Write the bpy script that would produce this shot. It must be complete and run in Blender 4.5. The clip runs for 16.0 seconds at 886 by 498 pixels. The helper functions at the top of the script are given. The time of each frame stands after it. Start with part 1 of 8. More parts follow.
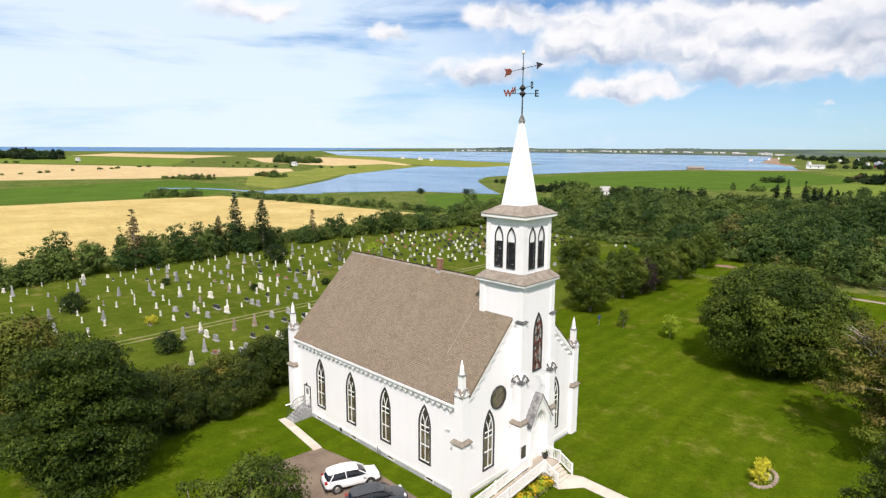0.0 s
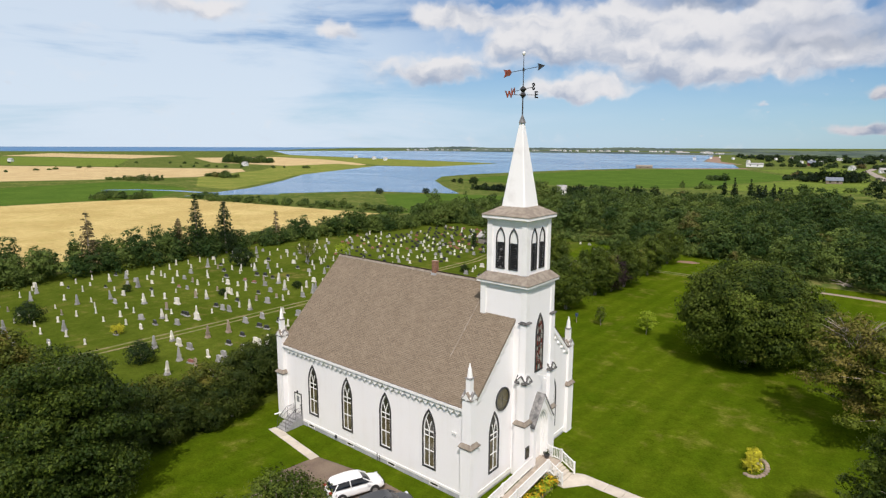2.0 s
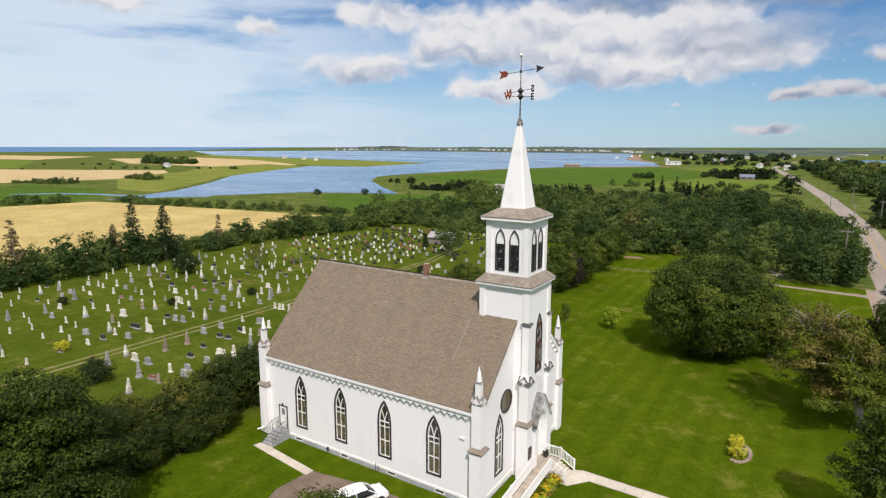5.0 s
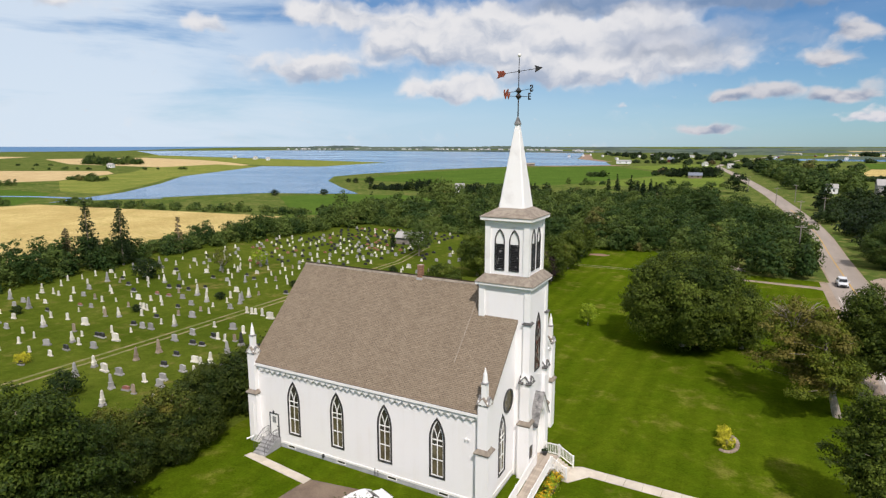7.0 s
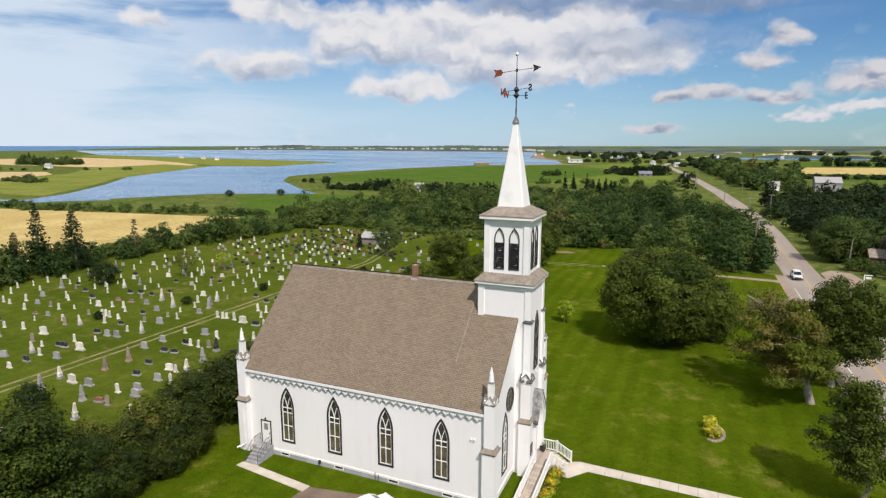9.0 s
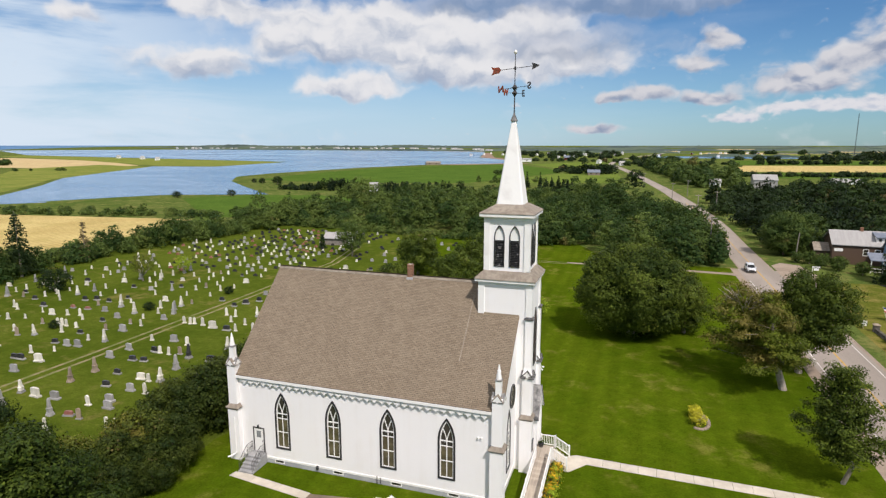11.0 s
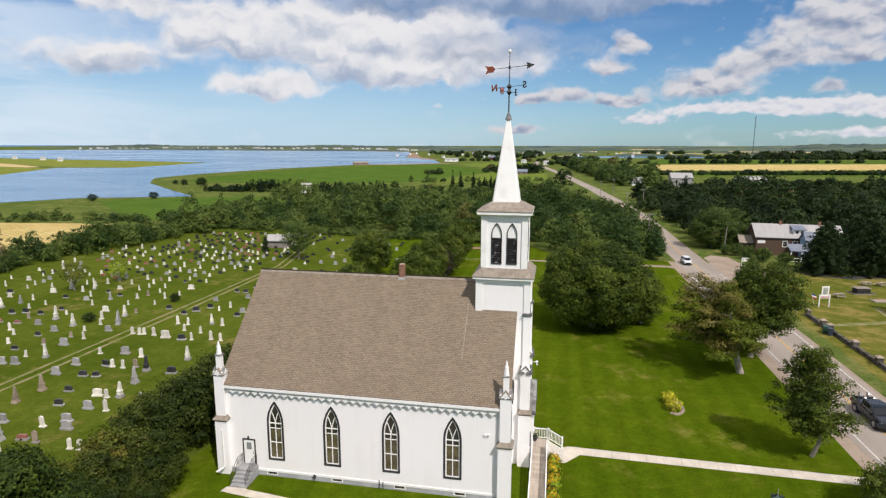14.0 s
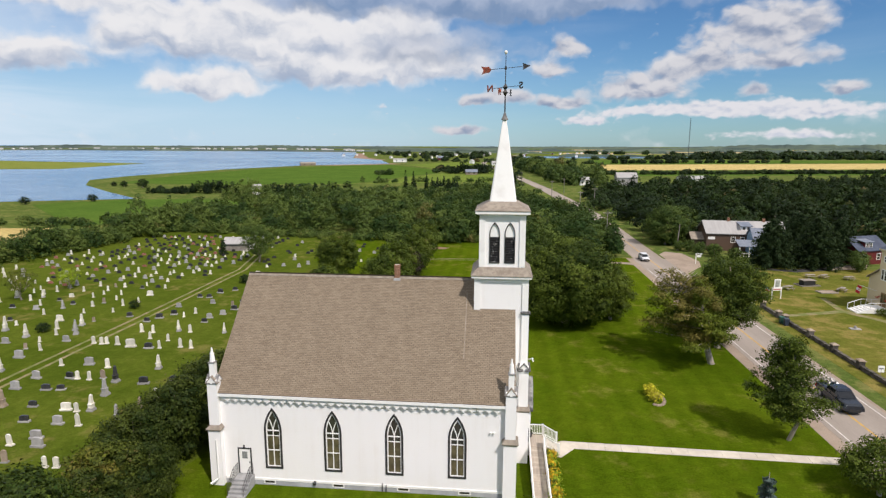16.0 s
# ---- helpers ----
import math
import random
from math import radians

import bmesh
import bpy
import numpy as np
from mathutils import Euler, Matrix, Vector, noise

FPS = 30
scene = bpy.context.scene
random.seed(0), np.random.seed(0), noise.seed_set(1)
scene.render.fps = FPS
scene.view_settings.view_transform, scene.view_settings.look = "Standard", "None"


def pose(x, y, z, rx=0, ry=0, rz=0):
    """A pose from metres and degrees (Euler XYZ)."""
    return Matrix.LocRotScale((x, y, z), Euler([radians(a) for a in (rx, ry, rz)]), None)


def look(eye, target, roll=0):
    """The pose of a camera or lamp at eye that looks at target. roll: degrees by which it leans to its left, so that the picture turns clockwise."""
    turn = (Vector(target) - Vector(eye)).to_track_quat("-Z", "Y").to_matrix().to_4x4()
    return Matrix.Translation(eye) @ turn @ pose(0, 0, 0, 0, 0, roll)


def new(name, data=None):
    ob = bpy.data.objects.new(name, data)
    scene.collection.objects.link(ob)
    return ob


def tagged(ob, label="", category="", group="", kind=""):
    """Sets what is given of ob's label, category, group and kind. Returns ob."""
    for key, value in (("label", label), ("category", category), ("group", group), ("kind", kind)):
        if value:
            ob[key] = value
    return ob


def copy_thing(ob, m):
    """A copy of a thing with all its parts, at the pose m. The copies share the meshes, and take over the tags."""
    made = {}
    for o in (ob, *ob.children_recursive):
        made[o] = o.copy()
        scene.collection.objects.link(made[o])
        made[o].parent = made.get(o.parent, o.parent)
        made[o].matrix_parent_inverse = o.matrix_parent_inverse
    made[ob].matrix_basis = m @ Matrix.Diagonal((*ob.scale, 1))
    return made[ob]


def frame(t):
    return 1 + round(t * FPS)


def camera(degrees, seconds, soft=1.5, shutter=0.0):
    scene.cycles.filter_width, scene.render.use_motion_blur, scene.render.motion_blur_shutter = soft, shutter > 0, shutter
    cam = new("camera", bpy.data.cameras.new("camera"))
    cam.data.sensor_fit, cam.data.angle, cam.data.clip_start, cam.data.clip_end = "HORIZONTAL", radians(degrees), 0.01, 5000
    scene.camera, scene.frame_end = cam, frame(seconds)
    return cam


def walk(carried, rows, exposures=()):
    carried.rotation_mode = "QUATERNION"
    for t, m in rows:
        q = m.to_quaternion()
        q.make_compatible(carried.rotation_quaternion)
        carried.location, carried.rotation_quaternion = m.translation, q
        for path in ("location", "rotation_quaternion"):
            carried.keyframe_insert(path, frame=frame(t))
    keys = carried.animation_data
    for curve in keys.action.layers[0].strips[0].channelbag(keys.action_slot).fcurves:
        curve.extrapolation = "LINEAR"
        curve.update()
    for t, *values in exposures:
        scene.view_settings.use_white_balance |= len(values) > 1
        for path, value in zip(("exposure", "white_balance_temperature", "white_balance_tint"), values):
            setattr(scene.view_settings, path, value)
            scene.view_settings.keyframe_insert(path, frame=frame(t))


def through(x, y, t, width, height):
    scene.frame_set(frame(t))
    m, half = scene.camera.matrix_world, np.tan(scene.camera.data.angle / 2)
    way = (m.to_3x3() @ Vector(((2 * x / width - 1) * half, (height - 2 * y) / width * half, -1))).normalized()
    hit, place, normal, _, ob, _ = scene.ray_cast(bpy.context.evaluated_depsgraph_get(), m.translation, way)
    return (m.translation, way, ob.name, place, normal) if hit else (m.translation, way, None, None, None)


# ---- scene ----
cam = camera(74.4, 16.0, soft=1.3)
METRES, EYE, TILT, LEAN, TURN = 31.0, 27.1, -10.1, -0.2, 44.0
EYE_X, EYE_Y = 27.857, -30.343
ROWS = [
    (0.0, 0.0, 0.0, 0.0, 0.0, 0.0, 0.0),
    (0.5, -0.0319, 0.0043, 0.0021, -1.14, -0.03, 0.21),
    (1.0, -0.063, 0.0094, 0.0041, -2.27, -0.05, 0.42),
    (1.5, -0.094, 0.0145, 0.0062, -3.43, -0.07, 0.64),
    (2.0, -0.1249, 0.0202, 0.0085, -4.59, -0.1, 0.86),
    (2.5, -0.1547, 0.0267, 0.011, -5.75, -0.13, 1.09),
    (3.0, -0.1834, 0.0333, 0.0132, -6.87, -0.16, 1.3),
    (3.5, -0.2122, 0.0404, 0.0158, -8.0, -0.2, 1.51),
    (4.0, -0.2409, 0.0484, 0.0181, -9.13, -0.24, 1.73),
    (6.5, -0.3806, 0.0958, 0.0295, -14.71, -0.51, 2.77),
    (7.0, -0.4077, 0.1061, 0.0313, -15.84, -0.58, 2.97),
    (7.5, -0.4359, 0.1172, 0.0334, -17.0, -0.66, 3.18),
    (8.0, -0.4634, 0.1289, 0.035, -18.16, -0.74, 3.37),
    (8.5, -0.4912, 0.1407, 0.0366, -19.3, -0.82, 3.55),
    (9.0, -0.5173, 0.1531, 0.0387, -20.41, -0.91, 3.73),
    (11.5, -0.6616, 0.2302, 0.0474, -26.63, -1.42, 4.72),
    (12.0, -0.6867, 0.2447, 0.0497, -27.78, -1.52, 4.88),
    (12.5, -0.7142, 0.2608, 0.0517, -29.03, -1.63, 5.06),
    (13.0, -0.7416, 0.2772, 0.0537, -30.28, -1.73, 5.23),
    (13.5, -0.7688, 0.2944, 0.056, -31.55, -1.85, 5.41),
    (14.0, -0.7954, 0.3119, 0.0584, -32.8, -1.96, 5.6),
    (14.5, -0.8219, 0.3309, 0.0607, -34.09, -2.08, 5.76),
    (15.0, -0.8489, 0.3502, 0.0641, -35.39, -2.21, 5.94),
    (15.5, -0.877, 0.3704, 0.0679, -36.73, -2.34, 6.12),
    (16.0, -0.905, 0.3909, 0.071, -38.07, -2.46, 6.27),
]
EXPOSURES = [(0.0, 0.26, 6500, 13), (0.3, 0.02, 6500, 13), (0.6, -0.05, 6500, 13), (9.0, -0.05, 6500, 13), (16.0, 0.0, 6500, 13)]
walk(cam, [(t, pose(EYE_X, EYE_Y, EYE, TILT, LEAN, TURN) @ pose(METRES * x, METRES * y, METRES * z, 90 + pitch, roll, yaw)) for t, x, y, z, yaw, pitch, roll in ROWS], EXPOSURES)

# ---- world and sun ----
SUN_AZIMUTH, SUN_ELEVATION = math.atan2(-0.76, 0.65), radians(51)
world = bpy.data.worlds.new("summer_sky")
scene.world = world
world.use_nodes = True


class Graph:
    """A small helper to write node trees."""

    def __init__(self, tree):
        self.tree = tree
        self.tree.nodes.clear()

    def node(self, kind, inputs=None, **settings):
        n = self.tree.nodes.new(kind)
        for key, value in settings.items():
            setattr(n, key, value)
        for key, value in (inputs or {}).items():
            if isinstance(value, bpy.types.NodeSocket):
                self.tree.links.new(value, n.inputs[key])
            else:
                n.inputs[key].default_value = value
        return n

    def math(self, operation, a, b=0.0, c=0.0, clamp=False):
        return self.node("ShaderNodeMath", {0: a, 1: b, 2: c}, operation=operation, use_clamp=clamp).outputs[0]

    def vector(self, operation, a, b=(0, 0, 0)):
        n = self.node("ShaderNodeVectorMath", {0: a, 1: b}, operation=operation)
        return n.outputs["Value"] if operation in ("LENGTH", "DOT_PRODUCT") else n.outputs[0]

    def ramp(self, value, low, high, to_low=0.0, to_high=1.0):
        return self.node("ShaderNodeMapRange", {0: value, 1: low, 2: high, 3: to_low, 4: to_high}, interpolation_type="SMOOTHSTEP").outputs[0]

    def noise(self, vector, scale, detail=4.0, rough=0.55, distortion=0.0):
        return self.node("ShaderNodeTexNoise", {"Vector": vector, "Scale": scale, "Detail": detail, "Roughness": rough, "Distortion": distortion}).outputs["Fac"]

    def mix(self, factor, a, b, blend="MIX"):
        n = self.node("ShaderNodeMix", data_type="RGBA", blend_type=blend)
        for socket, value in ((n.inputs[0], factor), (n.inputs[6], a), (n.inputs[7], b)):
            if isinstance(value, bpy.types.NodeSocket):
                self.tree.links.new(value, socket)
            else:
                socket.default_value = value if isinstance(value, (int, float)) else (*value[:3], 1.0)
        return n.outputs[2]


def build_sky():
    g = Graph(world.node_tree)
    way = g.node("ShaderNodeTexCoord").outputs["Generated"]
    xyz = g.node("ShaderNodeSeparateXYZ", {0: way})
    azimuth = g.math("MULTIPLY", g.math("ARCTAN2", xyz.outputs[1], xyz.outputs[0]), 180 / math.pi)
    elevation = g.math("MULTIPLY", g.math("ARCSINE", xyz.outputs[2]), 180 / math.pi)
    place = g.node("ShaderNodeCombineXYZ", {0: azimuth, 1: elevation}).outputs[0]
    sky = g.node("ShaderNodeTexSky", sky_type="NISHITA", sun_disc=False, sun_elevation=SUN_ELEVATION, sun_rotation=math.pi / 2 - SUN_AZIMUTH,
                 air_density=1.0, dust_density=0.2, ozone_density=1.2, altitude=30.0).outputs[0]
    air = g.vector("MULTIPLY", sky, tuple(SKY_STRENGTH * c for c in (0.60, 1.0, 1.38)))
    # cumulus: rounded billows eat into the cloud bodies; the same field a little higher up gives their lit tops
    warp = g.vector("SUBTRACT", g.node("ShaderNodeTexNoise", {"Vector": place, "Scale": 0.35, "Detail": 3.0, "Roughness": 0.55}).outputs["Color"], (0.5, 0.5, 0.5))

    def bank(bodies, scale, eat, low, high, lift, dark, bright, bias=0.0):
        """Cumulus from rows of azimuth, elevation, half width, half height, weight, each with a flat foot: cover and colour."""
        total, height = 0.0, 0.0
        bent = g.vector("ADD", place, g.vector("MULTIPLY", warp, (1.1 / scale, 0.8 / scale, 0)))
        for az, el, wide_half, high_half, weight in bodies:
            off = g.vector("MULTIPLY", g.vector("SUBTRACT", bent, (az, el, 0)), (1 / wide_half, 1 / high_half, 0))
            uv = g.node("ShaderNodeSeparateXYZ", {0: off})
            tall = g.math("MAXIMUM", uv.outputs[1], g.math("MULTIPLY", uv.outputs[1], -1.6))
            d2 = g.math("MULTIPLY_ADD", tall, tall, g.math("MULTIPLY", uv.outputs[0], uv.outputs[0]))
            w = g.math("MULTIPLY", g.math("POWER", 0.28, d2), weight)
            height = g.math("MULTIPLY_ADD", w, uv.outputs[1], height)
            total = g.math("ADD", total, w)
        level = g.math("DIVIDE", height, g.math("ADD", total, 0.05))

        def billow(at):
            wide = g.vector("MULTIPLY", at, (0.75, 1.25, 1.0))
            puff = g.node("ShaderNodeTexVoronoi", {"Vector": wide, "Scale": scale, "Smoothness": 0.55}, feature="SMOOTH_F1").outputs["Distance"]
            knob = g.node("ShaderNodeTexVoronoi", {"Vector": wide, "Scale": scale * 2.7, "Smoothness": 0.6}, feature="SMOOTH_F1").outputs["Distance"]
            mist = g.noise(wide, scale * 1.3, 6.0, 0.56)
            mass = g.math("MULTIPLY_ADD", puff, -0.62, g.math("MULTIPLY", knob, -0.26))
            return g.math("MULTIPLY_ADD", mist, 0.80, mass)

        here, over = billow(bent), billow(g.vector("ADD", bent, (-0.10 / scale, 0.34 / scale, 0)))
        body = g.math("ADD", g.math("MINIMUM", total, 1.15), g.math("MULTIPLY", g.math("ADD", here, 0.02), eat))
        cover = g.ramp(body, low, high)
        lit = g.math("MULTIPLY_ADD", g.math("SUBTRACT", here, over), 1.5, g.math("MULTIPLY", level, lift))
        lit = g.math("MULTIPLY_ADD", g.math("SUBTRACT", 1.0, cover), 0.35, lit)
        return cover, g.mix(g.ramp(lit, -0.55 - bias, 0.50 - bias), dark, bright)

    broad = ((128.3, 11.3, 5.0, 1.5, 0.9), (138.9, 9.9, 2.3, 1.2, 0.75), (129.8, 6.6, 6.1, 1.9, 0.9), (117.5, 9.3, 8.0, 3.1, 1.2), (110.0, 9.0, 6.0, 2.6, 1.0), (116.4, 5.0, 5.1, 1.4, 0.95), (101.2, 9.6, 6.5, 2.3, 1.0), (97.0, 6.9, 8.4, 2.0, 1.0),
             (107.4, 6.5, 6.0, 2.0, 0.9), (151.3, 11.5, 6.1, 1.6, 0.7), (60.0, 13.0, 9.0, 1.6, 0.8))
    deck = ((97.7, 12.2, 13.4, 1.7, 1.0), (85.7, 12.2, 13.9, 1.6, 1.0), (104.0, 12.5, 6.0, 1.6, 0.8), (97.5, 8.4, 9.0, 2.4, 0.85))
    small = ((92.7, 3.9, 1.8, 0.9, 0.9), (89.1, 4.3, 2.4, 0.9, 0.9), (84.7, 3.7, 2.9, 0.8, 1.0), (85.4, 6.8, 2.4, 1.3, 0.9), (83.8, 8.8, 1.9, 1.1, 0.95), (93.5, 1.2, 3.4, 0.6, 0.6), (67.5, 9.3, 5.0, 2.4, 1.1), (73.0, 6.7, 3.3, 1.7, 1.0),
             (66.5, 6.8, 4.3, 1.1, 0.9), (77.4, 4.8, 4.8, 1.7, 1.0), (68.3, 4.5, 1.4, 0.8, 0.9), (94.3, 1.4, 3.3, 0.5, 0.5), (61.5, 4.4, 1.9, 0.8, 0.9), (45.0, 6.0, 9.0, 2.5, 0.9), (30.0, 9.0, 9.0, 3.5, 0.9))
    low_row = ((76.4, 2.9, 5.6, 0.8, 0.9), (69.6, 2.9, 4.6, 1.0, 0.95), (63.4, 2.7, 4.8, 1.1, 0.95), (81.9, 2.0, 2.4, 0.55, 0.9), (64.5, 0.8, 6.7, 0.6, 0.75), (101.5, 3.3, 1.2, 0.4, 0.5))
    cover, cloud = bank(broad, 0.30, 0.85, 0.10, 0.66, 0.55, (0.37, 0.45, 0.58), (0.81, 0.82, 0.83), 0.10)
    cover_deck, cloud_deck = bank(deck, 0.26, 0.7, 0.10, 0.75, 0.40, (0.24, 0.31, 0.43), (0.56, 0.60, 0.68))
    cover_east, cloud_east = bank(small, 0.58, 0.85, 0.20, 0.70, 0.50, (0.25, 0.32, 0.45), (0.66, 0.67, 0.70), 0.08)
    cover_low, cloud_low = bank(low_row, 0.95, 0.90, 0.22, 0.66, 0.35, (0.42, 0.50, 0.63), (0.74, 0.75, 0.78), 0.25)
    # thin veils in the west, drawn out along the horizon
    streak = g.noise(g.vector("MULTIPLY", place, (0.25, 1.3, 1.0)), 0.22, 6.0, 0.55, 0.4)
    west = g.ramp(azimuth, 112.0, 146.0)
    veil = g.math("MULTIPLY", g.ramp(g.math("ADD", streak, g.math("MULTIPLY", west, 0.19)), 0.44, 0.72), g.math("ADD", g.math("MULTIPLY", west, 0.80), 0.07))
    haze = g.math("MULTIPLY", g.ramp(elevation, -1.0, 11.0, 0.85, 0.06), g.ramp(azimuth, 70.0, 122.0, 0.14, 1.0))
    colour = g.mix(haze, air, (0.54, 0.71, 0.86))
    colour = g.mix(veil, colour, (0.71, 0.82, 0.92))
    for amount, tone in ((cover_low, cloud_low), (cover_east, cloud_east), (cover, cloud), (g.math("MULTIPLY", cover_deck, 0.62), cloud_deck)):
        colour = g.mix(amount, colour, tone)
    # broken cloud overhead and all round, beyond the bodies named above: added out of view to whiten the skylight
    dome = g.node("ShaderNodeCombineXYZ", {0: g.math("DIVIDE", xyz.outputs[0], g.math("ADD", g.math("ABSOLUTE", xyz.outputs[2]), 0.15)), 1: g.math("DIVIDE", xyz.outputs[1], g.math("ADD", g.math("ABSOLUTE", xyz.outputs[2]), 0.15))}).outputs[0]
    broken = g.noise(dome, 1.1, 6.0, 0.6)
    high = g.math("MULTIPLY", g.ramp(broken, 0.35, 0.50), g.ramp(elevation, 15.0, 24.0))
    colour = g.mix(high, colour, (0.82, 0.82, 0.83))
    shade = g.node("ShaderNodeBackground", {"Color": colour, "Strength": 1.0})
    g.node("ShaderNodeOutputWorld", {"Surface": shade.outputs[0]})


SKY_STRENGTH = 0.066
build_sky()
sun = new("sun", bpy.data.lights.new("sun", "SUN"))
sun.data.energy, sun.data.angle, sun.data.color = 4.2, radians(0.7), (1.0, 0.93, 0.865)
toward = Vector((math.cos(SUN_AZIMUTH) * math.cos(SUN_ELEVATION), math.sin(SUN_AZIMUTH) * math.cos(SUN_ELEVATION), math.sin(SUN_ELEVATION)))
sun.matrix_world = look(toward * 300, (0, 0, 0))


# ---- materials ----
def material(name, colour, rough=0.7, metal=0.0, other=None, scale=1.0, stretch=(1, 1, 1), contrast=(0.35, 0.65), fine=0.06, fine_scale=20.0, bump=0.0, bump_scale=None,
             specular=0.4, island=0.0, per_object=0.0, space="Object"):
    """A surface with large stains (colour to other), fine grain, relief, and variation between pieces."""
    m = bpy.data.materials.new(name)
    m.use_nodes = True
    g = Graph(m.node_tree)
    at = g.node("ShaderNodeNewGeometry").outputs["Position"] if space == "World" else g.node("ShaderNodeTexCoord").outputs[space]
    at = g.vector("MULTIPLY", at, stretch)
    stain = g.noise(at, scale, 5.0, 0.6)
    grain = g.noise(at, scale * fine_scale, 3.0, 0.6)
    base = g.mix(g.ramp(stain, *contrast), colour, other if other else colour)
    value = g.math("ADD", 1.0, g.math("MULTIPLY", g.math("SUBTRACT", grain, 0.5), fine * 4))
    if island:
        value = g.math("MULTIPLY", value, g.ramp(g.node("ShaderNodeNewGeometry").outputs["Random Per Island"], 0, 1, 1 - island, 1 + island))
    if per_object:
        value = g.math("MULTIPLY", value, g.ramp(g.node("ShaderNodeObjectInfo").outputs["Random"], 0, 1, 1 - per_object, 1 + per_object))
    base = g.vector("MULTIPLY", base, g.node("ShaderNodeCombineXYZ", {0: value, 1: value, 2: value}).outputs[0])
    shader = g.node("ShaderNodeBsdfPrincipled", {"Base Color": base, "Roughness": g.math("ADD", rough, g.math("MULTIPLY", g.math("SUBTRACT", stain, 0.5), 0.15)),
                                                 "Metallic": metal, "Specular IOR Level": specular})
    if bump:
        relief = g.noise(at, bump_scale or scale * fine_scale, 4.0, 0.6)
        g.tree.links.new(g.node("ShaderNodeBump", {"Height": relief, "Strength": bump, "Distance": 0.02}).outputs[0], shader.inputs["Normal"])
    g.node("ShaderNodeOutputMaterial", {"Surface": shader.outputs[0]})
    return m


def foliage(name, dark, light, tint=0.12, tip=(0.16, 0.13, 0.03), tips=0.0, through=0.16):
    """Leaves: hue shifts from clump to clump, from leaf to leaf, and light that comes through."""
    m = bpy.data.materials.new(name)
    m.use_nodes = True
    g = Graph(m.node_tree)
    at = g.node("ShaderNodeNewGeometry").outputs["Position"]
    one = g.node("ShaderNodeNewGeometry").outputs["Random Per Island"]
    kind = g.node("ShaderNodeAttribute", attribute_name="kind_of_tree").outputs["Fac"]
    whole = g.noise(at, tint, 3.0, 0.6)
    base = g.mix(g.math("ADD", g.math("ADD", g.math("MULTIPLY", one, 0.36), g.ramp(whole, 0.3, 0.7, 0.0, 0.25)), g.math("MULTIPLY", g.math("SUBTRACT", kind, 0.30), 0.85), clamp=True), dark, light)
    base = g.mix(g.ramp(kind, 0.90, 0.95, 0.0, 0.55), base, (0.13, 0.082, 0.034))
    if tips:
        base = g.mix(g.math("MULTIPLY", g.ramp(g.noise(at, 0.35, 3.0), 0.52, 0.66), tips), base, tip)
    leaf_light = g.ramp(g.noise(at, 4.5, 3.0, 0.7), 0.28, 0.72, 0.55, 1.45)
    base = g.vector("MULTIPLY", base, g.node("ShaderNodeCombineXYZ", {0: leaf_light, 1: leaf_light, 2: leaf_light}).outputs[0])
    ruffle = g.node("ShaderNodeBump", {"Height": g.noise(at, 6.0, 3.0, 0.7), "Strength": 0.30, "Distance": 0.10})
    shader = g.node("ShaderNodeBsdfPrincipled", {"Base Color": base, "Roughness": 0.6, "Specular IOR Level": 0.12, "Normal": ruffle.outputs[0]})
    thin = g.node("ShaderNodeBsdfTranslucent", {"Color": g.mix(0.5, base, (0.20, 0.26, 0.03))})
    both = g.node("ShaderNodeMixShader", {0: through, 1: shader.outputs[0], 2: thin.outputs[0]})
    g.node("ShaderNodeOutputMaterial", {"Surface": both.outputs[0]})
    return m


def turf(name, dark, light, dry, stripes=0.0, dry_from=0.60):
    """Mown grass or meadow, in world metres: broad patches, tufts, mowing lanes."""
    m = bpy.data.materials.new(name)
    m.use_nodes = True
    g = Graph(m.node_tree)
    at = g.node("ShaderNodeNewGeometry").outputs["Position"]
    broad = g.noise(at, 0.045, 5.0, 0.6)
    patch = g.noise(at, 0.35, 5.0, 0.65)
    tuft = g.noise(at, 5.5, 4.0, 0.7)
    base = g.mix(g.ramp(g.math("ADD", g.math("MULTIPLY", broad, 0.6), g.math("MULTIPLY", patch, 0.4)), 0.38, 0.62), dark, light)
    base = g.mix(g.math("MULTIPLY", g.ramp(g.math("ADD", g.math("MULTIPLY", patch, 0.55), g.math("MULTIPLY", g.noise(at, 0.11, 4.0), 0.45)), dry_from - 0.07, dry_from + 0.07), 0.6), base, dry)
    value = g.math("MULTIPLY", g.ramp(tuft, 0.2, 0.8, 0.74, 1.26), g.ramp(g.noise(at, 1.3, 4.0, 0.7), 0.25, 0.75, 0.84, 1.16))
    if stripes:
        lane = g.node("ShaderNodeTexWave", {"Vector": g.vector("MULTIPLY", at, (0.76, 0.65, 0)), "Scale": 0.16, "Distortion": 1.2, "Detail": 2.0}, wave_type="BANDS", bands_direction="X").outputs["Fac"]
        value = g.math("MULTIPLY", value, g.ramp(lane, 0.1, 0.9, 1 - stripes, 1 + stripes))
    base = g.vector("MULTIPLY", base, g.node("ShaderNodeCombineXYZ", {0: value, 1: value, 2: value}).outputs[0])
    bump = g.node("ShaderNodeBump", {"Height": tuft, "Strength": 0.8, "Distance": 0.08})
    shader = g.node("ShaderNodeBsdfPrincipled", {"Base Color": base, "Roughness": 0.95, "Specular IOR Level": 0.0, "Normal": bump.outputs[0]})
    g.node("ShaderNodeOutputMaterial", {"Surface": shader.outputs[0]})
    return m


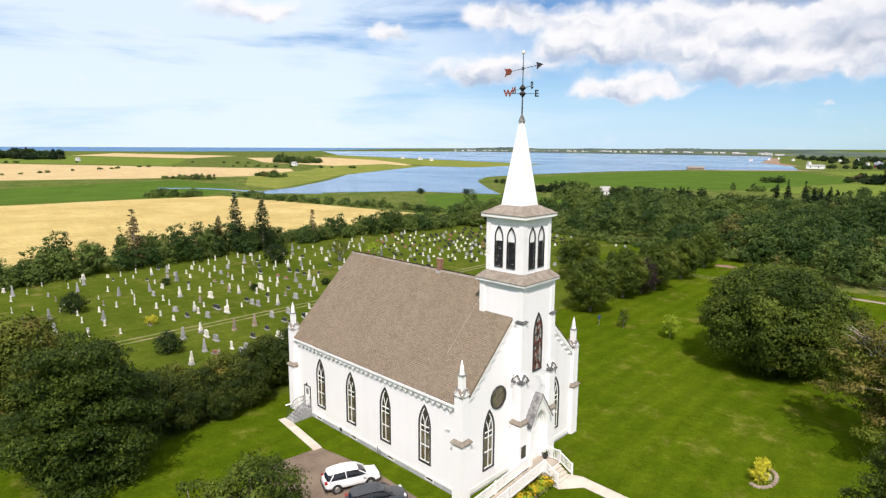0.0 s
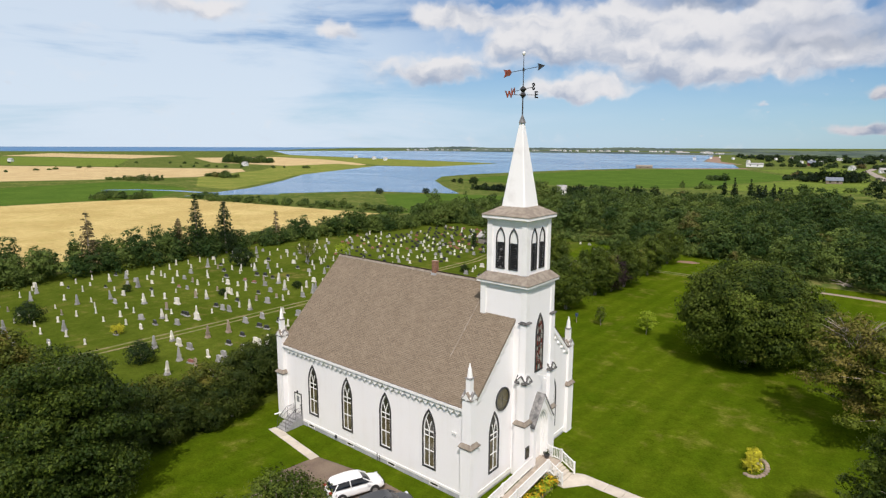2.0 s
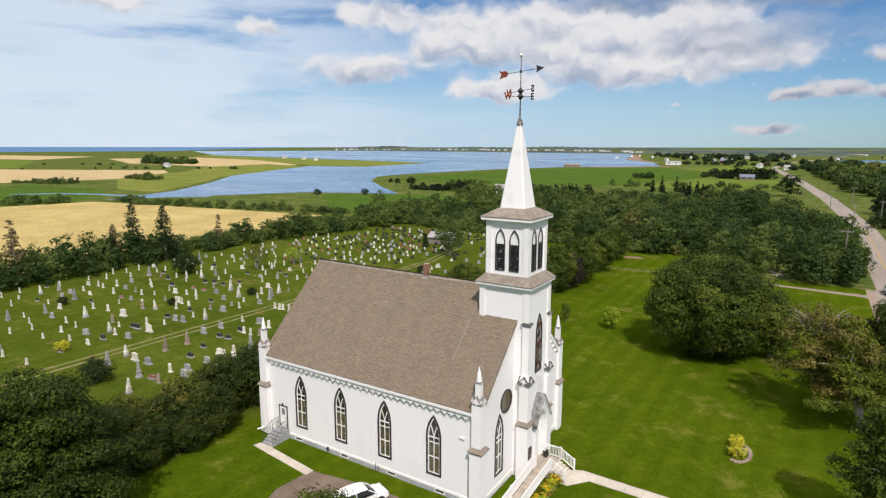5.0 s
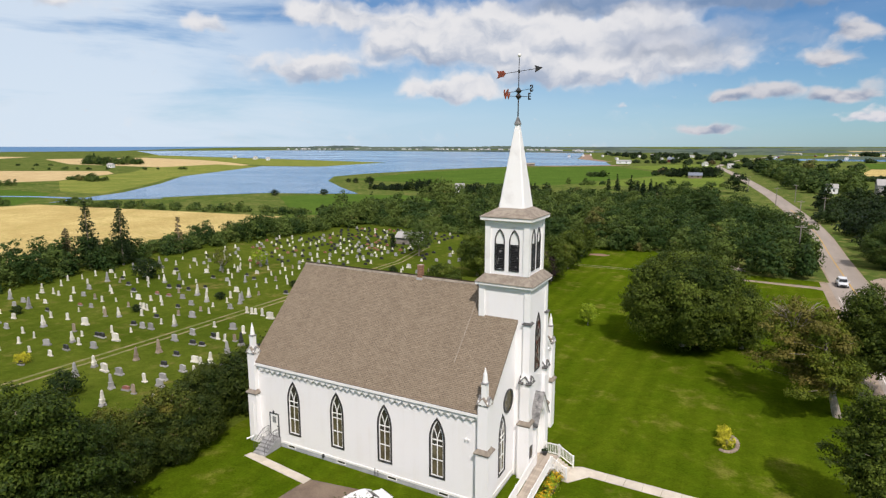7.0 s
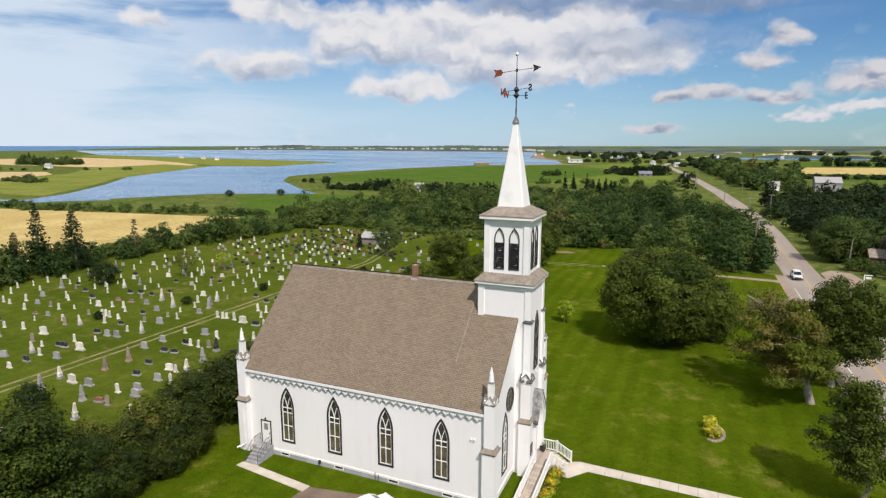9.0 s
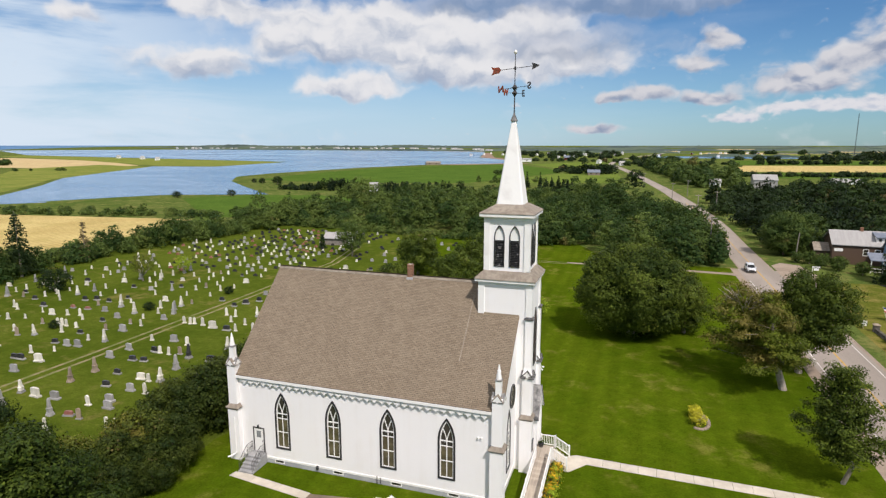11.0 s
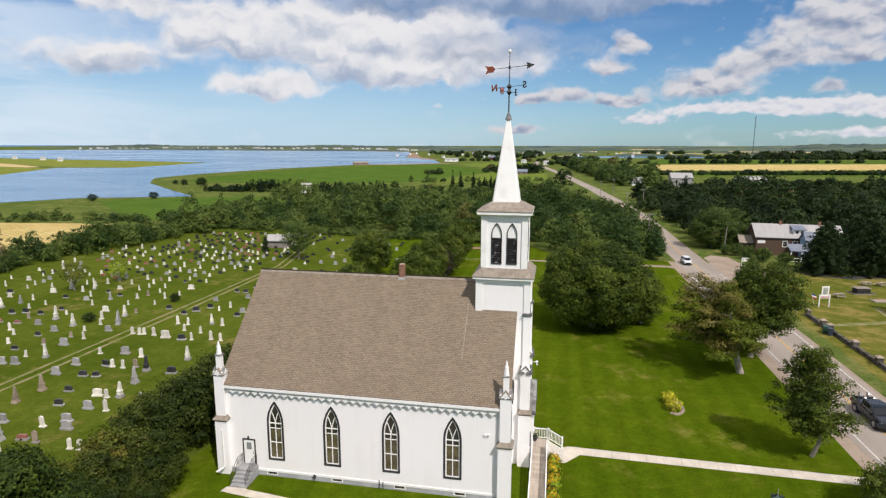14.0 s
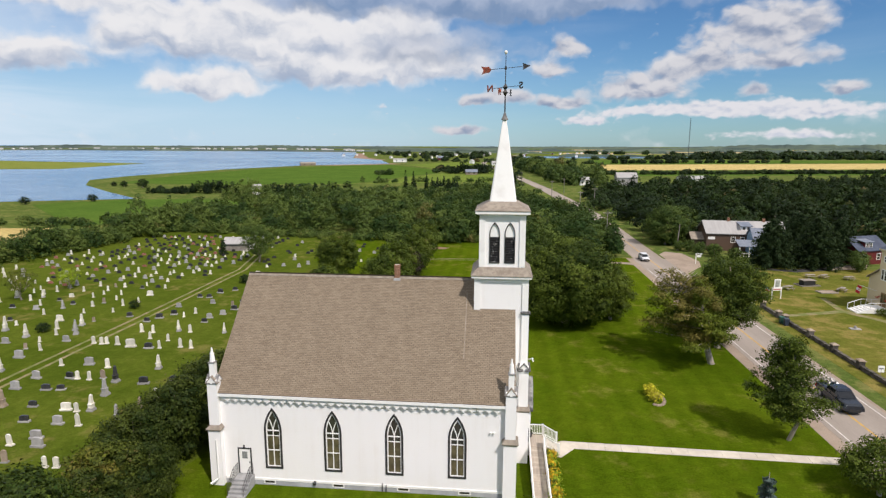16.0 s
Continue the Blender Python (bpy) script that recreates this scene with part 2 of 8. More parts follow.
def shingles():
    """Weathered asphalt shingles: courses up the slope, tabs of uneven tone, long faint streaks."""
    m = bpy.data.materials.new("brown_asphalt_shingles")
    m.use_nodes = True
    g = Graph(m.node_tree)
    at = g.node("ShaderNodeTexCoord").outputs["UV"]
    tab = g.node("ShaderNodeTexBrick", {"Vector": at, "Color1": (0.188, 0.147, 0.104, 1), "Color2": (0.240, 0.193, 0.140, 1), "Mortar": (0.085, 0.065, 0.047, 1), "Scale": 1.0,
                                        "Mortar Size": 0.012, "Bias": 0.0, "Brick Width": 0.34, "Row Height": 0.15}, offset=0.5).outputs["Color"]
    broad = g.noise(g.vector("MULTIPLY", at, (1.0, 0.35, 1.0)), 0.5, 5.0, 0.6)
    spots = g.noise(at, 7.0, 4.0, 0.7)
    value = g.math("MULTIPLY", g.ramp(broad, 0.3, 0.7, 0.96, 1.04), g.ramp(spots, 0.2, 0.8, 0.86, 1.14))
    base = g.vector("MULTIPLY", tab, g.node("ShaderNodeCombineXYZ", {0: value, 1: value, 2: value}).outputs[0])
    bump = g.node("ShaderNodeBump", {"Height": g.node("ShaderNodeRGBToBW", {0: tab}).outputs[0], "Strength": 0.5, "Distance": 0.02})
    shader = g.node("ShaderNodeBsdfPrincipled", {"Base Color": base, "Roughness": 0.9, "Specular IOR Level": 0.2, "Normal": bump.outputs[0]})
    g.node("ShaderNodeOutputMaterial", {"Surface": shader.outputs[0]})
    return m


def clapboard(name, colour, board=0.14, dirt=(0.70, 0.66, 0.58)):
    """Painted boards: level laps in relief, darker along each board's top edge, weather stains that run down."""
    m = bpy.data.materials.new(name)
    m.use_nodes = True
    g = Graph(m.node_tree)
    at = g.node("ShaderNodeNewGeometry").outputs["Position"]
    z = g.node("ShaderNodeSeparateXYZ", {0: at}).outputs[2]
    lap = g.math("FRACT", g.math("DIVIDE", z, board))
    runs = g.noise(g.vector("MULTIPLY", at, (1.6, 1.6, 0.10)), 1.0, 5.0, 0.6)
    cloudy = g.noise(at, 0.35, 4.0, 0.6)
    base = g.mix(g.math("MULTIPLY", g.ramp(g.math("ADD", g.math("MULTIPLY", runs, 0.6), g.math("MULTIPLY", cloudy, 0.4)), 0.48, 0.72), 0.35), colour, tuple(c * d for c, d in zip(colour, (0.86, 0.83, 0.78))))
    base = g.mix(g.math("MULTIPLY", g.ramp(lap, 0.90, 1.0), 0.18), base, tuple(c * d for c, d in zip(colour, dirt)))
    bump = g.node("ShaderNodeBump", {"Height": lap, "Strength": 0.10, "Distance": 0.008}, invert=True)
    shader = g.node("ShaderNodeBsdfPrincipled", {"Base Color": base, "Roughness": 0.55, "Specular IOR Level": 0.35, "Normal": bump.outputs[0]})
    g.node("ShaderNodeOutputMaterial", {"Surface": shader.outputs[0]})
    return m


def water_surface(name, deep, shallow, rough_low, rough_high, swell_low, swell_high):
    """Open water: wind lanes change its gloss and its swell."""
    m = bpy.data.materials.new(name)
    m.use_nodes = True
    g = Graph(m.node_tree)
    at = g.node("ShaderNodeNewGeometry").outputs["Position"]
    calm = g.noise(g.vector("MULTIPLY", at, (0.6, 1.0, 1.0)), 0.008, 5.0, 0.6, 0.6)
    ripple = g.noise(at, 0.9, 4.0, 0.6)
    bump = g.node("ShaderNodeBump", {"Height": ripple, "Strength": g.ramp(calm, 0.35, 0.65, swell_low, swell_high), "Distance": 0.4})
    base = g.mix(g.ramp(calm, 0.35, 0.65), deep, shallow)
    shader = g.node("ShaderNodeBsdfPrincipled", {"Base Color": base, "Roughness": g.ramp(calm, 0.3, 0.7, rough_low, rough_high), "IOR": 1.33, "Normal": bump.outputs[0]})
    g.node("ShaderNodeOutputMaterial", {"Surface": shader.outputs[0]})
    return m


def pane_glass(name, colour, rough=0.08):
    m = bpy.data.materials.new(name)
    m.use_nodes = True
    g = Graph(m.node_tree)
    at = g.node("ShaderNodeNewGeometry").outputs["Position"]
    base = g.mix(g.ramp(g.noise(at, 1.3, 4.0), 0.35, 0.65), tuple(c * 0.55 for c in colour), colour)
    wave = g.node("ShaderNodeBump", {"Height": g.noise(at, 2.5, 2.0), "Strength": 0.06, "Distance": 0.05})
    shader = g.node("ShaderNodeBsdfPrincipled", {"Base Color": base, "Roughness": rough, "Specular IOR Level": 0.6, "Normal": wave.outputs[0]})
    g.node("ShaderNodeOutputMaterial", {"Surface": shader.outputs[0]})
    return m


def stained(name):
    m = bpy.data.materials.new(name)
    m.use_nodes = True
    g = Graph(m.node_tree)
    cell = g.node("ShaderNodeTexVoronoi", {"Vector": g.vector("MULTIPLY", g.node("ShaderNodeTexCoord").outputs["Object"], (1.0, 1.0, 0.6)), "Scale": 4.6}).outputs["Color"]
    hue = g.node("ShaderNodeSeparateColor", {0: cell})
    base = g.mix(hue.outputs[0], (0.03, 0.03, 0.03), (0.26, 0.06, 0.045))
    base = g.mix(g.ramp(hue.outputs[1], 0.50, 0.66), base, (0.36, 0.35, 0.32))
    shader = g.node("ShaderNodeBsdfPrincipled", {"Base Color": base, "Roughness": 0.2, "Specular IOR Level": 0.5})
    g.node("ShaderNodeOutputMaterial", {"Surface": shader.outputs[0]})
    return m


WHITE = clapboard("white_painted_boards", (0.86, 0.845, 0.835))
TRIM = material("white_trim_paint", (0.84, 0.83, 0.805), 0.5, other=(0.74, 0.72, 0.69), scale=0.7, contrast=(0.5, 0.75), fine=0.03, bump=0.08)
SHINGLE = shingles()
FLASHING = material("weathered_shingle_caps", (0.20, 0.165, 0.13), 0.85, other=(0.30, 0.26, 0.21), scale=2.0, fine=0.15, fine_scale=12, bump=0.4)
DARK_SHINGLE = material("slate_grey_shingles", (0.075, 0.075, 0.075), 0.8, other=(0.30, 0.29, 0.28), scale=1.6, fine=0.2, fine_scale=6, bump=0.4)
BLACK_TRIM = material("black_window_paint", (0.022, 0.022, 0.023), 0.45, other=(0.045, 0.044, 0.043), scale=2.0, fine=0.05)
FOUNDATION = material("grey_foundation_render", (0.44, 0.45, 0.47), 0.9, other=(0.34, 0.345, 0.36), scale=0.8, fine=0.08, bump=0.3)
GLASS = pane_glass("old_window_glass", (0.050, 0.048, 0.036))
GLASS_LOW = pane_glass("amber_tinted_glass", (0.14, 0.12, 0.065))
ROSE_GLASS = pane_glass("olive_rose_glass", (0.13, 0.11, 0.05), 0.2)
STAINED = stained("stained_glass")
DARK_GLASS = pane_glass("dark_car_glass", (0.012, 0.014, 0.017), 0.05)
METAL_FLASHING = material("dull_lead_flashing", (0.42, 0.42, 0.42), 0.6, 0.3, other=(0.30, 0.30, 0.31), scale=3.0, fine=0.08)
BRICK = material("red_chimney_brick", (0.24, 0.105, 0.062), 0.9, other=(0.30, 0.17, 0.11), scale=3.0, fine=0.12, bump=0.3, per_object=0.2)
MORTAR = material("lime_mortar", (0.40, 0.34, 0.29), 0.95, scale=3.0, fine=0.1)
# sparse pale patches in the slat colour: glints of light painted on the black
SLAT = material("black_louvre_slats", (0.018, 0.018, 0.019), 0.6, other=(0.34, 0.33, 0.32), scale=5.0, contrast=(0.60, 0.66), fine=0.1, per_object=0.3, space="World")
IRON = material("dark_wrought_iron", (0.035, 0.04, 0.045), 0.55, 0.3, other=(0.07, 0.06, 0.055), scale=4.0, fine=0.08)
RUST = material("rusty_red_vane_plate", (0.30, 0.055, 0.025), 0.75, other=(0.16, 0.06, 0.035), scale=3.0, fine=0.1)
CONCRETE = material("pale_concrete", (0.56, 0.51, 0.43), 0.9, other=(0.47, 0.42, 0.35), scale=0.8, fine=0.07, bump=0.2, space="World", per_object=0.05)
STEP_STONE = material("grey_concrete_steps", (0.34, 0.34, 0.34), 0.9, other=(0.26, 0.26, 0.26), scale=1.2, fine=0.08, bump=0.2)
DECK = material("grey_deck_boards", (0.42, 0.36, 0.29), 0.85, other=(0.34, 0.29, 0.24), scale=1.0, stretch=(6, 0.6, 1), fine=0.08, per_object=0.12)
GRAVEL = material("brown_gravel", (0.135, 0.098, 0.072), 0.95, other=(0.19, 0.145, 0.105), scale=0.4, fine=0.2, fine_scale=25, bump=0.6, space="World")
DIRT = material("dry_dirt_track", (0.22, 0.18, 0.09), 0.95, other=(0.12, 0.14, 0.03), scale=0.5, contrast=(0.40, 0.60), fine=0.15, bump=0.4, space="World")
SHOULDER = material("reddish_gravel_shoulder", (0.31, 0.245, 0.19), 0.95, other=(0.25, 0.195, 0.145), scale=0.25, fine=0.15, fine_scale=25, bump=0.4, space="World")
ASPHALT = material("worn_grey_asphalt", (0.305, 0.262, 0.224), 0.9, other=(0.25, 0.215, 0.182), scale=0.22, stretch=(1, 0.15, 1), fine=0.10, fine_scale=60, bump=0.2, space="World")
LINE_WHITE = material("worn_white_road_paint", (0.66, 0.63, 0.59), 0.8, other=(0.48, 0.44, 0.40), scale=0.8, fine=0.1, space="World")
LINE_YELLOW = material("worn_yellow_road_paint", (0.55, 0.33, 0.05), 0.8, other=(0.38, 0.25, 0.08), scale=0.8, fine=0.1, space="World")
LAWN = turf("mown_lawn", (0.049, 0.082, 0.0032), (0.072, 0.104, 0.005), (0.160, 0.150, 0.032), 0.06, 0.59)
GRAVE_TURF = turf("graveyard_grass", (0.053, 0.079, 0.008), (0.081, 0.106, 0.013), (0.19, 0.155, 0.052), 0.03, 0.60)
YARD_TURF = turf("dry_yard_grass", (0.088, 0.104, 0.016), (0.140, 0.134, 0.028), (0.25, 0.19, 0.065), 0.0, 0.55)
MEADOW = turf("rough_meadow", (0.062, 0.098, 0.020), (0.105, 0.132, 0.034), (0.22, 0.19, 0.07), 0.0, 0.56)
CROP = turf("green_crop", (0.058, 0.108, 0.018), (0.078, 0.130, 0.022), (0.11, 0.145, 0.03), 0.06, 0.66)
CROP_PALE = turf("pale_green_crop", (0.105, 0.152, 0.028), (0.138, 0.182, 0.036), (0.17, 0.185, 0.05), 0.06, 0.64)
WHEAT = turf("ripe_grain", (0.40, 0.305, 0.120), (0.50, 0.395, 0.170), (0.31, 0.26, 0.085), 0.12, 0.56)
# the same grain, bluer and flatter: distance haze put into the colour
WHEAT_HAZED = turf("far_ripe_grain_hazed", (0.42, 0.315, 0.165), (0.50, 0.395, 0.215), (0.36, 0.29, 0.12), 0.06, 0.60)
MARSH = turf("salt_marsh", (0.130, 0.165, 0.034), (0.195, 0.210, 0.050), (0.28, 0.25, 0.09), 0.0, 0.60)
SHORE = material("red_shore_sand", (0.216, 0.126, 0.084), 0.95, other=(0.252, 0.180, 0.120), scale=0.02, fine=0.1, space="World")
WATER = water_surface("bay_water", (0.030, 0.120, 0.27), (0.060, 0.160, 0.30), 0.10, 0.22, 0.35, 0.85)
SEA = water_surface("deep_sea_water", (0.030, 0.125, 0.27), (0.04, 0.15, 0.31), 0.45, 0.55, 0.6, 0.9)
BARK = material("grey_brown_bark", (0.24, 0.20, 0.16), 0.95, other=(0.34, 0.29, 0.24), scale=2.0, stretch=(1, 1, 0.2), fine=0.15, bump=0.6)
DEAD_WOOD = material("bleached_bare_branches", (0.36, 0.31, 0.26), 0.95, other=(0.26, 0.22, 0.18), scale=2.0, fine=0.1)
LEAF = foliage("maple_leaves", (0.018, 0.036, 0.005), (0.125, 0.165, 0.020))
LEAF_DARK = foliage("deep_green_leaves", (0.005, 0.014, 0.004), (0.031, 0.056, 0.012), through=0.08)
LEAF_THICKET = foliage("thicket_leaves", (0.012, 0.026, 0.005), (0.075, 0.095, 0.014))
LEAF_WOODS = foliage("mixed_wood_leaves", (0.019, 0.046, 0.010), (0.125, 0.172, 0.035), 0.11, tip=(0.12, 0.11, 0.045), tips=0.06)
LEAF_BRIGHT = foliage("bright_young_leaves", (0.15, 0.23, 0.012), (0.34, 0.42, 0.03))
LEAF_OLIVE = foliage("olive_maple_leaves", (0.032, 0.056, 0.005), (0.140, 0.172, 0.018), tip=(0.20, 0.13, 0.03), tips=0.2)
LEAF_RUSTY = foliage("maple_leaves_turning_brown", (0.030, 0.050, 0.007), (0.150, 0.165, 0.024), tip=(0.20, 0.12, 0.03), tips=0.4)
LEAF_PURPLE = foliage("purple_leaves", (0.022, 0.014, 0.016), (0.050, 0.028, 0.032), through=0.08)
LEAF_YELLOW = foliage("yellow_green_shrub_leaves", (0.36, 0.34, 0.02), (0.66, 0.60, 0.05), through=0.1)
NEEDLE = foliage("spruce_needles", (0.009, 0.023, 0.008), (0.034, 0.055, 0.016), through=0.08)
NEEDLE_THIN = foliage("thin_dying_spruce_needles", (0.119, 0.098, 0.044), (0.204, 0.150, 0.075), through=0.08)
WHITE_STONE = material("white_marble", (0.74, 0.71, 0.63), 0.7, other=(0.55, 0.52, 0.45), scale=1.2, fine=0.06, bump=0.15, per_object=0.12)
GREY_STONE = material("grey_granite", (0.27, 0.265, 0.265), 0.65, other=(0.34, 0.33, 0.32), scale=1.5, fine=0.1, bump=0.1, per_object=0.18)
DARK_STONE = material("polished_black_granite", (0.028, 0.028, 0.032), 0.25, other=(0.05, 0.05, 0.055), scale=2.0, fine=0.08, per_object=0.2)
BROWN_STONE = material("brown_sandstone", (0.235, 0.18, 0.135), 0.85, other=(0.32, 0.26, 0.20), scale=1.5, fine=0.1, bump=0.2, per_object=0.15)
RED_STONE = material("red_granite", (0.24, 0.085, 0.070), 0.4, other=(0.30, 0.14, 0.11), scale=2.0, fine=0.1, per_object=0.15)


# ---- mesh helpers ----
def finish(bm, name, mat):
    me = bpy.data.meshes.new(name)
    bmesh.ops.remove_doubles(bm, verts=bm.verts, dist=1e-5)
    bmesh.ops.recalc_face_normals(bm, faces=bm.faces)
    bm.to_mesh(me)
    bm.free()
    me.materials.append(mat)
    return me


def part(name, bm, mat, parent, label="", m=None):
    """One mesh object under a thing or a part. bm: a bmesh, or a mesh to share."""
    me = finish(bm, name, mat) if isinstance(bm, bmesh.types.BMesh) else bm
    ob = new(name, me)
    ob.parent = parent
    if m is not None:
        ob.matrix_basis = m
    return tagged(ob, label)


def thing(name, label, category, m=None, group="", kind=""):
    ob = new(name)
    ob.empty_display_size = 0.3
    if m is not None:
        ob.matrix_basis = m
    return tagged(ob, label, category, group, kind)


def solid(name, bm, mat, label, category, group="", kind=""):
    me = finish(bm, name, mat) if isinstance(bm, bmesh.types.BMesh) else bm
    return tagged(new(name, me), label, category, group, kind)


def box(bm, x0, x1, y0, y1, z0, z1):
    v = [bm.verts.new(p) for p in ((x0, y0, z0), (x1, y0, z0), (x1, y1, z0), (x0, y1, z0), (x0, y0, z1), (x1, y0, z1), (x1, y1, z1), (x0, y1, z1))]
    for f in ((0, 3, 2, 1), (4, 5, 6, 7), (0, 1, 5, 4), (1, 2, 6, 5), (2, 3, 7, 6), (3, 0, 4, 7)):
        bm.faces.new([v[i] for i in f])
    return bm


def prism(bm, outline, axis, a, b):
    """An outline of (u, v) drawn out along an axis: x takes (y, z), y takes (x, z), z takes (x, y)."""
    def spot(u, v, w):
        return {"x": (w, u, v), "y": (u, w, v), "z": (u, v, w)}[axis]
    near = [bm.verts.new(spot(u, v, a)) for u, v in outline]
    far = [bm.verts.new(spot(u, v, b)) for u, v in outline]
    bm.faces.new(near)
    bm.faces.new(far[::-1])
    for i in range(len(near)):
        j = (i + 1) % len(near)
        bm.faces.new((near[j], near[i], far[i], far[j]))
    return bm


def rim(bm, outer, inner, axis, a, b, closed=True):
    """A frame between two outlines with the same number of points."""
    n = len(outer)
    for i in range(n if closed else n - 1):
        j = (i + 1) % n
        prism(bm, [outer[i], outer[j], inner[j], inner[i]], axis, a, b)
    return bm


def lancet(half, foot, spring, top, steps=7):
    """A pointed arch from its lower left corner: up the left side, over, and down."""
    rise = top - spring
    radius = (half * half + rise * rise) / (2 * half)
    left = []
    for i in range(steps + 1):
        z = spring + rise * i / steps
        left.append((-half + radius - math.sqrt(max(radius * radius - (z - spring) ** 2, 0)), z))
    left[-1] = (0.0, top)
    return [(-half, foot)] + left + [(-u, z) for u, z in left[-2::-1]] + [(half, foot)]


def tube(bm, a, b, radius, sides=8, end=None):
    a, b = Vector(a), Vector(b)
    turn = (b - a).to_track_quat("Z", "Y").to_matrix()
    rings = []
    for p, r in ((a, radius), (b, radius if end is None else end)):
        rings.append([bm.verts.new(p + turn @ Vector((math.cos(2 * math.pi * i / sides) * r, math.sin(2 * math.pi * i / sides) * r, 0))) for i in range(sides)])
    for i in range(sides):
        j = (i + 1) % sides
        bm.faces.new((rings[0][i], rings[0][j], rings[1][j], rings[1][i]))
    bm.faces.new(rings[0][::-1])
    bm.faces.new(rings[1])
    return bm


def stack(bm, rings, sides=4, x=0.0, y=0.0, turn=45.0):
    """Rings of (half width, height) joined from foot to top: turned or squared shafts."""
    grow = 1 / math.cos(math.pi / sides)
    loops = []
    for half, z in rings:
        loops.append([bm.verts.new((x + math.cos(radians(turn) + 2 * math.pi * i / sides) * half * grow, y + math.sin(radians(turn) + 2 * math.pi * i / sides) * half * grow, z)) for i in range(sides)])
    for low, high in zip(loops, loops[1:]):
        for i in range(sides):
            j = (i + 1) % sides
            bm.faces.new((low[i], low[j], high[j], high[i]))
    bm.faces.new(loops[0][::-1])
    bm.faces.new(loops[-1])
    return bm


def plate(name, corners, mat, z, label, category, depth=0.3):
    """A level piece of ground, with its edge going down into the earth."""
    bm = prism(bmesh.new(), corners, "z", z - depth, z)
    return solid(name, bm, mat, label, category, kind="structure")


def strip(centre, width, shift=0.0):
    """The outline of a band along a line of points."""
    pts = [Vector(p) for p in centre]
    left, right = [], []
    for i, p in enumerate(pts):
        along = (pts[min(i + 1, len(pts) - 1)] - pts[max(i - 1, 0)]).normalized()
        side = Vector((-along.y, along.x))
        left.append(tuple(p + side * (shift + width / 2)))
        right.append(tuple(p + side * (shift - width / 2)))
    return right + left[::-1]


# ---- ground, water, fields and roads ----
solid("ground", prism(bmesh.new(), [(-9000, -900), (9000, -900), (9000, 9000), (-9000, 9000)], "z", -2.0, 0.0), MEADOW, "rough green meadow that reaches to the horizon", "ground", kind="structure")
plate("ground", [(-29, -60), (29.8, -60), (30.6, 45), (31.6, 90.5), (31.6, 100), (5, 100), (-5, 121), (-46, 126), (-44, 90), (-24, 60), (-22, 20), (-27, 2), (-25, -14), (-40, -30)], LAWN, 0.010,
      "mown green lawn round the church", "lawn")
plate("ground", [(-24, 60), (-44, 90), (-46, 126), (-108, 128), (-118, 74), (-113, -20), (-90, -40), (-40, -30), (-25, -14), (-27, 2), (-22, 20)], GRAVE_TURF, 0.014,
      "short grass of the graveyard", "grass")

ROAD = [(35.0, -500), (35.0, 20), (35.1, 45), (35.1, 75), (35.0, 100), (34.9, 132), (35.2, 168), (34.6, 197), (31.4, 249), (26.3, 318), (16.6, 414), (6.6, 511), (-7.0, 620), (-23, 746), (-20, 960), (30, 1300), (110, 1800), (150, 2300)]
plate("road", strip(ROAD[4:], 7.0), SHOULDER, 0.019, "narrow gravel shoulders of the far road", "road shoulder")
plate("road", strip(ROAD[4:], 6.4), ASPHALT, 0.029, "worn grey asphalt country road", "road")
plate("road", strip(ROAD[:5], 9.5, 0.5), SHOULDER, 0.020, "reddish gravel shoulders of the road", "road shoulder")
plate("road", strip(ROAD[:5], 7.6), ASPHALT, 0.030, "worn grey asphalt country road", "road")
plate("road", strip(ROAD[:9], 0.22, 0.10), LINE_YELLOW, 0.034, "worn yellow centre line", "road marking", 0.01)
plate("road", strip(ROAD[:4] + [(35.0, 88)], 0.12, 3.15), LINE_WHITE, 0.034, "worn white edge line", "road marking", 0.01)
plate("road", strip(ROAD[:4] + [(35.0, 88)], 0.12, -3.15), LINE_WHITE, 0.034, "worn white edge line", "road marking", 0.01)
plate("road", [(39.0, 92), (39.2, 84), (44.5, 92), (46, 98), (45, 108), (41.5, 110), (39.0, 106)], SHOULDER, 0.024, "gravel pull-off beside the road", "driveway")
plate("road", [(32.6, 90.2), (32.8, 97), (29.5, 94.8), (15, 95.4), (-5, 95.6), (-5, 94.3), (15, 94.0), (28.5, 92.8)], SHOULDER, 0.022, "narrow gravel lane off the road", "lane")
plate("ground", [(-18.4, 107.2), (-14.6, 107.4), (-13.6, 109.4), (-16.0, 110.4), (-18.6, 109.4)], SHORE, 0.016, "patch of bare red soil in the lawn", "soil")
for shift in (0.0, 1.5):
    plate("pavement", strip([(-19.5, 93.2 + shift), (-8.5, 93.6 + shift), (-5, 93.8 + shift)], 0.35), DIRT, 0.018, "faint wheel rut across the lawn", "track")
plate("ground", [(41.4, 28), (41.6, 60), (45, 84), (47, 92), (96, 92), (96, 20), (60, 8), (41, 8)], YARD_TURF, 0.012, "dry yellowish grass of the yard across the road", "grass")
# the shade of the spruces is put into this strip's near-black colour
plate("road", [(55, 92.4), (55.6, 90.2), (63, 87.8), (71, 90.6), (80, 93), (84, 100), (80, 98), (70, 93.4), (62, 90.4)], material("driveway_asphalt_with_shade", (0.030, 0.030, 0.031), 0.9, other=(0.045, 0.043, 0.04), scale=0.4, fine=0.1), 0.020, "asphalt drive between yard and spruces, coloured dark for their shade", "driveway")
plate("road", [(71, 91), (80, 93.2), (84, 99), (76, 95)], SHOULDER, 0.026, "reddish gravel beside the red house", "driveway")
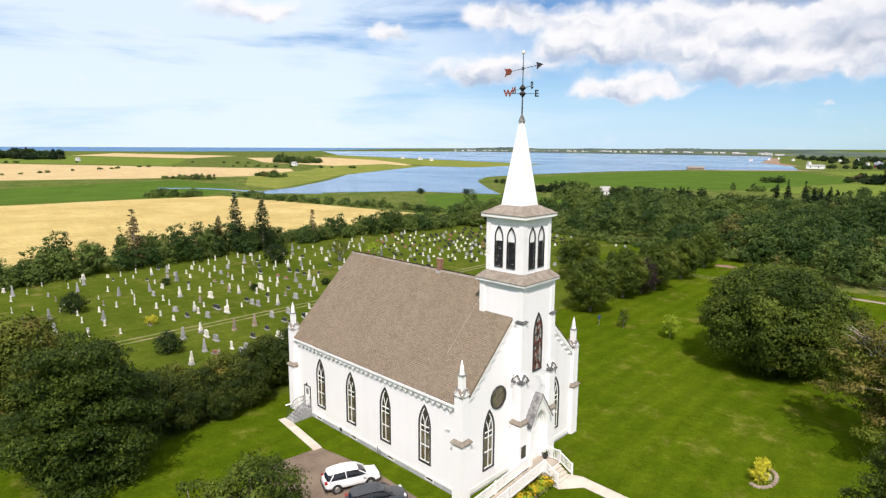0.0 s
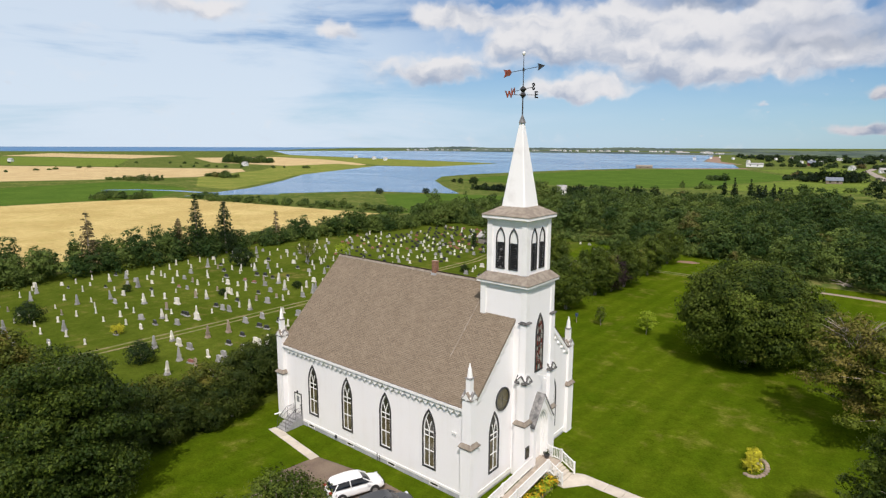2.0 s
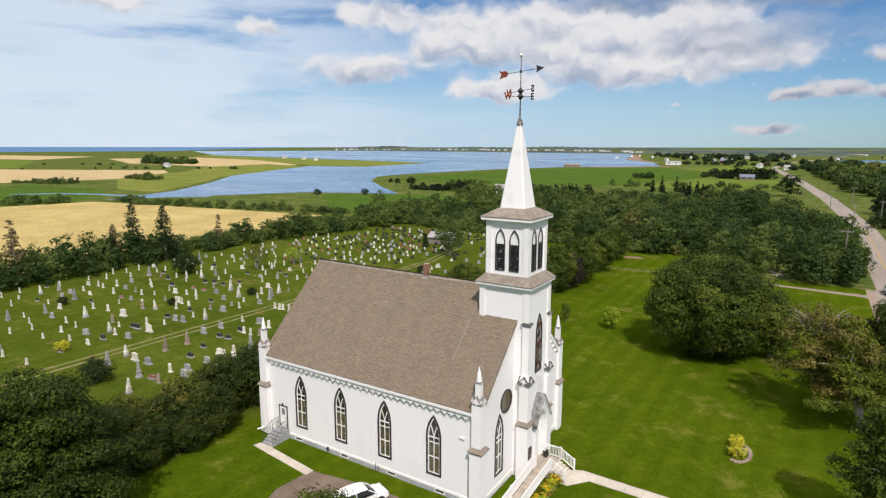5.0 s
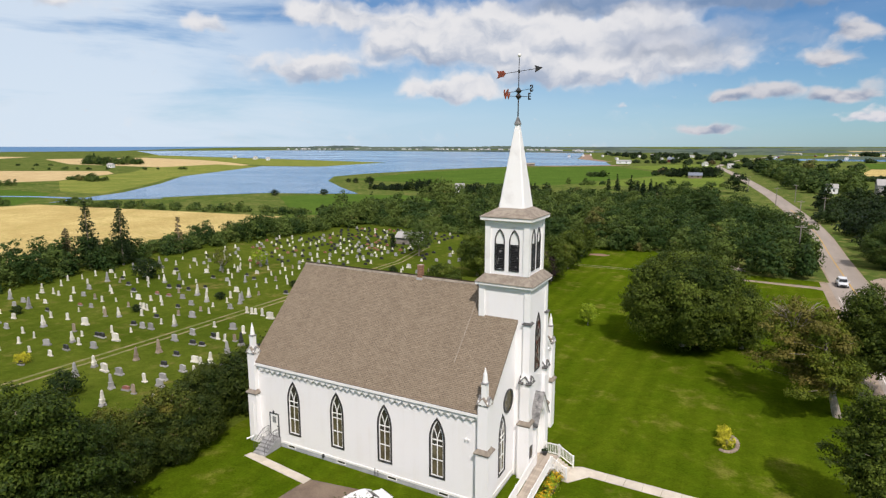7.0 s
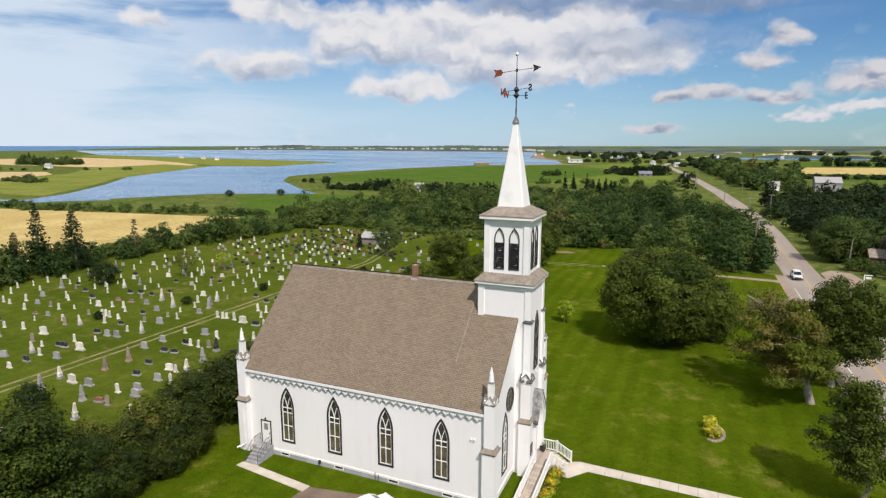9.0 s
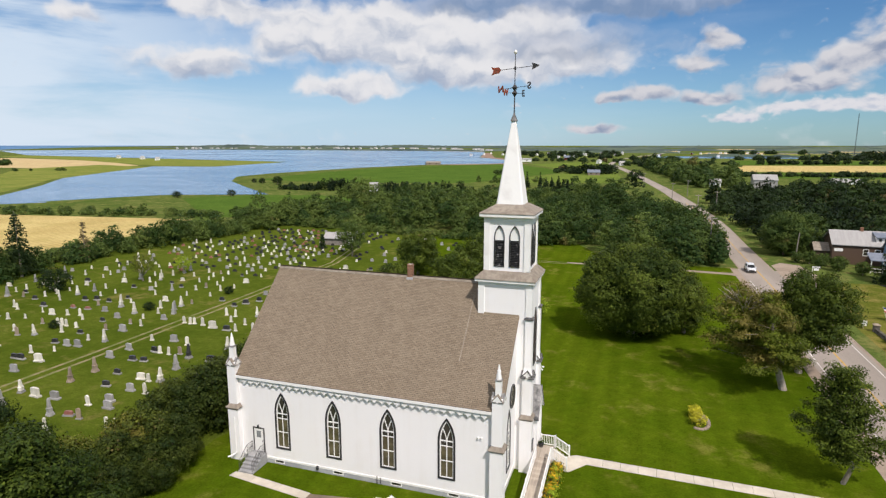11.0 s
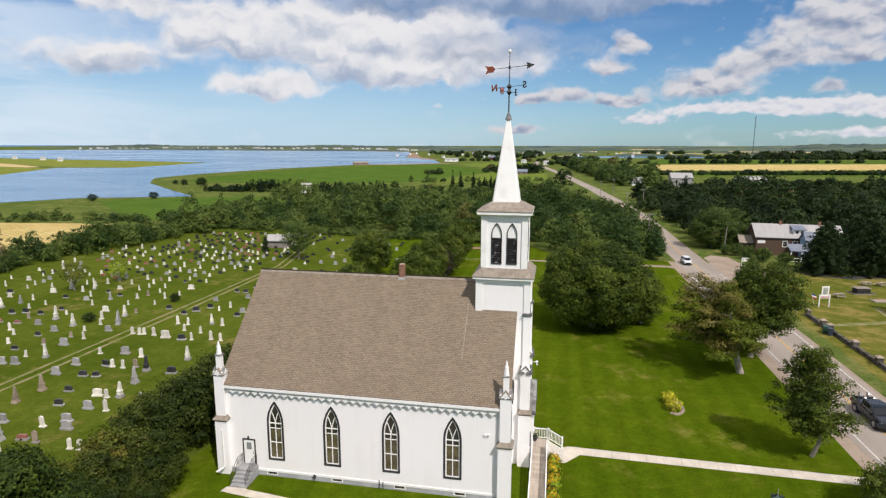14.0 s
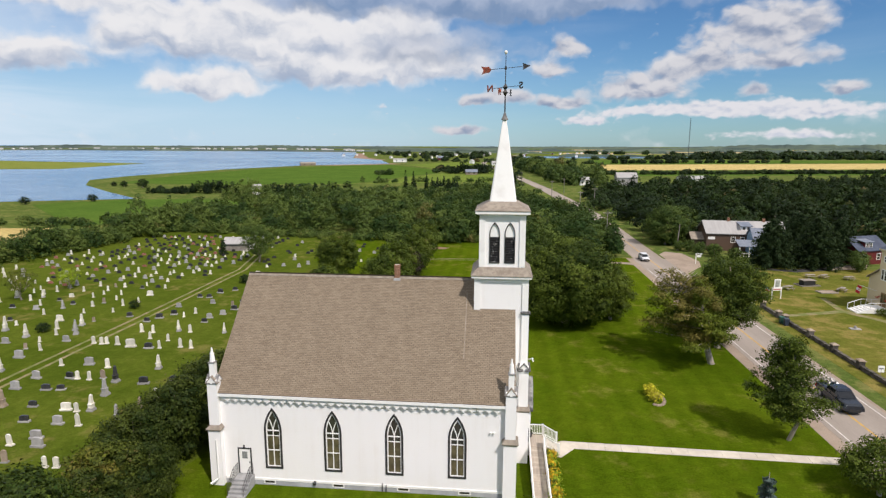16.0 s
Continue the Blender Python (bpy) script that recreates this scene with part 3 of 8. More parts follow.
plate("pavement", [(55.2, 57.8), (56.3, 57.9), (57.4, 66), (56.5, 66)], DIRT, 0.022, "worn dirt path across the dry yard", "path")
plate("pavement", [(55.3, 56.8), (56.6, 57.2), (64.5, 45.5), (63.3, 45.0)], DIRT, 0.026, "worn dirt path across the dry yard", "path")
plate("pavement", [(45.5, 53.4), (55.3, 56.6), (57.4, 56.2), (57.4, 58.2), (55, 57.9), (45.5, 54.5)], DIRT, 0.018, "worn dirt path across the dry yard", "path")
for x in (-57.6, -56.0):
    plate("pavement", strip([(x - 1.6, -40), (x - 0.8, -5), (x, 14), (x + 0.6, 40), (x + 0.9, 78), (x - 3.5, 99)], 0.5), DIRT, 0.020, "wheel rut of a grassy graveyard track", "track")

plate("pavement", [(-14.2, -2.75), (-9.4, -1.95), (-6.5, -1.8), (-1.4, -1.9), (-0.6, -6.5), (-2.0, -14), (-12, -14), (-14.6, -6.2)], GRAVEL, 0.018, "brown gravel parking place beside the church", "parking place")
plate("water", [(-276, 119), (-262, 150), (-240, 188), (-228, 207), (-177, 228), (-215, 262), (-265, 311), (-298, 360), (-302, 411), (-281, 541), (-237, 659), (-147, 736), (-190, 890), (-268, 1018), (-375, 1480),
                (-421, 1661), (-800, 1850), (-1260, 2004), (-1700, 1760), (-2038, 1387), (-1241, 892), (-788, 777), (-462, 690), (-447, 520), (-520, 500), (-412, 300), (-348, 232), (-300, 172)], WATER, 0.06,
      "blue tidal bay with light ripples", "water")
plate("water", [(-2080, 1330), (-2400, 1700), (-3100, 2700), (-4200, 5400), (-9000, 5400), (-9000, 300), (-3000, 300), (-2300, 760)], SEA, 0.06, "deep blue sea at the horizon", "sea")
plate("water", [(60, 1080), (200, 1090), (520, 1190), (540, 1250), (260, 1190), (150, 1260), (30, 1180)], WATER, 0.06, "narrow blue inlet behind the village", "water")

plate("water", strip([(-250, 160), (-266, 146), (-290, 138), (-315, 134), (-338, 124), (-352, 108)], 5.0), WATER, 0.05, "narrow tidal creek in the marsh", "water")
plate("ground", [(-290, 18), (-283, 70), (-272, 112), (-142, 131), (-126, 70), (-130, 46), (-128, -4), (-128, -120), (-310, -120)], WHEAT, 0.020, "field of ripe golden grain", "grain field")
plate("ground", [(-294, 18), (-286, 70), (-280, 108), (-330, 150), (-427, 150), (-409, 38), (-400, -120), (-314, -120)], CROP, 0.020, "dark green crop field", "crop field")
plate("ground", [(-510, 54), (-470, 140), (-446, 218), (-505, 300), (-560, 330), (-700, 260), (-964, 128), (-900, -150), (-520, -150)], WHEAT_HAZED, 0.020, "far field of ripe grain", "grain field")
plate("ground", [(-600, 420), (-540, 400), (-560, 520), (-760, 640), (-1050, 720), (-1100, 560), (-800, 430)], WHEAT_HAZED, 0.020, "far field of ripe grain", "grain field")
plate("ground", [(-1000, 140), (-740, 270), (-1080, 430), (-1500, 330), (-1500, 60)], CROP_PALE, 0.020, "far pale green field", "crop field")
plate("ground", [(-1560, 360), (-1120, 450), (-1300, 640), (-1900, 560)], WHEAT_HAZED, 0.020, "far field of ripe grain", "grain field")
plate("ground", [(-205, 196), (-140, 136), (-122, 150), (-96, 214), (-150, 232), (-180, 222)], CROP, 0.020, "green crop field by the shore", "crop field")
plate("ground", [(-258, 330), (-268, 420), (-252, 540), (-200, 640), (-142, 706), (-66, 560), (-58, 500), (-100, 345), (-180, 326)], CROP, 0.020, "long green crop field by the bay", "crop field")
plate("ground", [(-52, 500), (-62, 560), (-10, 560), (-6, 500), (2, 380), (-92, 348)], CROP_PALE, 0.020, "pale green field", "crop field")
plate("ground", [(-66, 590), (-120, 700), (-60, 820), (-16, 760), (-18, 600)], CROP_PALE, 0.020, "pale green field", "crop field")
plate("ground", [(95, 574), (424, 653), (900, 760), (1100, 1010), (549, 859), (128, 741)], WHEAT, 0.020, "long field of ripe grain", "grain field")
plate("ground", [(100, 470), (420, 540), (640, 600), (640, 680), (424, 640), (95, 560)], CROP, 0.020, "pale green field", "crop field")
plate("ground", [(130, 760), (549, 880), (700, 1010), (150, 960)], CROP, 0.020, "far green field", "crop field")
plate("ground", [(150, 1500), (700, 1650), (760, 1900), (180, 1700)], WHEAT_HAZED, 0.020, "far field of ripe grain", "grain field")
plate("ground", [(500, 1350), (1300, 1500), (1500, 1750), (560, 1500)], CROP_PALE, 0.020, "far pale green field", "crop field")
plate("ground", [(300, 2300), (1500, 2500), (1700, 2900), (320, 2700)], WHEAT_HAZED, 0.020, "far field of ripe grain", "grain field")
plate("ground", [(-300, 2500), (160, 2700), (150, 3200), (-500, 3100)], CROP_PALE, 0.020, "far pale green field", "crop field")
plate("ground", [(-147, 744), (-236, 668), (-200, 660), (-120, 735)], SHORE, 0.030, "strip of red sand along the bay", "shore")
plate("ground", [(-430, 1668), (-1262, 2012), (-1710, 1770), (-1720, 1790), (-1262, 2045), (-425, 1700)], SHORE, 0.070, "red sandstone shore across the bay", "shore")
plate("ground", [(-268, 1025), (-195, 890), (-180, 895), (-240, 1025), (-360, 1480), (-376, 1482)], SHORE, 0.070, "red shore below the village", "shore")
plate("ground", [(-300, 160), (-345, 218), (-406, 286), (-515, 490), (-620, 520), (-600, 400), (-520, 330), (-440, 215), (-340, 160)], MARSH, 0.030, "yellow-green salt marsh beside the bay", "marsh")
plate("ground", [(-446, 524), (-464, 684), (-790, 770), (-1240, 884), (-1200, 800), (-780, 640), (-540, 520)], MARSH, 0.032, "yellow-green grass spit in the bay", "marsh")


# ---- the church ----
WALL_Y, FAR_Y, RIDGE_Y, BACK_X, FRONT_X = 0.30, 15.80, 8.05, -22.6, 0.5
EAVE_Z, RIDGE_Z = 7.80, 15.62
church = thing("church", "white wooden gothic church with a brown shingle roof and a steeple", "church")
WINDOWS_X = (-18.27, -13.45, -8.58, -3.68)
SLOPE = (RIDGE_Z - EAVE_Z) / (RIDGE_Y + 0.05)


def wall_with_lancets(lo, hi, foot, top, centres, half, sill, spring, apex):
    """Outlines of a wall's pieces between and round pointed openings."""
    pieces, at = [], lo
    for i, c in enumerate(centres):
        end = hi if i == len(centres) - 1 else (c + centres[i + 1]) / 2
        arch = [(c + u, z) for u, z in lancet(half, sill, spring, apex)]
        mid = len(arch) // 2
        pieces.append([(at, foot), (end, foot), (end, sill), (at, sill)])
        pieces.append([(at, sill)] + arch[:mid + 1] + [(c, top), (at, top)])
        pieces.append([(end, sill), (end, top), (c, top)] + arch[mid:])
        at = end
    return pieces


bm = bmesh.new()
for outline in wall_with_lancets(BACK_X, FRONT_X - 0.25, 0.55, EAVE_Z + 0.05, WINDOWS_X, 0.56, 1.62, 4.7, 6.38):
    prism(bm, outline, "y", WALL_Y, WALL_Y + 0.28)
part("wall", bm, WHITE, church)
part("wall", box(bmesh.new(), BACK_X, FRONT_X - 0.25, FAR_Y - 0.28, FAR_Y, 0.55, EAVE_Z + 0.05), WHITE, church)
part("wall", prism(bmesh.new(), [(WALL_Y + 0.28, 0.55), (FAR_Y - 0.28, 0.55), (FAR_Y - 0.28, EAVE_Z + 0.05), (RIDGE_Y, RIDGE_Z - 0.3), (WALL_Y + 0.28, EAVE_Z + 0.05)], "x", BACK_X, BACK_X + 0.28), WHITE, church)
# the front gable, with a window on each side of the tower
GABLE_WINDOWS, ROSES = (3.35, 12.75), (4.45, 11.65)
bm = bmesh.new()
for lo, hi, c in ((WALL_Y, 6.4, GABLE_WINDOWS[0]), (9.7, FAR_Y, GABLE_WINDOWS[1])):
    for outline in wall_with_lancets(lo, hi, 0.55, EAVE_Z - 0.2, (c,), 0.56, 1.55, 4.63, 6.31):
        prism(bm, outline, "x", FRONT_X - 0.25, FRONT_X)
prism(bm, [(WALL_Y, EAVE_Z - 0.2), (FAR_Y, EAVE_Z - 0.2), (FAR_Y, EAVE_Z + 0.1), (RIDGE_Y, RIDGE_Z - 0.2), (WALL_Y, EAVE_Z + 0.1)], "x", FRONT_X - 0.25, FRONT_X)
part("wall", bm, WHITE, church)
part("foundation", box(bmesh.new(), BACK_X - 0.03, FRONT_X + 0.03, WALL_Y - 0.04, FAR_Y + 0.04, -0.4, 0.55), FOUNDATION, church, "grey rendered foundation")


def roof_slope(side):
    """One slope of shingles, 0.2 m thick, with its surface laid out in metres for the courses."""
    bm = bmesh.new()
    uv = bm.loops.layers.uv.new("courses")
    eave = 0.0 if side < 0 else 2 * RIDGE_Y
    ends = (BACK_X - 0.30, FRONT_X + 0.16)
    length = math.hypot(RIDGE_Y - eave, RIDGE_Z - EAVE_Z)
    up = Vector((0, (RIDGE_Y - eave) / length, (RIDGE_Z - EAVE_Z) / length))
    out = Vector((0, -up.z, up.y)) if side < 0 else Vector((0, up.z, up.y))
    grid = []
    for depth in (0.0, -0.2):
        grid.append([bm.verts.new(Vector((x, eave, EAVE_Z)) + up * s + out * depth) for s in (0.0, length) for x in ends])
    top, low = grid
    for f in ((top[0], top[1], top[3], top[2]), (low[1], low[0], low[2], low[3]), (top[0], low[0], low[1], top[1]), (top[1], low[1], low[3], top[3]), (top[3], low[3], low[2], top[2]), (top[2], low[2], low[0], top[0])):
        face = bm.faces.new(f)
        for loop in face.loops:
            loop[uv].uv = (loop.vert.co.x, (loop.vert.co - Vector((0, eave, EAVE_Z))).dot(up))
    return bm


part("roof", roof_slope(-1), SHINGLE, church, "brown weathered asphalt shingle roof slope")
part("roof", roof_slope(1), SHINGLE, church, "brown weathered asphalt shingle roof slope")
part("ridge_cap", prism(bmesh.new(), [(RIDGE_Y - 0.22, RIDGE_Z - 0.16), (RIDGE_Y, RIDGE_Z + 0.05), (RIDGE_Y + 0.22, RIDGE_Z - 0.16)], "x", BACK_X - 0.31, -2.6), FLASHING, church)
part("roof_seam", prism(bmesh.new(), [(2.6, EAVE_Z + SLOPE * 2.66 + 0.01), (7.0, EAVE_Z + SLOPE * 7.06 + 0.01), (7.0, EAVE_Z + SLOPE * 7.06 - 0.1), (2.6, EAVE_Z + SLOPE * 2.66 - 0.1)], "x", -3.42, -3.36), FLASHING, church)

# eaves: a moulded board and a row of small drop arches
bm = box(bmesh.new(), BACK_X - 0.2, FRONT_X + 0.05, 0.0, WALL_Y, EAVE_Z - 0.27, EAVE_Z - 0.16)
box(bm, BACK_X - 0.2, FRONT_X + 0.05, -0.05, 0.0, EAVE_Z - 0.26, EAVE_Z - 0.04)
part("eaves_board", bm, TRIM, church, "white moulded eaves board")


def drop_arch(depth):
    """A pendant between two half arches, hung under a cornice."""
    w = 0.318
    half = [(w, 0.0), (w, -0.08), (w * 0.93, -0.18), (w * 0.82, -0.27), (w * 0.62, -0.35), (w * 0.36, -0.39), (w * 0.18, -0.44), (w * 0.12, -0.50)]
    outline = [(-u, v) for u, v in half] + [(0.0, -0.53)] + half[::-1]
    return finish(prism(bmesh.new(), outline, "y", -depth, 0.0), "corbel", TRIM)


ARCH, ARCH_FLAT = drop_arch(0.22), drop_arch(0.10)
count = 34
for i in range(count):
    part("corbel", ARCH, None, church, m=pose(BACK_X + 0.55 + (i + 0.5) * (FRONT_X - BACK_X - 1.4) / count, WALL_Y, EAVE_Z - 0.24))
part("skirt_board", box(bmesh.new(), BACK_X + 0.3, FRONT_X - 0.4, WALL_Y - 0.064, WALL_Y - 0.01, 0.40, 0.58), TRIM, church)
for y0, y1 in ((WALL_Y + 0.4, 6.0), (10.1, FAR_Y - 0.4)):
    part("skirt_board", box(bmesh.new(), FRONT_X + 0.01, FRONT_X + 0.06, y0, y1, 0.20, 0.58), TRIM, church)
part("frieze_board", box(bmesh.new(), BACK_X + 0.3, FRONT_X - 0.5, WALL_Y - 0.15, WALL_Y - 0.002, EAVE_Z - 0.60, EAVE_Z - 0.272), TRIM, church, "white board behind the drop arches")
# raking boards and drops on the front gable
for s in (-1, 1):
    eave = RIDGE_Y + s * (RIDGE_Y + 0.06)
    edge = [(eave, EAVE_Z - 0.16), (RIDGE_Y, RIDGE_Z - 0.16), (RIDGE_Y, RIDGE_Z - 0.52), (eave + -s * 0.30, EAVE_Z - 0.34)]
    part("rake_board", prism(bmesh.new(), edge, "x", FRONT_X, FRONT_X + 0.14), TRIM, church, "white raking board")
    for i in range(8):
        d = 0.9 + i * 0.62
        part("corbel", ARCH_FLAT, None, church, m=pose(FRONT_X + 0.002, RIDGE_Y + s * (RIDGE_Y - 0.35 - d), EAVE_Z - 0.28 + (0.30 + d) * SLOPE - 0.18, 0, 0, 90) @ Matrix.Rotation(-s * math.atan(SLOPE), 4, "Y"))


# windows: built facing -y round the sill's middle, then set in their walls
def lancet_window(half, sill, spring, apex, matrix, label):
    outer = lancet(half + 0.15, sill - 0.14, spring, apex + 0.24)
    inner = lancet(half, sill, spring, apex)
    win = part("window", rim(bmesh.new(), outer, inner, "y", -0.05, 0.10), BLACK_TRIM, church, label, matrix)
    frame_in = lancet(half - 0.085, sill + 0.085, spring, apex - 0.15)
    bm = rim(bmesh.new(), inner, frame_in, "y", 0.02, 0.10)
    box(bm, -0.035, 0.035, 0.02, 0.09, sill + 0.08, spring - 0.05)
    rise = spring - sill
    levels = (sill + rise * 0.46, sill + rise * 0.86, sill + rise * 1.0)
    for z, h in zip(levels, (0.04, 0.035, 0.045)):
        box(bm, -half + 0.08, half - 0.08, 0.022, 0.088, z - h, z + h)
    # tracery: two lights and a Y that meets the arch
    for s in (-1, 1):
        last = None
        for i in range(6):
            a = i / 5
            p = (s * (half - 0.1) * 0.62 * a ** 1.5, spring - 0.05 + (apex - spring) * 0.60 * a)
            if last:
                prism(bm, [(last[0] - 0.032, last[1]), (last[0] + 0.032, last[1]), (p[0] + 0.032, p[1]), (p[0] - 0.032, p[1])], "y", 0.024, 0.086)
            last = p
    part("window_frame", bm, TRIM, win, "white wooden tracery frame")
    for s in (-1, 1):
        for z0, z1, mat in ((sill + 0.085, levels[0], GLASS_LOW), (levels[0], levels[1], GLASS_LOW), (levels[1], levels[2], GLASS)):
            part("pane", box(bmesh.new(), min(s * 0.03, s * (half - 0.08)), max(s * 0.03, s * (half - 0.08)), 0.055, 0.06, z0, z1), mat, win)
    head = lancet(half - 0.08, spring - 0.05, spring, apex - 0.14)
    part("pane", prism(bmesh.new(), head, "y", 0.062, 0.068), GLASS, win)
    return win


def repeat_window(win, matrix):
    copy = copy_thing(win, matrix)
    return copy


first = lancet_window(0.56, 1.62, 4.7, 6.38, pose(WINDOWS_X[0], WALL_Y, 0), "tall pointed window with a black surround and white tracery")
for x in WINDOWS_X[1:]:
    repeat_window(first, pose(x, WALL_Y, 0))
gable_window = lancet_window(0.56, 1.55, 4.63, 6.31, pose(FRONT_X, GABLE_WINDOWS[0], 0, 0, 0, 90), "tall pointed window with a black surround and white tracery")
repeat_window(gable_window, pose(FRONT_X, GABLE_WINDOWS[1], 0, 0, 0, 90))


def ring(radius, steps=28):
    return [(math.cos(2 * math.pi * i / steps) * radius, math.sin(2 * math.pi * i / steps) * radius) for i in range(steps)]


for y in ROSES:
    rose = part("window", rim(bmesh.new(), ring(0.97), ring(0.86), "y", -0.10, 0.02), BLACK_TRIM, church, "round window with a black rim and olive glass", pose(FRONT_X, y, 7.2, 0, 0, 90))
    part("pane", prism(bmesh.new(), ring(0.86), "y", -0.012, -0.004), ROSE_GLASS, rose)
    bm = bmesh.new()
    for k in range(3):
        tube(bm, (math.cos(k * math.pi / 3 + 0.5) * 0.86, -0.02, math.sin(k * math.pi / 3 + 0.5) * 0.86), (-math.cos(k * math.pi / 3 + 0.5) * 0.86, -0.02, -math.sin(k * math.pi / 3 + 0.5) * 0.86), 0.016, 4)
    part("window_frame", bm, BLACK_TRIM, rose)

# basement lights in the foundation
for x in (-18.7, -13.1, -7.9, -3.1):
    small = part("basement_window", rim(bmesh.new(), [(-0.48, 0.14), (-0.48, 0.46), (0.48, 0.46), (0.48, 0.14)], [(-0.40, 0.20), (-0.40, 0.40), (0.40, 0.40), (0.40, 0.20)], "y", -0.075, 0.0), TRIM, church, "low white basement window", pose(x, WALL_Y, 0))
    part("pane", box(bmesh.new(), -0.40, 0.40, -0.052, -0.046, 0.20, 0.40), GLASS, small)
part("gas_pipe", tube(tube(bmesh.new(), (-9.55, 0.18, 0), (-9.55, 0.18, 0.75), 0.03), (-9.25, 0.18, 0), (-9.25, 0.18, 0.62), 0.03), IRON, church, "two short dark vent pipes")
part("vent_hood", stack(bmesh.new(), [(0.10, 0.30), (0.13, 0.50), (0.06, 0.60)], 8, -15.0, 0.16), IRON, church)
part("flood_light", stack(stack(bmesh.new(), [(0.05, 5.40), (0.07, 5.52), (0.03, 5.56)], 8, -1.15, 0.16), [(0.05, 5.40), (0.07, 5.52), (0.03, 5.56)], 8, -0.9, 0.16), TRIM, church, "pair of small white flood lights")


# corner piers with a gabled cap and a pinnacle
def corner_pier(x, y):
    pier = part("corner_pier", stack(bmesh.new(), [(0.50, 0.0), (0.50, 4.75), (0.46, 4.8)], 4), WHITE, church, "white square corner pier with a pinnacle", pose(x, y, 0))
    part("ledge", stack(bmesh.new(), [(0.50, 4.66), (0.63, 4.80), (0.63, 4.86), (0.40, 5.14)], 4), FLASHING, pier, "weathered shingled ledge")
    part("shaft", stack(bmesh.new(), [(0.40, 5.1), (0.40, 8.9)], 4), WHITE, pier)
    for k in range(4):
        bm = prism(bmesh.new(), [(-0.44, 8.60), (0.44, 8.60), (0.0, 9.2)], "y", -0.46, -0.36)
        part("cap_gable", bm, TRIM, pier, m=pose(0, 0, 0, 0, 0, 90 * k))
        bm = bmesh.new()
        for s in (-1, 1):
            prism(bm, [(s * 0.45, 8.58), (s * 0.49, 8.64), (0, 9.24), (0, 9.16)], "y", -0.48, -0.10)
        part("cap_roof", bm, DARK_SHINGLE if k % 2 else FLASHING, pier, m=pose(0, 0, 0, 0, 0, 90 * k))
    part("cap_core", stack(bmesh.new(), [(0.43, 8.62), (0.30, 8.95), (0.05, 9.2)], 4), FLASHING, pier)
    part("pinnacle", stack(bmesh.new(), [(0.21, 8.8), (0.21, 10.2), (0.18, 10.25)], 4), TRIM, pier)
    part("pinnacle_band", stack(bmesh.new(), [(0.19, 10.16), (0.26, 10.21), (0.26, 10.27), (0.18, 10.31)], 4), DARK_SHINGLE, pier)
    part("pinnacle_spike", stack(bmesh.new(), [(0.20, 10.28), (0.13, 10.9), (0.15, 10.93), (0.10, 11.0), (0.03, 11.4)], 8, turn=22.5), TRIM, pier)
    return pier


first_pier = corner_pier(0.32, 0.30)
for x, y in ((0.32, FAR_Y), (BACK_X - 0.25, 0.30), (BACK_X - 0.25, FAR_Y)):
    copy_thing(first_pier, pose(x, y, 0))

# chimney of separate bricks on a mortar core
chimney = part("chimney", stack(bmesh.new(), [(0.19, 15.0), (0.19, 16.66)], 4), MORTAR, church, "red brick chimney", pose(-9.55, RIDGE_Y, 0))
BRICK_MESH = finish(box(bmesh.new(), -0.098, 0.098, -0.05, 0.05, -0.033, 0.033), "brick", BRICK)
for row in range(17):
    z = 15.42 + row * 0.075
    for k in range(4):
        for c in (-0.102, 0.102):
            part("brick", BRICK_MESH, None, chimney, m=Matrix.Rotation(k * math.pi / 2, 4, "Z") @ pose(c + (0.03 if row % 2 else -0.03), -0.165 - (0.03 if row > 14 else 0), z))
part("flashing", stack(bmesh.new(), [(0.34, 15.2), (0.27, 15.5), (0.20, 15.52)], 4), METAL_FLASHING, chimney, "pale lead flashing")

# ---- the tower ----
TX, TY = -0.54, 8.05
bm = bmesh.new()
stack(bm, [(2.14, 0.0), (2.14, 16.1)], 4, TX, TY)
part("tower", bm, WHITE, church, "white square tower")
for sx, sy in ((-1, -1), (1, -1), (1, 1), (-1, 1)):
    low = 13.2 if sx < 0 else 5.0
    part("corner_board", stack(bmesh.new(), [(0.26, low), (0.26, 16.1)], 4, TX + sx * 1.97, TY + sy * 1.97), TRIM, church)
part("tower_cornice", stack(bmesh.new(), [(2.20, 15.80), (2.22, 16.10), (2.47, 16.18), (2.47, 16.36), (2.4, 16.38)], 4, TX, TY), TRIM, church, "white moulded cornice")
part("skirt_roof", stack(bmesh.new(), [(2.52, 16.36), (2.52, 16.42), (1.90, 17.02)], 4, TX, TY), FLASHING, church, "brown shingled skirt roof")
bm = bmesh.new()
for sx, sy in ((-1, -1), (1, -1), (1, 1), (-1, 1)):
    stack(bm, [(0.16, 17.0), (0.16, 17.05), (0.14, 17.1)], 4, TX + sx * 1.72, TY + sy * 1.72)
part("post_base", bm, TRIM, church)


# belfry, with a pair of louvred openings on each face
def belfry_wall():
    pieces = wall_with_lancets(-1.78, 1.78, 16.9, 21.4, (-0.62, 0.62), 0.36, 17.42, 19.75, 20.62)
    bm = bmesh.new()
    for outline in pieces:
        prism(bm, outline, "y", -1.78, -1.60)
    return finish(bm, "belfry_wall", WHITE)


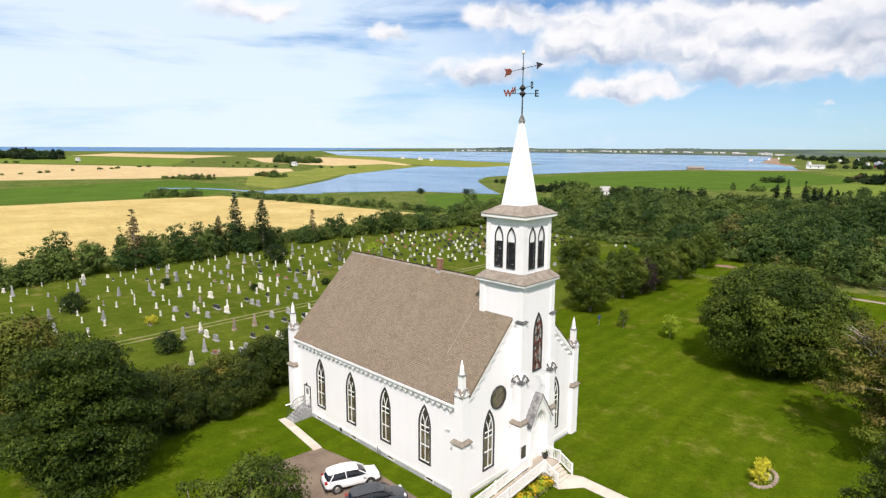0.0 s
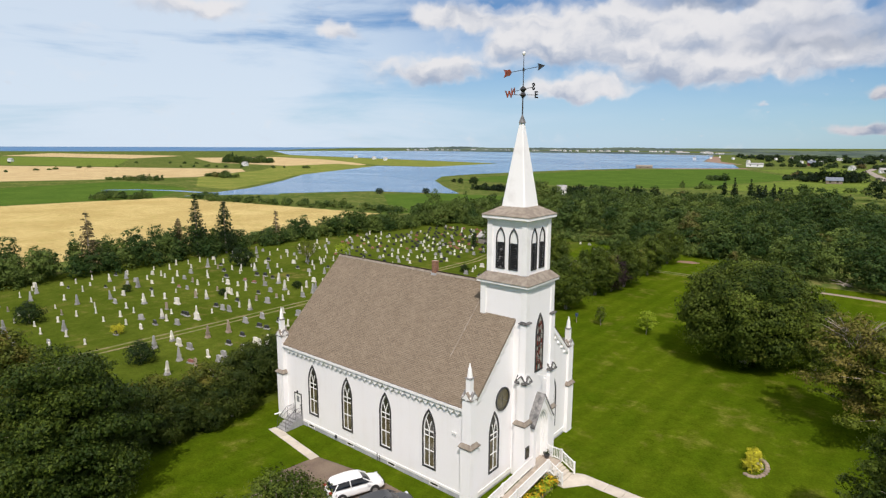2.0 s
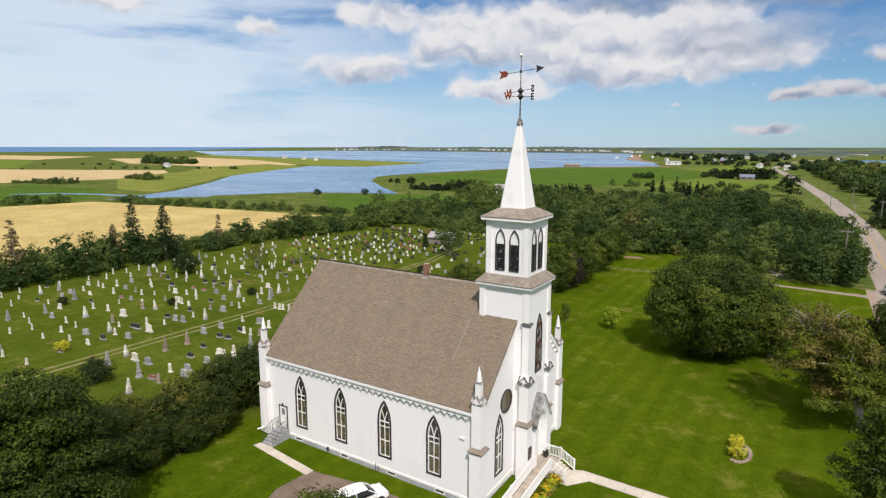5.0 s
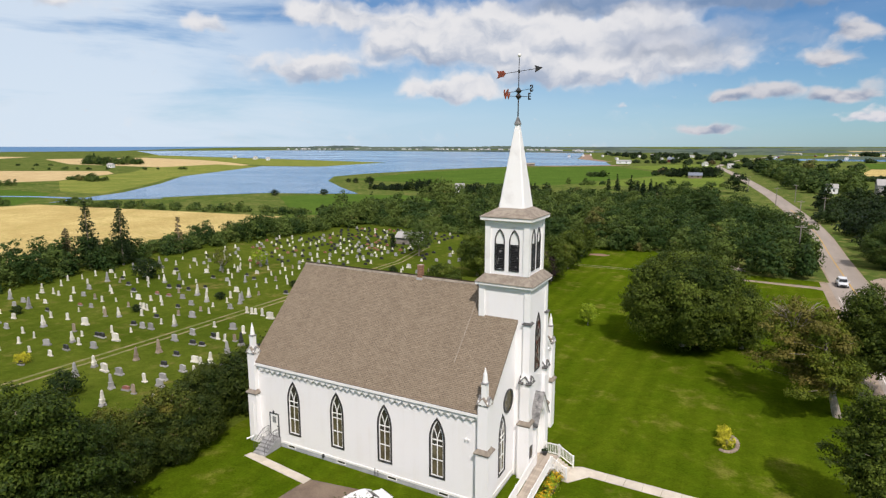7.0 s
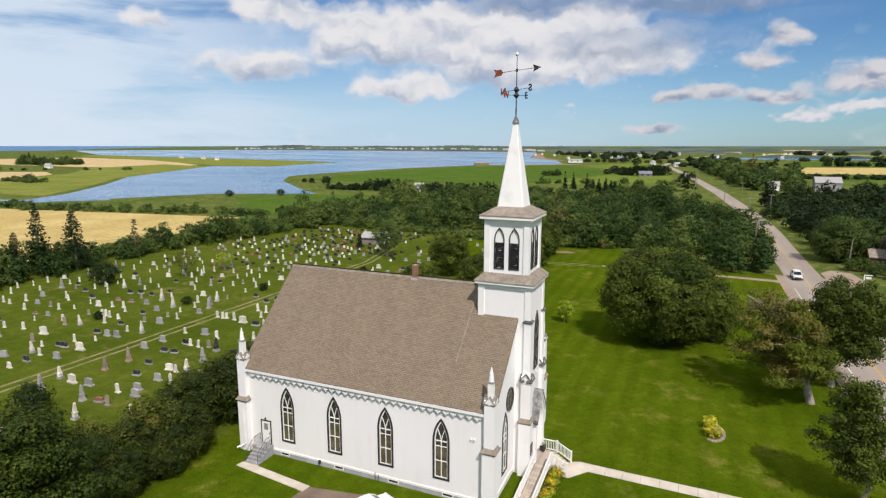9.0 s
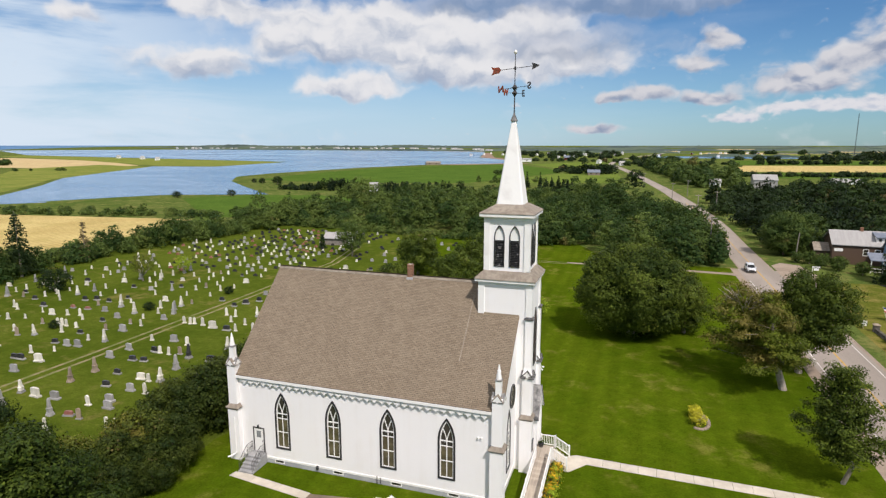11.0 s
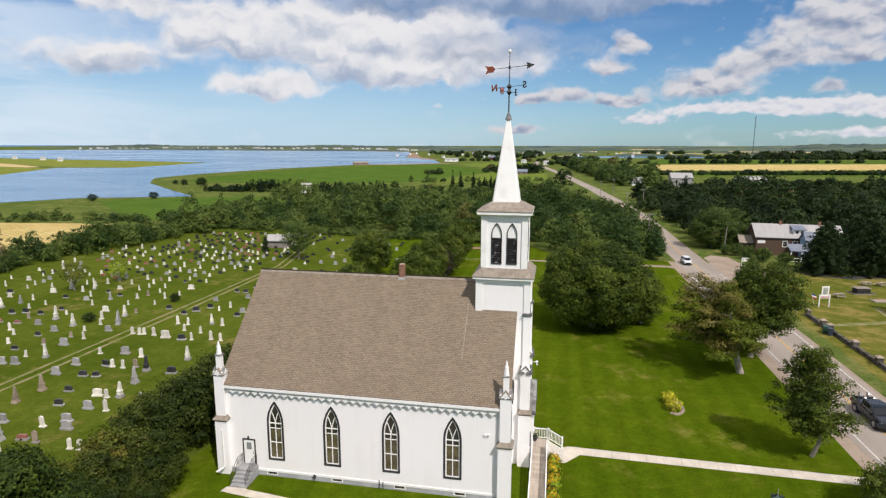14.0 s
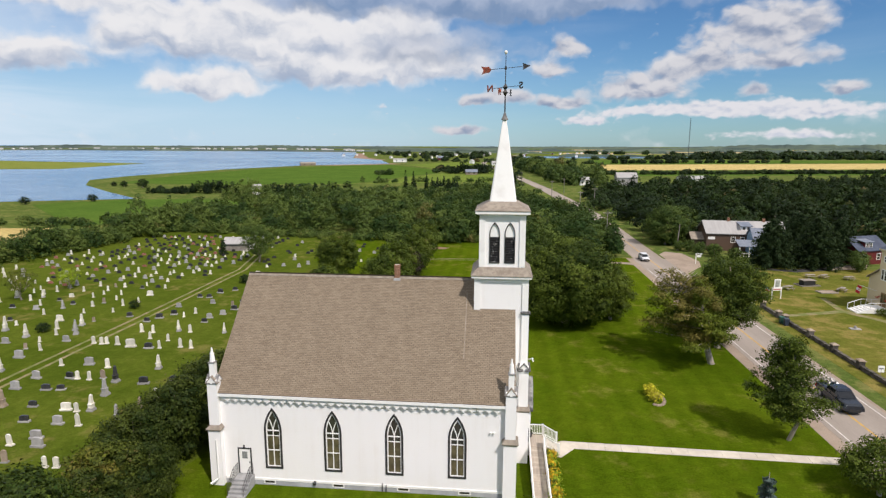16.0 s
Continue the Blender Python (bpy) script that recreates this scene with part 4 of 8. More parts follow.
def louvre_parts(parent, u):
    outer, inner = lancet(0.43, 17.36, 19.75, 20.76), lancet(0.36, 17.42, 19.75, 20.62)
    opening = part("louvre", rim(bmesh.new(), [(u + a, b) for a, b in outer], [(u + a, b) for a, b in inner], "y", -1.84, -1.72), BLACK_TRIM, parent, "black-framed louvred opening")
    part("arch_panel", prism(bmesh.new(), [(u - 0.36, 19.52)] + [(u + a, b) for a, b in inner[1:-1]] + [(u + 0.36, 19.52)], "y", -1.74, -1.68), TRIM, opening, "white panel in the arch")
    for k in range(15):
        z = 17.48 + k * 0.138
        part("slat", SLAT_MESH, None, opening, m=pose(u, -1.70, z, 35, 0, 0))
    part("back", box(bmesh.new(), u - 0.36, u + 0.36, -1.62, -1.60, 17.4, 19.6), SLAT, opening)


SLAT_MESH = finish(box(bmesh.new(), -0.36, 0.36, -0.06, 0.06, -0.011, 0.011), "slat", SLAT)
BELFRY_MESH = belfry_wall()
for turn in (0, 90, 180, 270):
    face = part("belfry_wall", BELFRY_MESH, None, church, m=pose(TX, TY, 0, 0, 0, turn))
    if turn < 180:
        for u in (-0.62, 0.62):
            louvre_parts(face, u)
    part("panel_board", box(bmesh.new(), -1.55, 1.55, -1.83, -1.78, 20.95, 21.15), TRIM, face)
for sx, sy in ((-1, -1), (1, -1), (1, 1), (-1, 1)):
    part("corner_board", stack(bmesh.new(), [(0.24, 16.95), (0.24, 21.3)], 4, TX + sx * 1.64, TY + sy * 1.64), TRIM, church)
part("belfry_cornice", stack(bmesh.new(), [(1.86, 21.10), (1.90, 21.32), (2.20, 21.44), (2.20, 21.66), (2.1, 21.67)], 4, TX, TY), TRIM, church, "white moulded cornice")
part("belfry_roof", stack(bmesh.new(), [(2.24, 21.66), (2.24, 21.72), (1.0, 22.42)], 4, TX, TY), FLASHING, church, "low hipped brown shingle roof")


def chamfered(half, cut):
    a = half * (1 - cut)
    return [(-a, -half), (a, -half), (half, -a), (half, a), (a, half), (-a, half), (-half, a), (-half, -a)]


bm = bmesh.new()
loops = [[bm.verts.new((TX + u, TY + v, z)) for u, v in chamfered(half, cut)] for half, z, cut in ((1.14, 22.10, 0.10), (1.07, 22.6, 0.10), (0.15, 29.05, 0.2))]
for low, high in zip(loops, loops[1:]):
    for i in range(8):
        bm.faces.new((low[i], low[(i + 1) % 8], high[(i + 1) % 8], high[i]))
bm.faces.new(loops[-1])
bm.faces.new(loops[0][::-1])
part("spire", bm, TRIM, church, "white tapering spire")
part("finial_cap", stack(bmesh.new(), [(0.27, 28.92), (0.26, 29.0), (0.05, 29.55)], 8, TX, TY, 22.5), DARK_SHINGLE, church, "dark lead cap of the spire")

# the tower's front: square corner piers in three stages, portal and great window
def tower_pier(y):
    pier = part("buttress", stack(bmesh.new(), [(0.50, 0.0), (0.50, 4.75), (0.44, 4.85)], 4), WHITE, church, "white stepped corner pier of the tower", pose(1.48, y, 0))
    part("ledge", stack(bmesh.new(), [(0.50, 4.66), (0.60, 4.80), (0.60, 4.86), (0.40, 5.14)], 4), FLASHING, pier, "weathered shingled ledge")
    part("middle_stage", stack(bmesh.new(), [(0.40, 5.1), (0.40, 8.75)], 4), WHITE, pier)
    for k in range(4):
        part("cap_gable", prism(bmesh.new(), [(-0.44, 8.40), (0.44, 8.40), (0.0, 8.98)], "y", -0.46, -0.36), TRIM, pier, m=pose(0, 0, 0, 0, 0, 90 * k))
        for s in (-1, 1):
            part("cap_roof", prism(bmesh.new(), [(s * 0.54, 8.32), (s * 0.58, 8.40), (0, 9.02), (0, 8.94)], "y", -0.51, -0.10), CAP_DARK, pier, m=pose(0, 0, 0, 0, 0, 90 * k))
    part("cap_core", stack(bmesh.new(), [(0.43, 8.42), (0.30, 8.75), (0.05, 9.0)], 4), CAP_DARK, pier)
    part("upper_stage", stack(bmesh.new(), [(0.38, 8.6), (0.29, 9.2), (0.29, 13.3)], 4), WHITE, pier)
    part("ledge", stack(bmesh.new(), [(0.30, 13.2), (0.40, 13.27), (0.40, 13.32), (0.26, 13.44)], 4), CAP_DARK, pier)
    return pier


CAP_DARK = material("dark_shingle_caps", (0.05, 0.05, 0.05), 0.85, other=(0.13, 0.125, 0.12), scale=2.5, fine=0.15, bump=0.3)
near_pier = tower_pier(TY - 2.03)
copy_thing(near_pier, pose(1.48, TY + 2.03, 0))

great = part("window", rim(bmesh.new(), lancet(0.62, 8.75, 12.0, 13.75), lancet(0.48, 8.88, 12.0, 13.5), "y", -0.07, 0.04), BLACK_TRIM, church, "tall stained glass window with a black surround", pose(TX + 2.14, TY + 0.05, 0, 0, 0, 90))
part("pane", prism(bmesh.new(), lancet(0.48, 8.88, 12.0, 13.5), "y", -0.02, -0.01), STAINED, great, "stained glass in dark red and grey")
bm = bmesh.new()
for u in (-0.17, 0.17):
    box(bm, u - 0.025, u + 0.025, -0.045, -0.02, 8.88, 12.6)
for z in (9.9, 10.9, 11.9):
    box(bm, -0.48, 0.48, -0.045, -0.02, z - 0.025, z + 0.025)
part("window_frame", bm, BLACK_TRIM, great)

bm = bmesh.new()
portal_out = [(-1.62, 0.7), (-1.62, 4.75), (0.0, 6.75), (1.62, 4.75), (1.62, 0.7)]
arch = lancet(0.98, 0.85, 3.9, 5.55, 9)
left = arch[:len(arch) // 2 + 1]
right = arch[len(arch) // 2:]
for half_out in ([(-1.38, 0.7), (-1.38, 4.7), (0, 6.60)] + left[::-1], [(0, 6.60), (1.38, 4.7), (1.38, 0.7)] + right[::-1]):
    prism(bm, half_out, "y", -0.62, 0.05)
porch = part("porch", bm, WHITE, church, "white gabled porch with a pointed arch", pose(TX + 2.14, TY, 0, 0, 0, 90))
for s in (-1, 1):
    outline = [(s * 1.62, 4.36), (s * 1.62, 4.50), (0.0, 6.92), (0.0, 6.74)]
    part("porch_roof", prism(bmesh.new(), outline, "y", -0.80, 0.05), DARK_SHINGLE, porch, "grey weathered porch shingles")
    part("porch_trim", prism(bmesh.new(), [(s * 1.60, 4.36), (s * 1.42, 4.44), (0.0, 6.55), (0.0, 6.74)], "y", -0.74, -0.62), TRIM, porch)
for k in range(3):
    part("arch_moulding", rim(bmesh.new(), lancet(0.98 - k * 0.09, 0.85, 3.9, 5.55 - k * 0.13, 9), lancet(0.89 - k * 0.09, 0.85, 3.9, 5.42 - k * 0.13, 9), "y", -0.55 + k * 0.16, 0.02, False), TRIM, porch)
door_pair = part("door", prism(bmesh.new(), lancet(0.74, 0.85, 3.9, 5.18, 9), "y", -0.06, 0.0), TRIM, porch, "white double door")
for s in (-1, 1):
    for z0, z1 in ((1.05, 1.85), (2.0, 2.95)):
        part("door_panel", box(bmesh.new(), min(s * 0.08, s * 0.64), max(s * 0.08, s * 0.64), -0.085, -0.06, z0, z1), TRIM, door_pair)
for k, y in enumerate((TY - 2.03,)):
    notice = part("notice_board", box(bmesh.new(), 1.985, 2.05, y - 0.28, y + 0.28, 1.9, 2.9), BLACK_TRIM, church, "small dark notice board")
    part("pane", box(bmesh.new(), 2.052, 2.06, y - 0.22, y + 0.22, 1.96, 2.84), GLASS, notice)
bm = tube(bmesh.new(), (TX + 2.05, TY + 0.1, 8.35), (2.3, TY + 0.1, 8.5), 0.025)
tube(bm, (2.3, TY - 0.2, 8.47), (2.3, TY + 0.4, 8.47), 0.02)
tube(bm, (2.3, TY - 0.2, 8.47), (2.4, TY - 0.24, 8.33), 0.03, 8, 0.06)
tube(bm, (2.3, TY + 0.4, 8.47), (2.4, TY + 0.44, 8.33), 0.03, 8, 0.06)
part("flood_light", bm, TRIM, church, "white bracket with two flood lights over the porch")

# side door
side = part("door", rim(bmesh.new(), [(-0.56, 0.92), (-0.56, 3.12), (0.56, 3.12), (0.56, 0.92)], [(-0.46, 0.92), (-0.46, 3.02), (0.46, 3.02), (0.46, 0.92)], "y", -0.06, 0.02), BLACK_TRIM, church, "white side door in a black frame", pose(-20.68, WALL_Y, 0))
part("door_leaf", box(bmesh.new(), -0.46, 0.46, -0.035, 0.0, 0.92, 3.02), TRIM, side)
part("pane", box(bmesh.new(), -0.21, 0.21, -0.045, -0.036, 2.20, 2.80), material("pale_door_pane", (0.30, 0.31, 0.31), 0.15, other=(0.18, 0.19, 0.19), scale=4.0), side, "pale grey door pane")
for x in (-0.20, 0.20):
    part("door_panel", box(bmesh.new(), x - 0.15, x + 0.15, -0.05, -0.035, 1.1, 1.85), TRIM, side)
part("door_handle", box(bmesh.new(), 0.36, 0.40, -0.09, -0.035, 1.85, 1.98), IRON, side)
part("door_lamp", stack(bmesh.new(), [(0.06, 3.18), (0.08, 3.32), (0.03, 3.4)], 8, 0, -0.1), IRON, side)

# ---- weather vane ----
vane = thing("weather_vane", "dark iron weather vane with rusty arrow and four letters", "weather vane", pose(TX, TY, 29.5))
bm = tube(bmesh.new(), (0, 0, 0), (0, 0, 2.2), 0.055, 8, 0.045)
tube(bm, (0, 0, 2.2), (0, 0, 4.65), 0.040, 8, 0.025)
part("rod", bm, IRON, vane)
part("ball", stack(bmesh.new(), [(0.03, 4.56), (0.10, 4.62), (0.135, 4.72), (0.10, 4.82), (0.03, 4.88)], 12), material("pale_glass_ball", (0.75, 0.73, 0.68), 0.25), vane, "pale ball on the tip")
for z in (1.60, 2.02):
    part("boss", stack(bmesh.new(), [(0.05, z - 0.24), (0.20, z), (0.05, z + 0.24)], 4), IRON, vane)
part("collar", stack(bmesh.new(), [(0.08, 3.38), (0.08, 3.62)], 8), IRON, vane)


def vane_letter(letter, parent, m):
    curve = bpy.data.curves.new("letter", "FONT")
    curve.body, curve.size, curve.extrude, curve.offset, curve.align_x, curve.align_y = letter, 0.72, 0.02, 0.022, "CENTER", "CENTER"
    holder = bpy.data.objects.new("letter", curve)
    scene.collection.objects.link(holder)
    me = bpy.data.meshes.new_from_object(holder.evaluated_get(bpy.context.evaluated_depsgraph_get()))
    bpy.data.objects.remove(holder)
    me.materials.clear()
    me.materials.append(RUST if letter in "WN" else IRON)
    return part("letter", me, None, parent, "cut metal letter", m)


for angle, z, ends, tip in ((-22, 2.02, ("N", "S"), -3.5), (70, 1.60, ("W", "E"), -2.0)):
    arm = part("arm", tube(bmesh.new(), (-1.34, 0, 0), (1.34, 0, 0), 0.022, 6), IRON, vane, m=pose(0, 0, z, 0, tip, angle))
    for letter, x in zip(ends, (-1.34, 1.34)):
        # two of the letters read from the far side
        turn = 0 if letter in "EW" else 180
        vane_letter(letter, arm, pose(x, 0, 0.0, 90, 0, turn))
arrow = part("arrow", tube(bmesh.new(), (-1.75, 0, 0), (1.6, 0, 0), 0.024, 6), IRON, vane, m=pose(0, 0, 3.5, 0, -4.5, -5))
part("arrow_head", prism(bmesh.new(), [(1.35, -0.27), (2.0, 0.0), (1.35, 0.27), (1.42, 0)], "y", -0.03, 0.03), IRON, arrow)
part("arrow_tail", prism(bmesh.new(), [(-1.35, -0.24), (-1.15, 0), (-1.35, 0.24), (-1.70, 0.24), (-1.98, 0.33), (-1.80, 0.0), (-1.98, -0.33), (-1.70, -0.24)], "y", -0.02, 0.02), RUST, arrow, "rusty red arrow tail")


# ---- trees and shrubs ----
def leaf_mesh(name, blobs, per_area, leaf, mat, seed, squash=0.85, low=-0.55, inner=0.2, tuft=9, loose=1.25, vary=0.13):
    """Many pointed leaf clumps, gathered in tufts on the shells of overlapping crown lobes.
    blobs: rows of x, y, z, radius and, if the trees of a stand differ, the kind of tree from 0 to 1."""
    rng = np.random.default_rng(seed)
    blobs = np.asarray(blobs, float)
    counts = np.maximum((per_area * blobs[:, 3] ** 2 / tuft).astype(int), 2)
    owner = np.repeat(np.arange(len(blobs)), counts)
    n = len(owner)
    way = rng.normal(size=(n, 3))
    way /= np.linalg.norm(way, axis=1)[:, None]
    way[:, 2] = np.where(way[:, 2] < low, -way[:, 2], way[:, 2])
    reach = np.where(rng.random(n) < inner, rng.uniform(0.45, 0.80, n), rng.uniform(0.86, 1.08, n))
    # lumps on each lobe, so that its outline is uneven
    lump = 1 + 0.16 * np.sin(way[:, 0] * 5.1 + owner * 1.7) * np.sin(way[:, 1] * 4.3 + owner * 2.9) + 0.10 * np.sin(way[:, 2] * 7.7 + way[:, 0] * 6.0 + owner)
    middle = blobs[owner, :3] + way * (blobs[owner, 3] * reach * lump)[:, None] * np.array([1, 1, squash])
    spread = np.minimum(leaf * loose * rng.uniform(0.6, 1.3, n), blobs[owner, 3] * 0.5)
    # the leaves of each tuft
    own = np.repeat(np.arange(n), tuft)
    n = len(own)
    off = rng.normal(size=(n, 3)) * np.array([1, 1, 0.7])
    centre = middle[own] + off * spread[own][:, None]
    # leaves face outwards from their lobe and from the middle of their tuft
    outward = way / np.array([1, 1, squash])
    outward /= np.linalg.norm(outward, axis=1)[:, None]
    normal = outward[own] * 0.85 + off * 0.42 + rng.normal(scale=0.22, size=(n, 3)) + np.array([0, 0, 0.10])
    normal /= np.linalg.norm(normal, axis=1)[:, None]
    side = np.cross(normal, rng.normal(size=(n, 3)))
    side /= np.linalg.norm(side, axis=1)[:, None]
    along = np.cross(normal, side)
    size = (leaf * rng.uniform(0.6, 1.4, n))[:, None]
    verts = np.stack([centre - along * size * 0.45 - side * size * 0.45, centre - along * size * 0.30 + side * size * 0.50, centre + along * size * 0.75], 1).reshape(-1, 3)
    me = bpy.data.meshes.new(name)
    me.vertices.add(len(verts))
    me.vertices.foreach_set("co", verts.astype(np.float32).ravel())
    me.loops.add(n * 3)
    me.loops.foreach_set("vertex_index", np.arange(n * 3, dtype=np.int32))
    me.polygons.add(n)
    me.polygons.foreach_set("loop_start", np.arange(0, n * 3, 3, dtype=np.int32))
    me.update(calc_edges=True)
    kinds = blobs[owner, 4] if blobs.shape[1] > 4 else np.full(len(owner), 0.45)
    tone = np.clip(kinds + rng.normal(scale=vary, size=len(owner)) * (kinds < 0.88), 0, 1)[own]
    me.attributes.new("kind_of_tree", "FLOAT", "FACE").data.foreach_set("value", tone.astype(np.float32))
    me.materials.append(mat)
    return me


def limb(bm, a, b, r0, r1, rng, bends=3, sides=7):
    """A branch that tapers and wanders from a to b."""
    a, b = Vector(a), Vector(b)
    last, r_last = a, r0
    for i in range(1, bends + 1):
        f = i / bends
        p = a.lerp(b, f) + Vector((rng.uniform(-1, 1), rng.uniform(-1, 1), rng.uniform(-0.4, 0.8))) * (b - a).length * 0.06 * (i < bends)
        r = r0 + (r1 - r0) * f
        tube(bm, last, p, r_last, sides, r)
        last, r_last = p, r
    return bm


def crown_lobes(rng, radius, base, top, count, lobe=0.42, lean=(0, 0)):
    """Lobes spread through an egg-shaped crown."""
    lobes = [(lean[0] * 0.5, lean[1] * 0.5, (base + top) / 2, radius * 0.62)]
    middle, half = (base + top) / 2, (top - base) / 2
    for i in range(count):
        z = -1 + 2 * (i + 0.5) / count
        ring_r = math.sqrt(max(1 - z * z, 0.05)) * rng.uniform(0.72, 0.98)
        a = i * 2.39996 + rng.uniform(-0.3, 0.3)
        r = radius * lobe * rng.uniform(0.72, 1.2) * (1.0 if z < 0.3 else 0.85)
        lobes.append((math.cos(a) * ring_r * (radius - r * 0.55) + lean[0] * (z + 1) / 2, math.sin(a) * ring_r * (radius - r * 0.55) + lean[1] * (z + 1) / 2, middle + z * (half - r * 0.55), r))
    return lobes


def broadleaf(radius, base, top, seed, mat, label, per_area=95, leaf=0.5, count=18, trunk=0.35, lean=(0, 0), lobe=0.42, name="tree", category="tree", bark=BARK):
    rng = random.Random(seed)
    tree = thing(name, label, category)
    lobes = crown_lobes(rng, radius, base, top, int(count * 1.9), lobe * 0.74, lean)
    bm = bmesh.new()
    limb(bm, (0, 0, -0.2), (lean[0] * 0.3, lean[1] * 0.3, base + (top - base) * 0.45), trunk, trunk * 0.5, rng, 4, 9)
    for x, y, z, r in lobes[1::4]:
        start = (lean[0] * 0.15, lean[1] * 0.15, min(base * 0.8 + 0.2, z * 0.55 + 0.1))
        limb(bm, start, (x * 0.85, y * 0.85, z), trunk * 0.42, trunk * 0.10, rng, 3, 5)
    part("trunk", bm, bark, tree)
    lobes = [lobe_row + (min(max(rng.gauss(0.42, 0.17), 0.0), 0.85),) for lobe_row in lobes]
    part("crown", leaf_mesh("crown", lobes, per_area * 4.2, leaf * 0.46, mat, seed, tuft=14, loose=1.55), None, tree)
    return tree


def layered(height, base, radius, seed, mat, label, profile, limbs=40, pad=0.20, leaf=0.20, density=260, trunk=0.35, lean=(0, 0), kinds=(0.3, 0.6), brown=0.0, bark=BARK, layers=7, shift=(0, 0), thick=0.40):
    """A broadleaf with spreading limbs that carry flat pads of leaves, one above the other, with gaps between."""
    rng = random.Random(seed)
    tree = thing("tree", label, "tree")
    bm = limb(bmesh.new(), (0, 0, -0.2), (lean[0] * 0.8, lean[1] * 0.8, height * 0.9), trunk, trunk * 0.2, rng, 5, 9)
    pads = []
    for i in range(limbs):
        f = (i + rng.uniform(0, 1)) / limbs
        f = min((math.floor(f * layers) + rng.uniform(0.0, 0.35)) / layers, 1.0)
        z = base + (height - base) * f
        a = i * 2.39996 + rng.uniform(-0.4, 0.4)
        reach = radius * profile(f) * rng.uniform(0.72, 1.12)
        foot = Vector((lean[0] * 0.8 * z / height, lean[1] * 0.8 * z / height, z * 0.82))
        tip = Vector((math.cos(a) * reach + lean[0] * z / height + shift[0], math.sin(a) * reach + lean[1] * z / height + shift[1], z))
        if i % 2 == 0:
            limb(bm, foot, tip, trunk * 0.28 * (1 - 0.6 * f), 0.02, rng, 3, 5)
        kind = max(rng.uniform(*kinds) + 0.15 * (1 - f), 0.0)
        if rng.random() < brown * f * 1.6:
            kind = 0.96
        for k in range(5):
            p = foot.lerp(tip, 0.30 + 0.175 * k)
            r = radius * pad * rng.uniform(0.6, 1.1) * (0.75 + 0.5 * profile(f))
            pads.append((p.x + rng.uniform(-1, 1) * r * 0.7, p.y + rng.uniform(-1, 1) * r * 0.7, p.z + rng.uniform(-0.2, 0.2) * r, r, kind))
    part("trunk", bm, bark, tree)
    part("crown", leaf_mesh("crown", pads, density, leaf, mat, seed, thick, -0.6, 0.25, 8, 1.3), None, tree)
    return tree


def spruce(height, radius, seed, mat, label, gaps=0.15, droop=0.35, name="spruce_tree", density=60, taper=0.8):
    """A conifer: a straight tapered stem with whorls of drooping boughs."""
    rng = random.Random(seed)
    tree = thing(name, label, "tree")
    part("trunk", tube(bmesh.new(), (0, 0, -0.2), (0, 0, height), height * 0.018 + 0.05, 7, 0.02), BARK, tree)
    blobs = []
    levels = int(height * 1.7)
    for i in range(levels):
        f = i / levels
        z = height * (0.12 + 0.86 * f)
        reach = radius * (1 - f) ** taper * rng.uniform(0.75, 1.1) + 0.15
        for k in range(6):
            if rng.random() < gaps:
                continue
            a = k * math.pi / 3 + i * 0.7 + rng.uniform(-0.3, 0.3)
            for s in (0.35, 0.7, 0.98):
                blobs.append((math.cos(a) * reach * s, math.sin(a) * reach * s, z - droop * reach * s, 0.16 + reach * 0.16 * (1.25 - s)))
    part("crown", leaf_mesh("crown", blobs, density * 1.7, 0.27, mat, seed, 0.6, -0.9, 0.1, 4), None, tree)
    return tree


def at(tree, x, y, scale=1.0, turn=0.0):
    tree.matrix_basis = pose(x, y, 0, 0, 0, turn) @ Matrix.Diagonal((scale, scale, scale, 1))
    return tree


def again(tree, x, y, scale=1.0, turn=0.0):
    copy = copy_thing(tree, pose(x, y, 0, 0, 0, turn))
    copy.scale = (scale, scale, scale)
    return copy


# single trees on the lawn
at(broadleaf(8.1, 0.4, 12.6, 11, LEAF, "huge round dark green maple on the lawn", 120, 0.46, 40, 0.6, lobe=0.40), 9.5, 46.6)
at(broadleaf(3.4, 0.4, 8.4, 12, LEAF, "lower bushy maple beside the huge maple", 120, 0.42, 16, 0.3), 16.9, 49.2)
old_maple = at(layered(11.6, 3.3, 4.6, 13, LEAF_OLIVE, "old maple with browning leaves and bare top branches", lambda f: math.sqrt(max(1.02 - (1.35 * f - 0.35) ** 2, 0.02)), 44, 0.20, 0.18, 190, 0.42, (-2.3, 0.6), (0.20, 0.70), 0.45, DEAD_WOOD, 9, (-1.9, 0.4), 0.42), 26.0, 31.2)
rng = random.Random(5)
bm = bmesh.new()
for k in range(46):
    a = rng.uniform(0, 6.28)
    foot = (-4.6 + math.cos(a) * 1.0, 0.9 + math.sin(a) * 1.0, rng.uniform(8.8, 10.4))
    limb(bm, foot, (foot[0] + math.cos(a) * rng.uniform(0.8, 2.3), foot[1] + math.sin(a) * rng.uniform(0.8, 2.3), foot[2] + rng.uniform(0.6, 1.6)), 0.045, 0.012, rng, 3, 4)
part("bare_branches", bm, DEAD_WOOD, old_maple, "bleached bare twigs")["kind"] = "stuff"
at(layered(12.3, 4.2, 4.3, 14, LEAF, "dense dark green maple beside the road", lambda f: math.sqrt(max(1.02 - (1.4 * f - 0.5) ** 2, 0.02)), 60, 0.22, 0.19, 200, 0.42, (1.0, 0.4), (0.10, 0.45), layers=12, thick=0.6), 28.9, 37.4)
